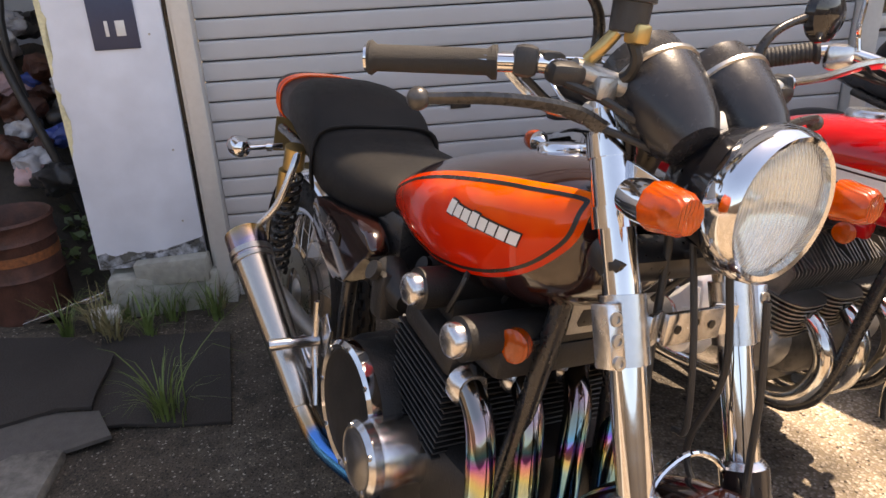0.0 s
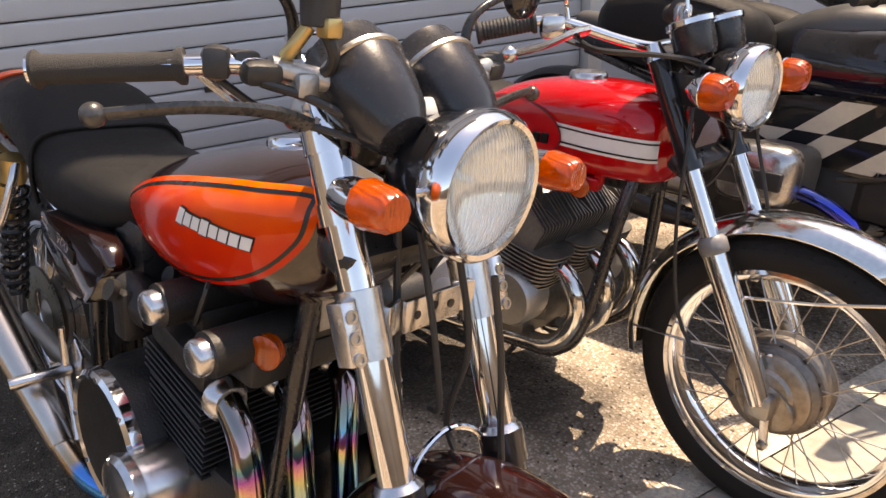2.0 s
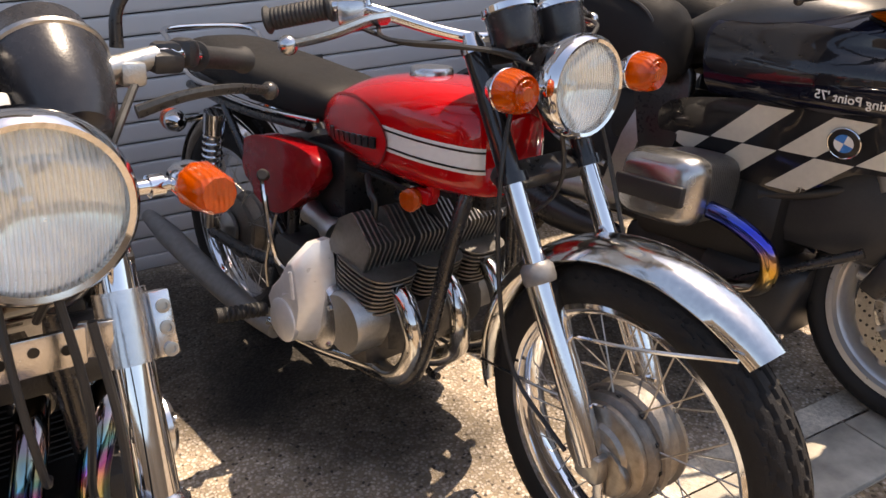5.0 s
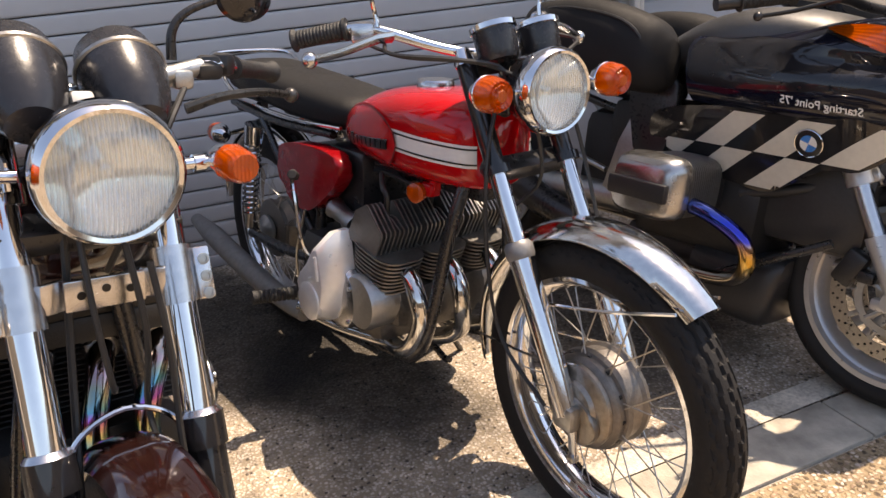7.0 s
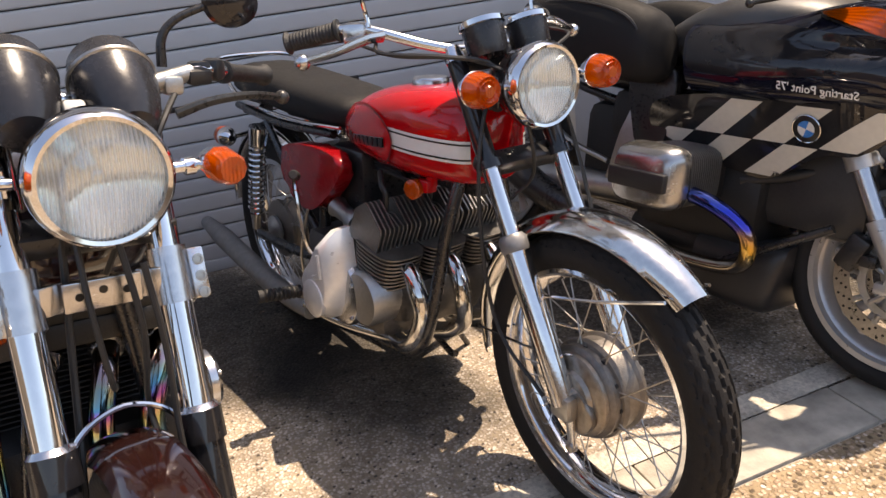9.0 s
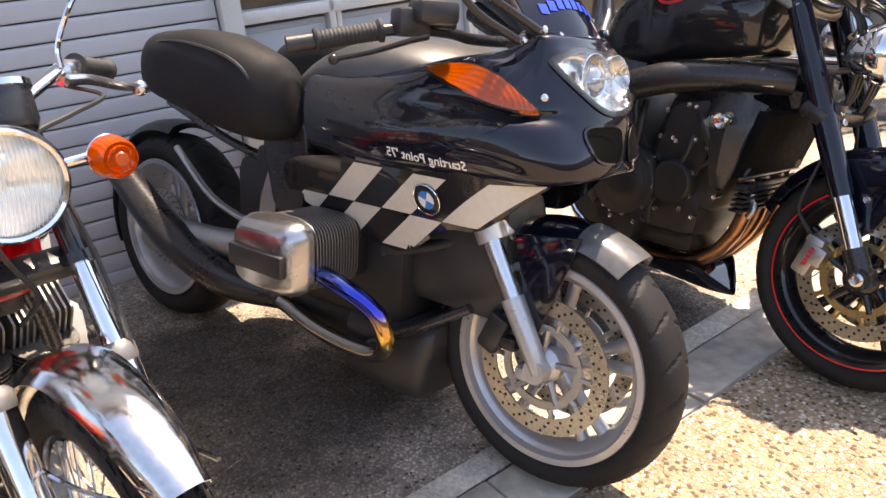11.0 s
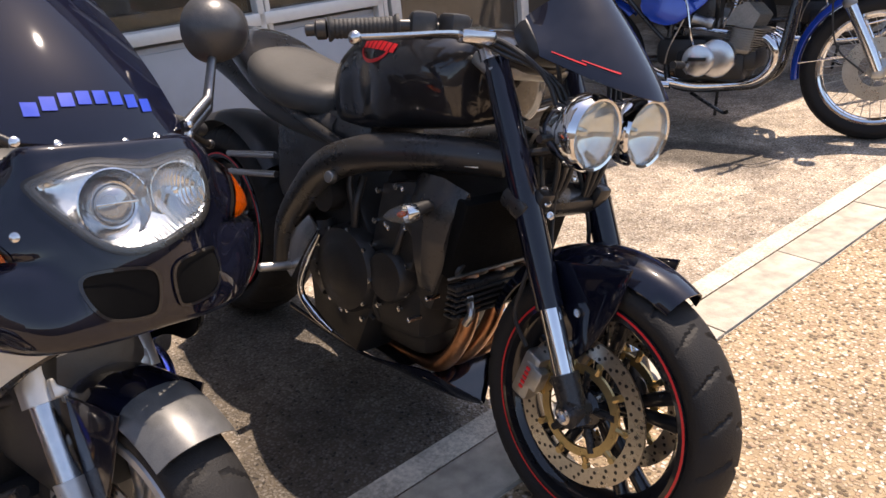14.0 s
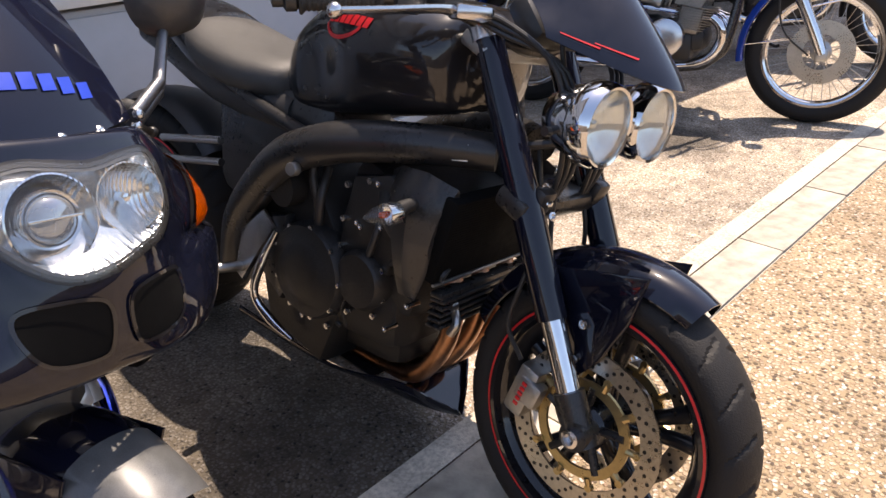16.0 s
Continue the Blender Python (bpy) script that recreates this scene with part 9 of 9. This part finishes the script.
    rad = part("radiator", mv(box(0.030, 0.35, 0.17, (0, 0, 0), 0.004), Matrix.Translation((-0.296, 0, 0.545)) @ pose(0, 0, 0, 0, 16, 0)), MATT_BLACK, th, "black radiator core")
    for k in range(30):
        part("radiator_fin", mv(box(0.004, 0.335, 0.0018, (0.0135, 0, -0.081 + 0.0056 * k), 0), Matrix.Translation((-0.296, 0, 0.545)) @ pose(0, 0, 0, 0, 16, 0)), MATT_BLACK, rad)
    part("radiator_edge", mv(box(0.006, 0.345, 0.005, (0.016, 0, -0.086), 0.001), Matrix.Translation((-0.296, 0, 0.545)) @ pose(0, 0, 0, 0, 16, 0)), ALU_CAST, rad, "bare metal bottom edge")
    oc = part("oil_cooler", box(0.03, 0.33, 0.012, (-0.300, 0, 0.438), 0.003), BLACK_SATIN, th, "black oil cooler")
    for k in range(5):
        part("cooler_tube", box(0.034, 0.33, 0.008, (-0.298 - 0.002 * k, 0, 0.428 - 0.0135 * k), 0.003), BLACK_SATIN, oc)
    part("cooler_pipe", join(tube([(-0.29, -0.12, 0.40), (-0.27, -0.135, 0.385), (-0.28, -0.14, 0.36)], 0.009, 10), tube([(-0.29, -0.118, 0.41), (-0.29, -0.135, 0.41)], 0.010, 10, smooth=False)), STEEL, oc)
    # engine
    eng = part("engine", box(0.36, 0.32, 0.24, (-0.58, 0, 0.38), 0.05), ENGINE_BLACK, th, "black engine block")
    part("cylinder_block", box(0.26, 0.30, 0.26, (-0.46, 0, 0.50), 0.04, (0, 20, 0)), ENGINE_BLACK, eng)
    part("sump", box(0.30, 0.22, 0.10, (-0.58, 0, 0.25), 0.04), ENGINE_BLACK, eng)
    part("gearbox", prism([(-0.66, 0.62), (-0.80, 0.60), (-0.85, 0.44), (-0.80, 0.22), (-0.62, 0.17), (-0.52, 0.40)], -0.165, 0.165, 0.02, 2), ENGINE_BLACK, eng, "black gearbox and pivot casting")
    part("starter_housing", tube([(-0.70, -0.12, 0.56), (-0.70, -0.205, 0.56)], 0.040, 20, smooth=False), ENGINE_BLACK, eng)
    part("sprocket_cover", prism([(-0.70, 0.50), (-0.79, 0.48), (-0.80, 0.36), (-0.72, 0.30), (-0.68, 0.36)], -0.195, -0.160, 0.012, 2), BLACK_SATIN, eng)
    for s in (-1, 1):
        cc = part("clutch_cover", along(lathe([(0.105, -0.02), (0.105, 0.028), (0.098, 0.040), (0.070, 0.046), (0.064, 0.052), (0.030, 0.056), (0.002, 0.057)], 40, "x"), (-0.630, 0.160 * s, 0.395), (0, s, 0)), ENGINE_BLACK, eng, "round black clutch cover")
        for i in range(9):
            a = i * 0.7
            part("cover_bolt", along(lathe([(0.0065, 0), (0.0065, 0.006), (0.001, 0.007)], 8, "x"), (-0.630 + 0.099 * math.cos(a), 0.193 * s, 0.395 + 0.099 * math.sin(a)), (0, s, 0)), BOLT, cc)
        part("crank_cover", along(lathe([(0.062, -0.02), (0.062, 0.022), (0.054, 0.032), (0.002, 0.036)], 32, "x"), (-0.485, 0.160 * s, 0.415), (0, s, 0)), ENGINE_BLACK, eng)
        part("cam_chain_cover", prism([(-0.56, 0.46), (-0.42, 0.44), (-0.37, 0.58), (-0.42, 0.64), (-0.52, 0.62)], 0.145 * s, 0.172 * s, 0.008), ENGINE_BLACK, eng)
        for i, (x, z) in enumerate(((-0.55, 0.47), (-0.50, 0.46), (-0.43, 0.45), (-0.40, 0.52), (-0.53, 0.60), (-0.47, 0.62), (-0.54, 0.53), (-0.435, 0.385), (-0.455, 0.345), (-0.53, 0.33), (-0.59, 0.275), (-0.67, 0.275))):
            part("engine_bolt", along(lathe([(0.007, 0), (0.007, 0.007), (0.001, 0.008)], 8, "x"), (x, (0.172 if z > 0.44 else 0.165) * s, z), (0, s, 0)), BOLT, eng)
        part("water_hose", tube([(-0.44, 0.16 * s, 0.60), (-0.40, 0.19 * s, 0.56), (-0.36, 0.16 * s, 0.50), (-0.30, 0.14 * s, 0.47)], 0.016, 12), CABLE, eng)
        part("footrest_hanger", prism([(-0.72, 0.47), (-0.76, 0.50), (-0.84, 0.44), (-0.87, 0.33), (-0.84, 0.31), (-0.80, 0.38)], 0.19 * s, 0.204 * s, 0.004), ALU, th, "polished footrest hanger")
        part("footrest", along(lathe([(0.010, 0), (0.012, 0.01), (0.012, 0.085), (0.008, 0.09)], 12, "x"), (-0.845, 0.20 * s, 0.345), (-0.1, s, 0.1)), ALU_CAST, th, "bare metal footrest")
        part("heel_guard", tube([(-0.72, 0.20 * s, 0.46), (-0.755, 0.215 * s, 0.38), (-0.78, 0.215 * s, 0.30), (-0.74, 0.20 * s, 0.245), (-0.68, 0.19 * s, 0.215)], [0.006, 0.011, 0.009, 0.012, 0.006], 10), CHROME, th, "crumpled chrome guard")
    for j in (-1, 0, 1):
        part("exhaust_pipe", tube([(-0.385, 0.085 * j, 0.470), (-0.325, 0.085 * j, 0.440), (-0.312, 0.082 * j - 0.01, 0.36), (-0.345, 0.070 * j - 0.02, 0.27), (-0.42, 0.055 * j - 0.02, 0.195), (-0.55, 0.04 * j, 0.165), (-0.75, 0.03 * j, 0.165)], 0.0195, 16), COPPER, th, "heat-browned exhaust pipe")
    # belly pan: an open V whose upper edge starts at the tip
    low = spline([(-0.338, 0.002, 0.099), (-0.40, 0.038, 0.106), (-0.516, 0.080, 0.128), (-0.69, 0.118, 0.153), (-0.907, 0.138, 0.182)], 6)
    upp = spline([(-0.342, 0.010, 0.112), (-0.375, 0.060, 0.148), (-0.432, 0.112, 0.186), (-0.60, 0.150, 0.176), (-0.907, 0.165, 0.216)], 6)
    for s in (-1, 1):
        def pan(u, v, s=s):
            k = round(u * 24)
            p = low[k].lerp(upp[k], v)
            return (p.x, (p.y + 0.012 * math.sin(math.pi * v) * min(1, 4 * u)) * s, p.z)
        part("belly_pan", sheet(pan, 24, 6, 0.004), NAVY_GLOSS, th, "glossy black belly pan half")
    # Extra plate between the pan halves, added to catch a bright sky reflection.
    part("belly_sky_plate", sheet(lambda u, v: (upp[round(u * 12)].x - 0.004, upp[round(u * 12)].y * (2 * v - 1) * 0.97, upp[round(u * 12)].z - 0.010 - 0.012 * u), 12, 8, 0.003), NAVY_GLOSS, th, "added glossy plate that mirrors the sky in the belly pan")
    part("belly_floor", box(0.34, 0.16, 0.006, (-0.70, 0, 0.156), 0.002, (0, 5, 0)), BLACK_GLOSS, th)
    # rear end
    rm = Matrix.Translation((-1.43, 0, 0.310))
    cast_wheel(th, "rear_wheel", rm, 0.312, 0.18, 0.214, 5, BLACK_GLOSS, RED_LINE, 0.11, GOLD, True, "black cast wheel with thin red rim line")
    part("swinging_arm", tube([(-0.78, 0.10, 0.40), (-1.0, 0.15, 0.40), (-1.25, 0.17, 0.35), (-1.43, 0.14, 0.31)], [0.06, 0.055, 0.05, 0.06], 16), BLACK_SATIN, th)
    part("rear_hugger", fender(rm, 0.335, 0.18, 40, 150, 16), BLACK_PLASTIC, th)
    for s in (-1, 1):
        part("silencer", tube([(-0.90, 0.07 * s, 0.66), (-1.10, 0.07 * s, 0.72), (-1.42, 0.07 * s, 0.82)], [0.03, 0.040, 0.036], 18), BLACK_SATIN, th, "black underseat silencer")
    part("side_stand", tube([(-0.70, 0.13, 0.20), (-0.74, 0.24, 0.08), (-0.75, 0.33, -0.045)], 0.010, 8), FRAME_BLACK, th)
    rnd = random.Random(21)
    for s in (-1, 1):
        for k in range(7):
            x, z = rnd.uniform(-0.66, -0.40), rnd.uniform(0.40, 0.62)
            part("hose", tube([(x, 0.150 * s, z + 0.06), (x + rnd.uniform(-0.04, 0.04), 0.178 * s, z), (x + rnd.uniform(-0.06, 0.06), 0.172 * s, z - 0.07), (x + rnd.uniform(-0.08, 0.08), 0.150 * s, z - 0.13)], rnd.uniform(0.005, 0.011), 10), BLACK_PLASTIC, th)
        for k in range(14):
            x, z = rnd.uniform(-0.68, -0.36), rnd.uniform(0.26, 0.62)
            part("case_bolt", along(lathe([(0.006, -0.030), (0.006, 0.004), (0.003, 0.005), (0.001, 0.003)], 10, "x"), (x, 0.172 * s, z), (0, s, 0)), BOLT, th)
    part("airbox", box(0.44, 0.20, 0.30, (-0.88, 0, 0.60), 0.05), BLACK_SATIN, th, "black plastic box below the seat")
    part("tail_tray", loft([oval(-0.80, 0, 0.68, 0.11, 0.06, 20, 2.6), oval(-1.10, 0, 0.72, 0.115, 0.06, 20, 2.6), oval(-1.42, 0, 0.80, 0.08, 0.04, 20, 2.6)], 3), BLACK_PLASTIC, th)
    for s in (-1, 1):
        for dz in (0.0, -0.052):
            part("footrest_bracket", tube([(-1.25, 0.150 * s, 0.566 + dz), (-1.12, 0.150 * s, 0.584 + dz), (-1.00, 0.145 * s, 0.600 + dz)], 0.010, 10), ALU, th, "bright footrest hanger")
    return th


naked(pose(2.934, 1.438, -0.008, 0, 0, -67.5) @ pose(0, 0, 0, -11) @ Matrix.Scale(1.055, 4), -4)

# ---- machines farther along ----
triple("motorcycle", "blue vintage triple motorcycle with chrome pipes, standing in full sun", bike_pose(5.43, 2.93, -53, 8) @ Matrix.Scale(1.06, 4), 0, BLUE, BLUE, BLUE, True, False, True)
triple("motorcycle", "black vintage motorcycle standing beyond the blue one", bike_pose(6.775, 3.353, -53, 8) @ Matrix.Scale(1.06, 4), 0, BLACK_GLOSS, BLACK_GLOSS, BLACK_GLOSS, True, False, True)


# ---- trolley with a bright cloth, by the workshop door ----
def trolley(m):
    th = thing("tool_trolley", "black steel tool trolley standing by the workshop door", "trolley", m)
    part("body", box(0.34, 0.24, 0.52, (0, 0, 0.36), 0.012), BLACK_SATIN, th)
    for k in range(4):
        d = part("drawer", box(0.31, 0.012, 0.11, (0, -0.125, 0.17 + 0.125 * k), 0.004), BLACK_GLOSS, th)
        part("handle", tube([(-0.10, -0.135, 0.20 + 0.125 * k), (-0.09, -0.150, 0.20 + 0.125 * k), (0.09, -0.150, 0.20 + 0.125 * k), (0.10, -0.135, 0.20 + 0.125 * k)], 0.005, 8), STEEL, d)
    for x in (-0.14, 0.14):
        for y in (-0.09, 0.09):
            c = part("castor", mv(lathe([(0.01, -0.012), (0.042, -0.012), (0.045, 0.0), (0.042, 0.012), (0.01, 0.012)], 20), Matrix.Translation((x, y, 0.045))), RUBBER, th)
            part("fork", box(0.03, 0.034, 0.05, (x, y, 0.078), 0.004), STEEL, c)
    return th


spot = pose(3.645, 3.15, 0, 0, 0, 16)
trolley(spot)


def crumple(bm, seed, amount, scale):
    for v in bm.verts:
        q = v.co * scale + Vector((seed, 0, 0))
        v.co += amount * Vector((noise.noise(q), noise.noise(q + Vector((7, 0, 0))), noise.noise(q + Vector((0, 7, 0)))))
    return bm


cloth = thing("cloth", "crumpled red, white and blue cloth lying on the trolley", "cloth", spot)
for i, (x, y, z, r, mt) in enumerate(((-0.05, -0.03, 0.655, 0.050, RED_LINE), (0.02, -0.06, 0.650, 0.040, WHITE), (-0.10, 0.01, 0.655, 0.045, BLUE_LINE), (0.08, 0.0, 0.645, 0.035, RED_LINE))):
    bm = bmesh.new()
    bmesh.ops.create_icosphere(bm, subdivisions=4, radius=r)
    part("fold", mv(crumple(bm, i * 5, 0.024, 24), Matrix.Translation((x, y, z)) @ Matrix.Diagonal((1, 0.9, 0.9, 1))), mt, cloth)
jar = thing("oil_can", "small red oil can with a thin spout", "can", pose(3.765, 3.11, 0.62))
part("body", lathe([(0.002, 0.0), (0.032, 0.0), (0.034, 0.01), (0.034, 0.06), (0.012, 0.085), (0.004, 0.09)], 24, "z"), RED_LINE, jar)
part("spout", tube([(0, 0, 0.085), (0.01, 0, 0.13), (0.05, -0.01, 0.17)], [0.006, 0.004, 0.002], 10), STEEL, jar)
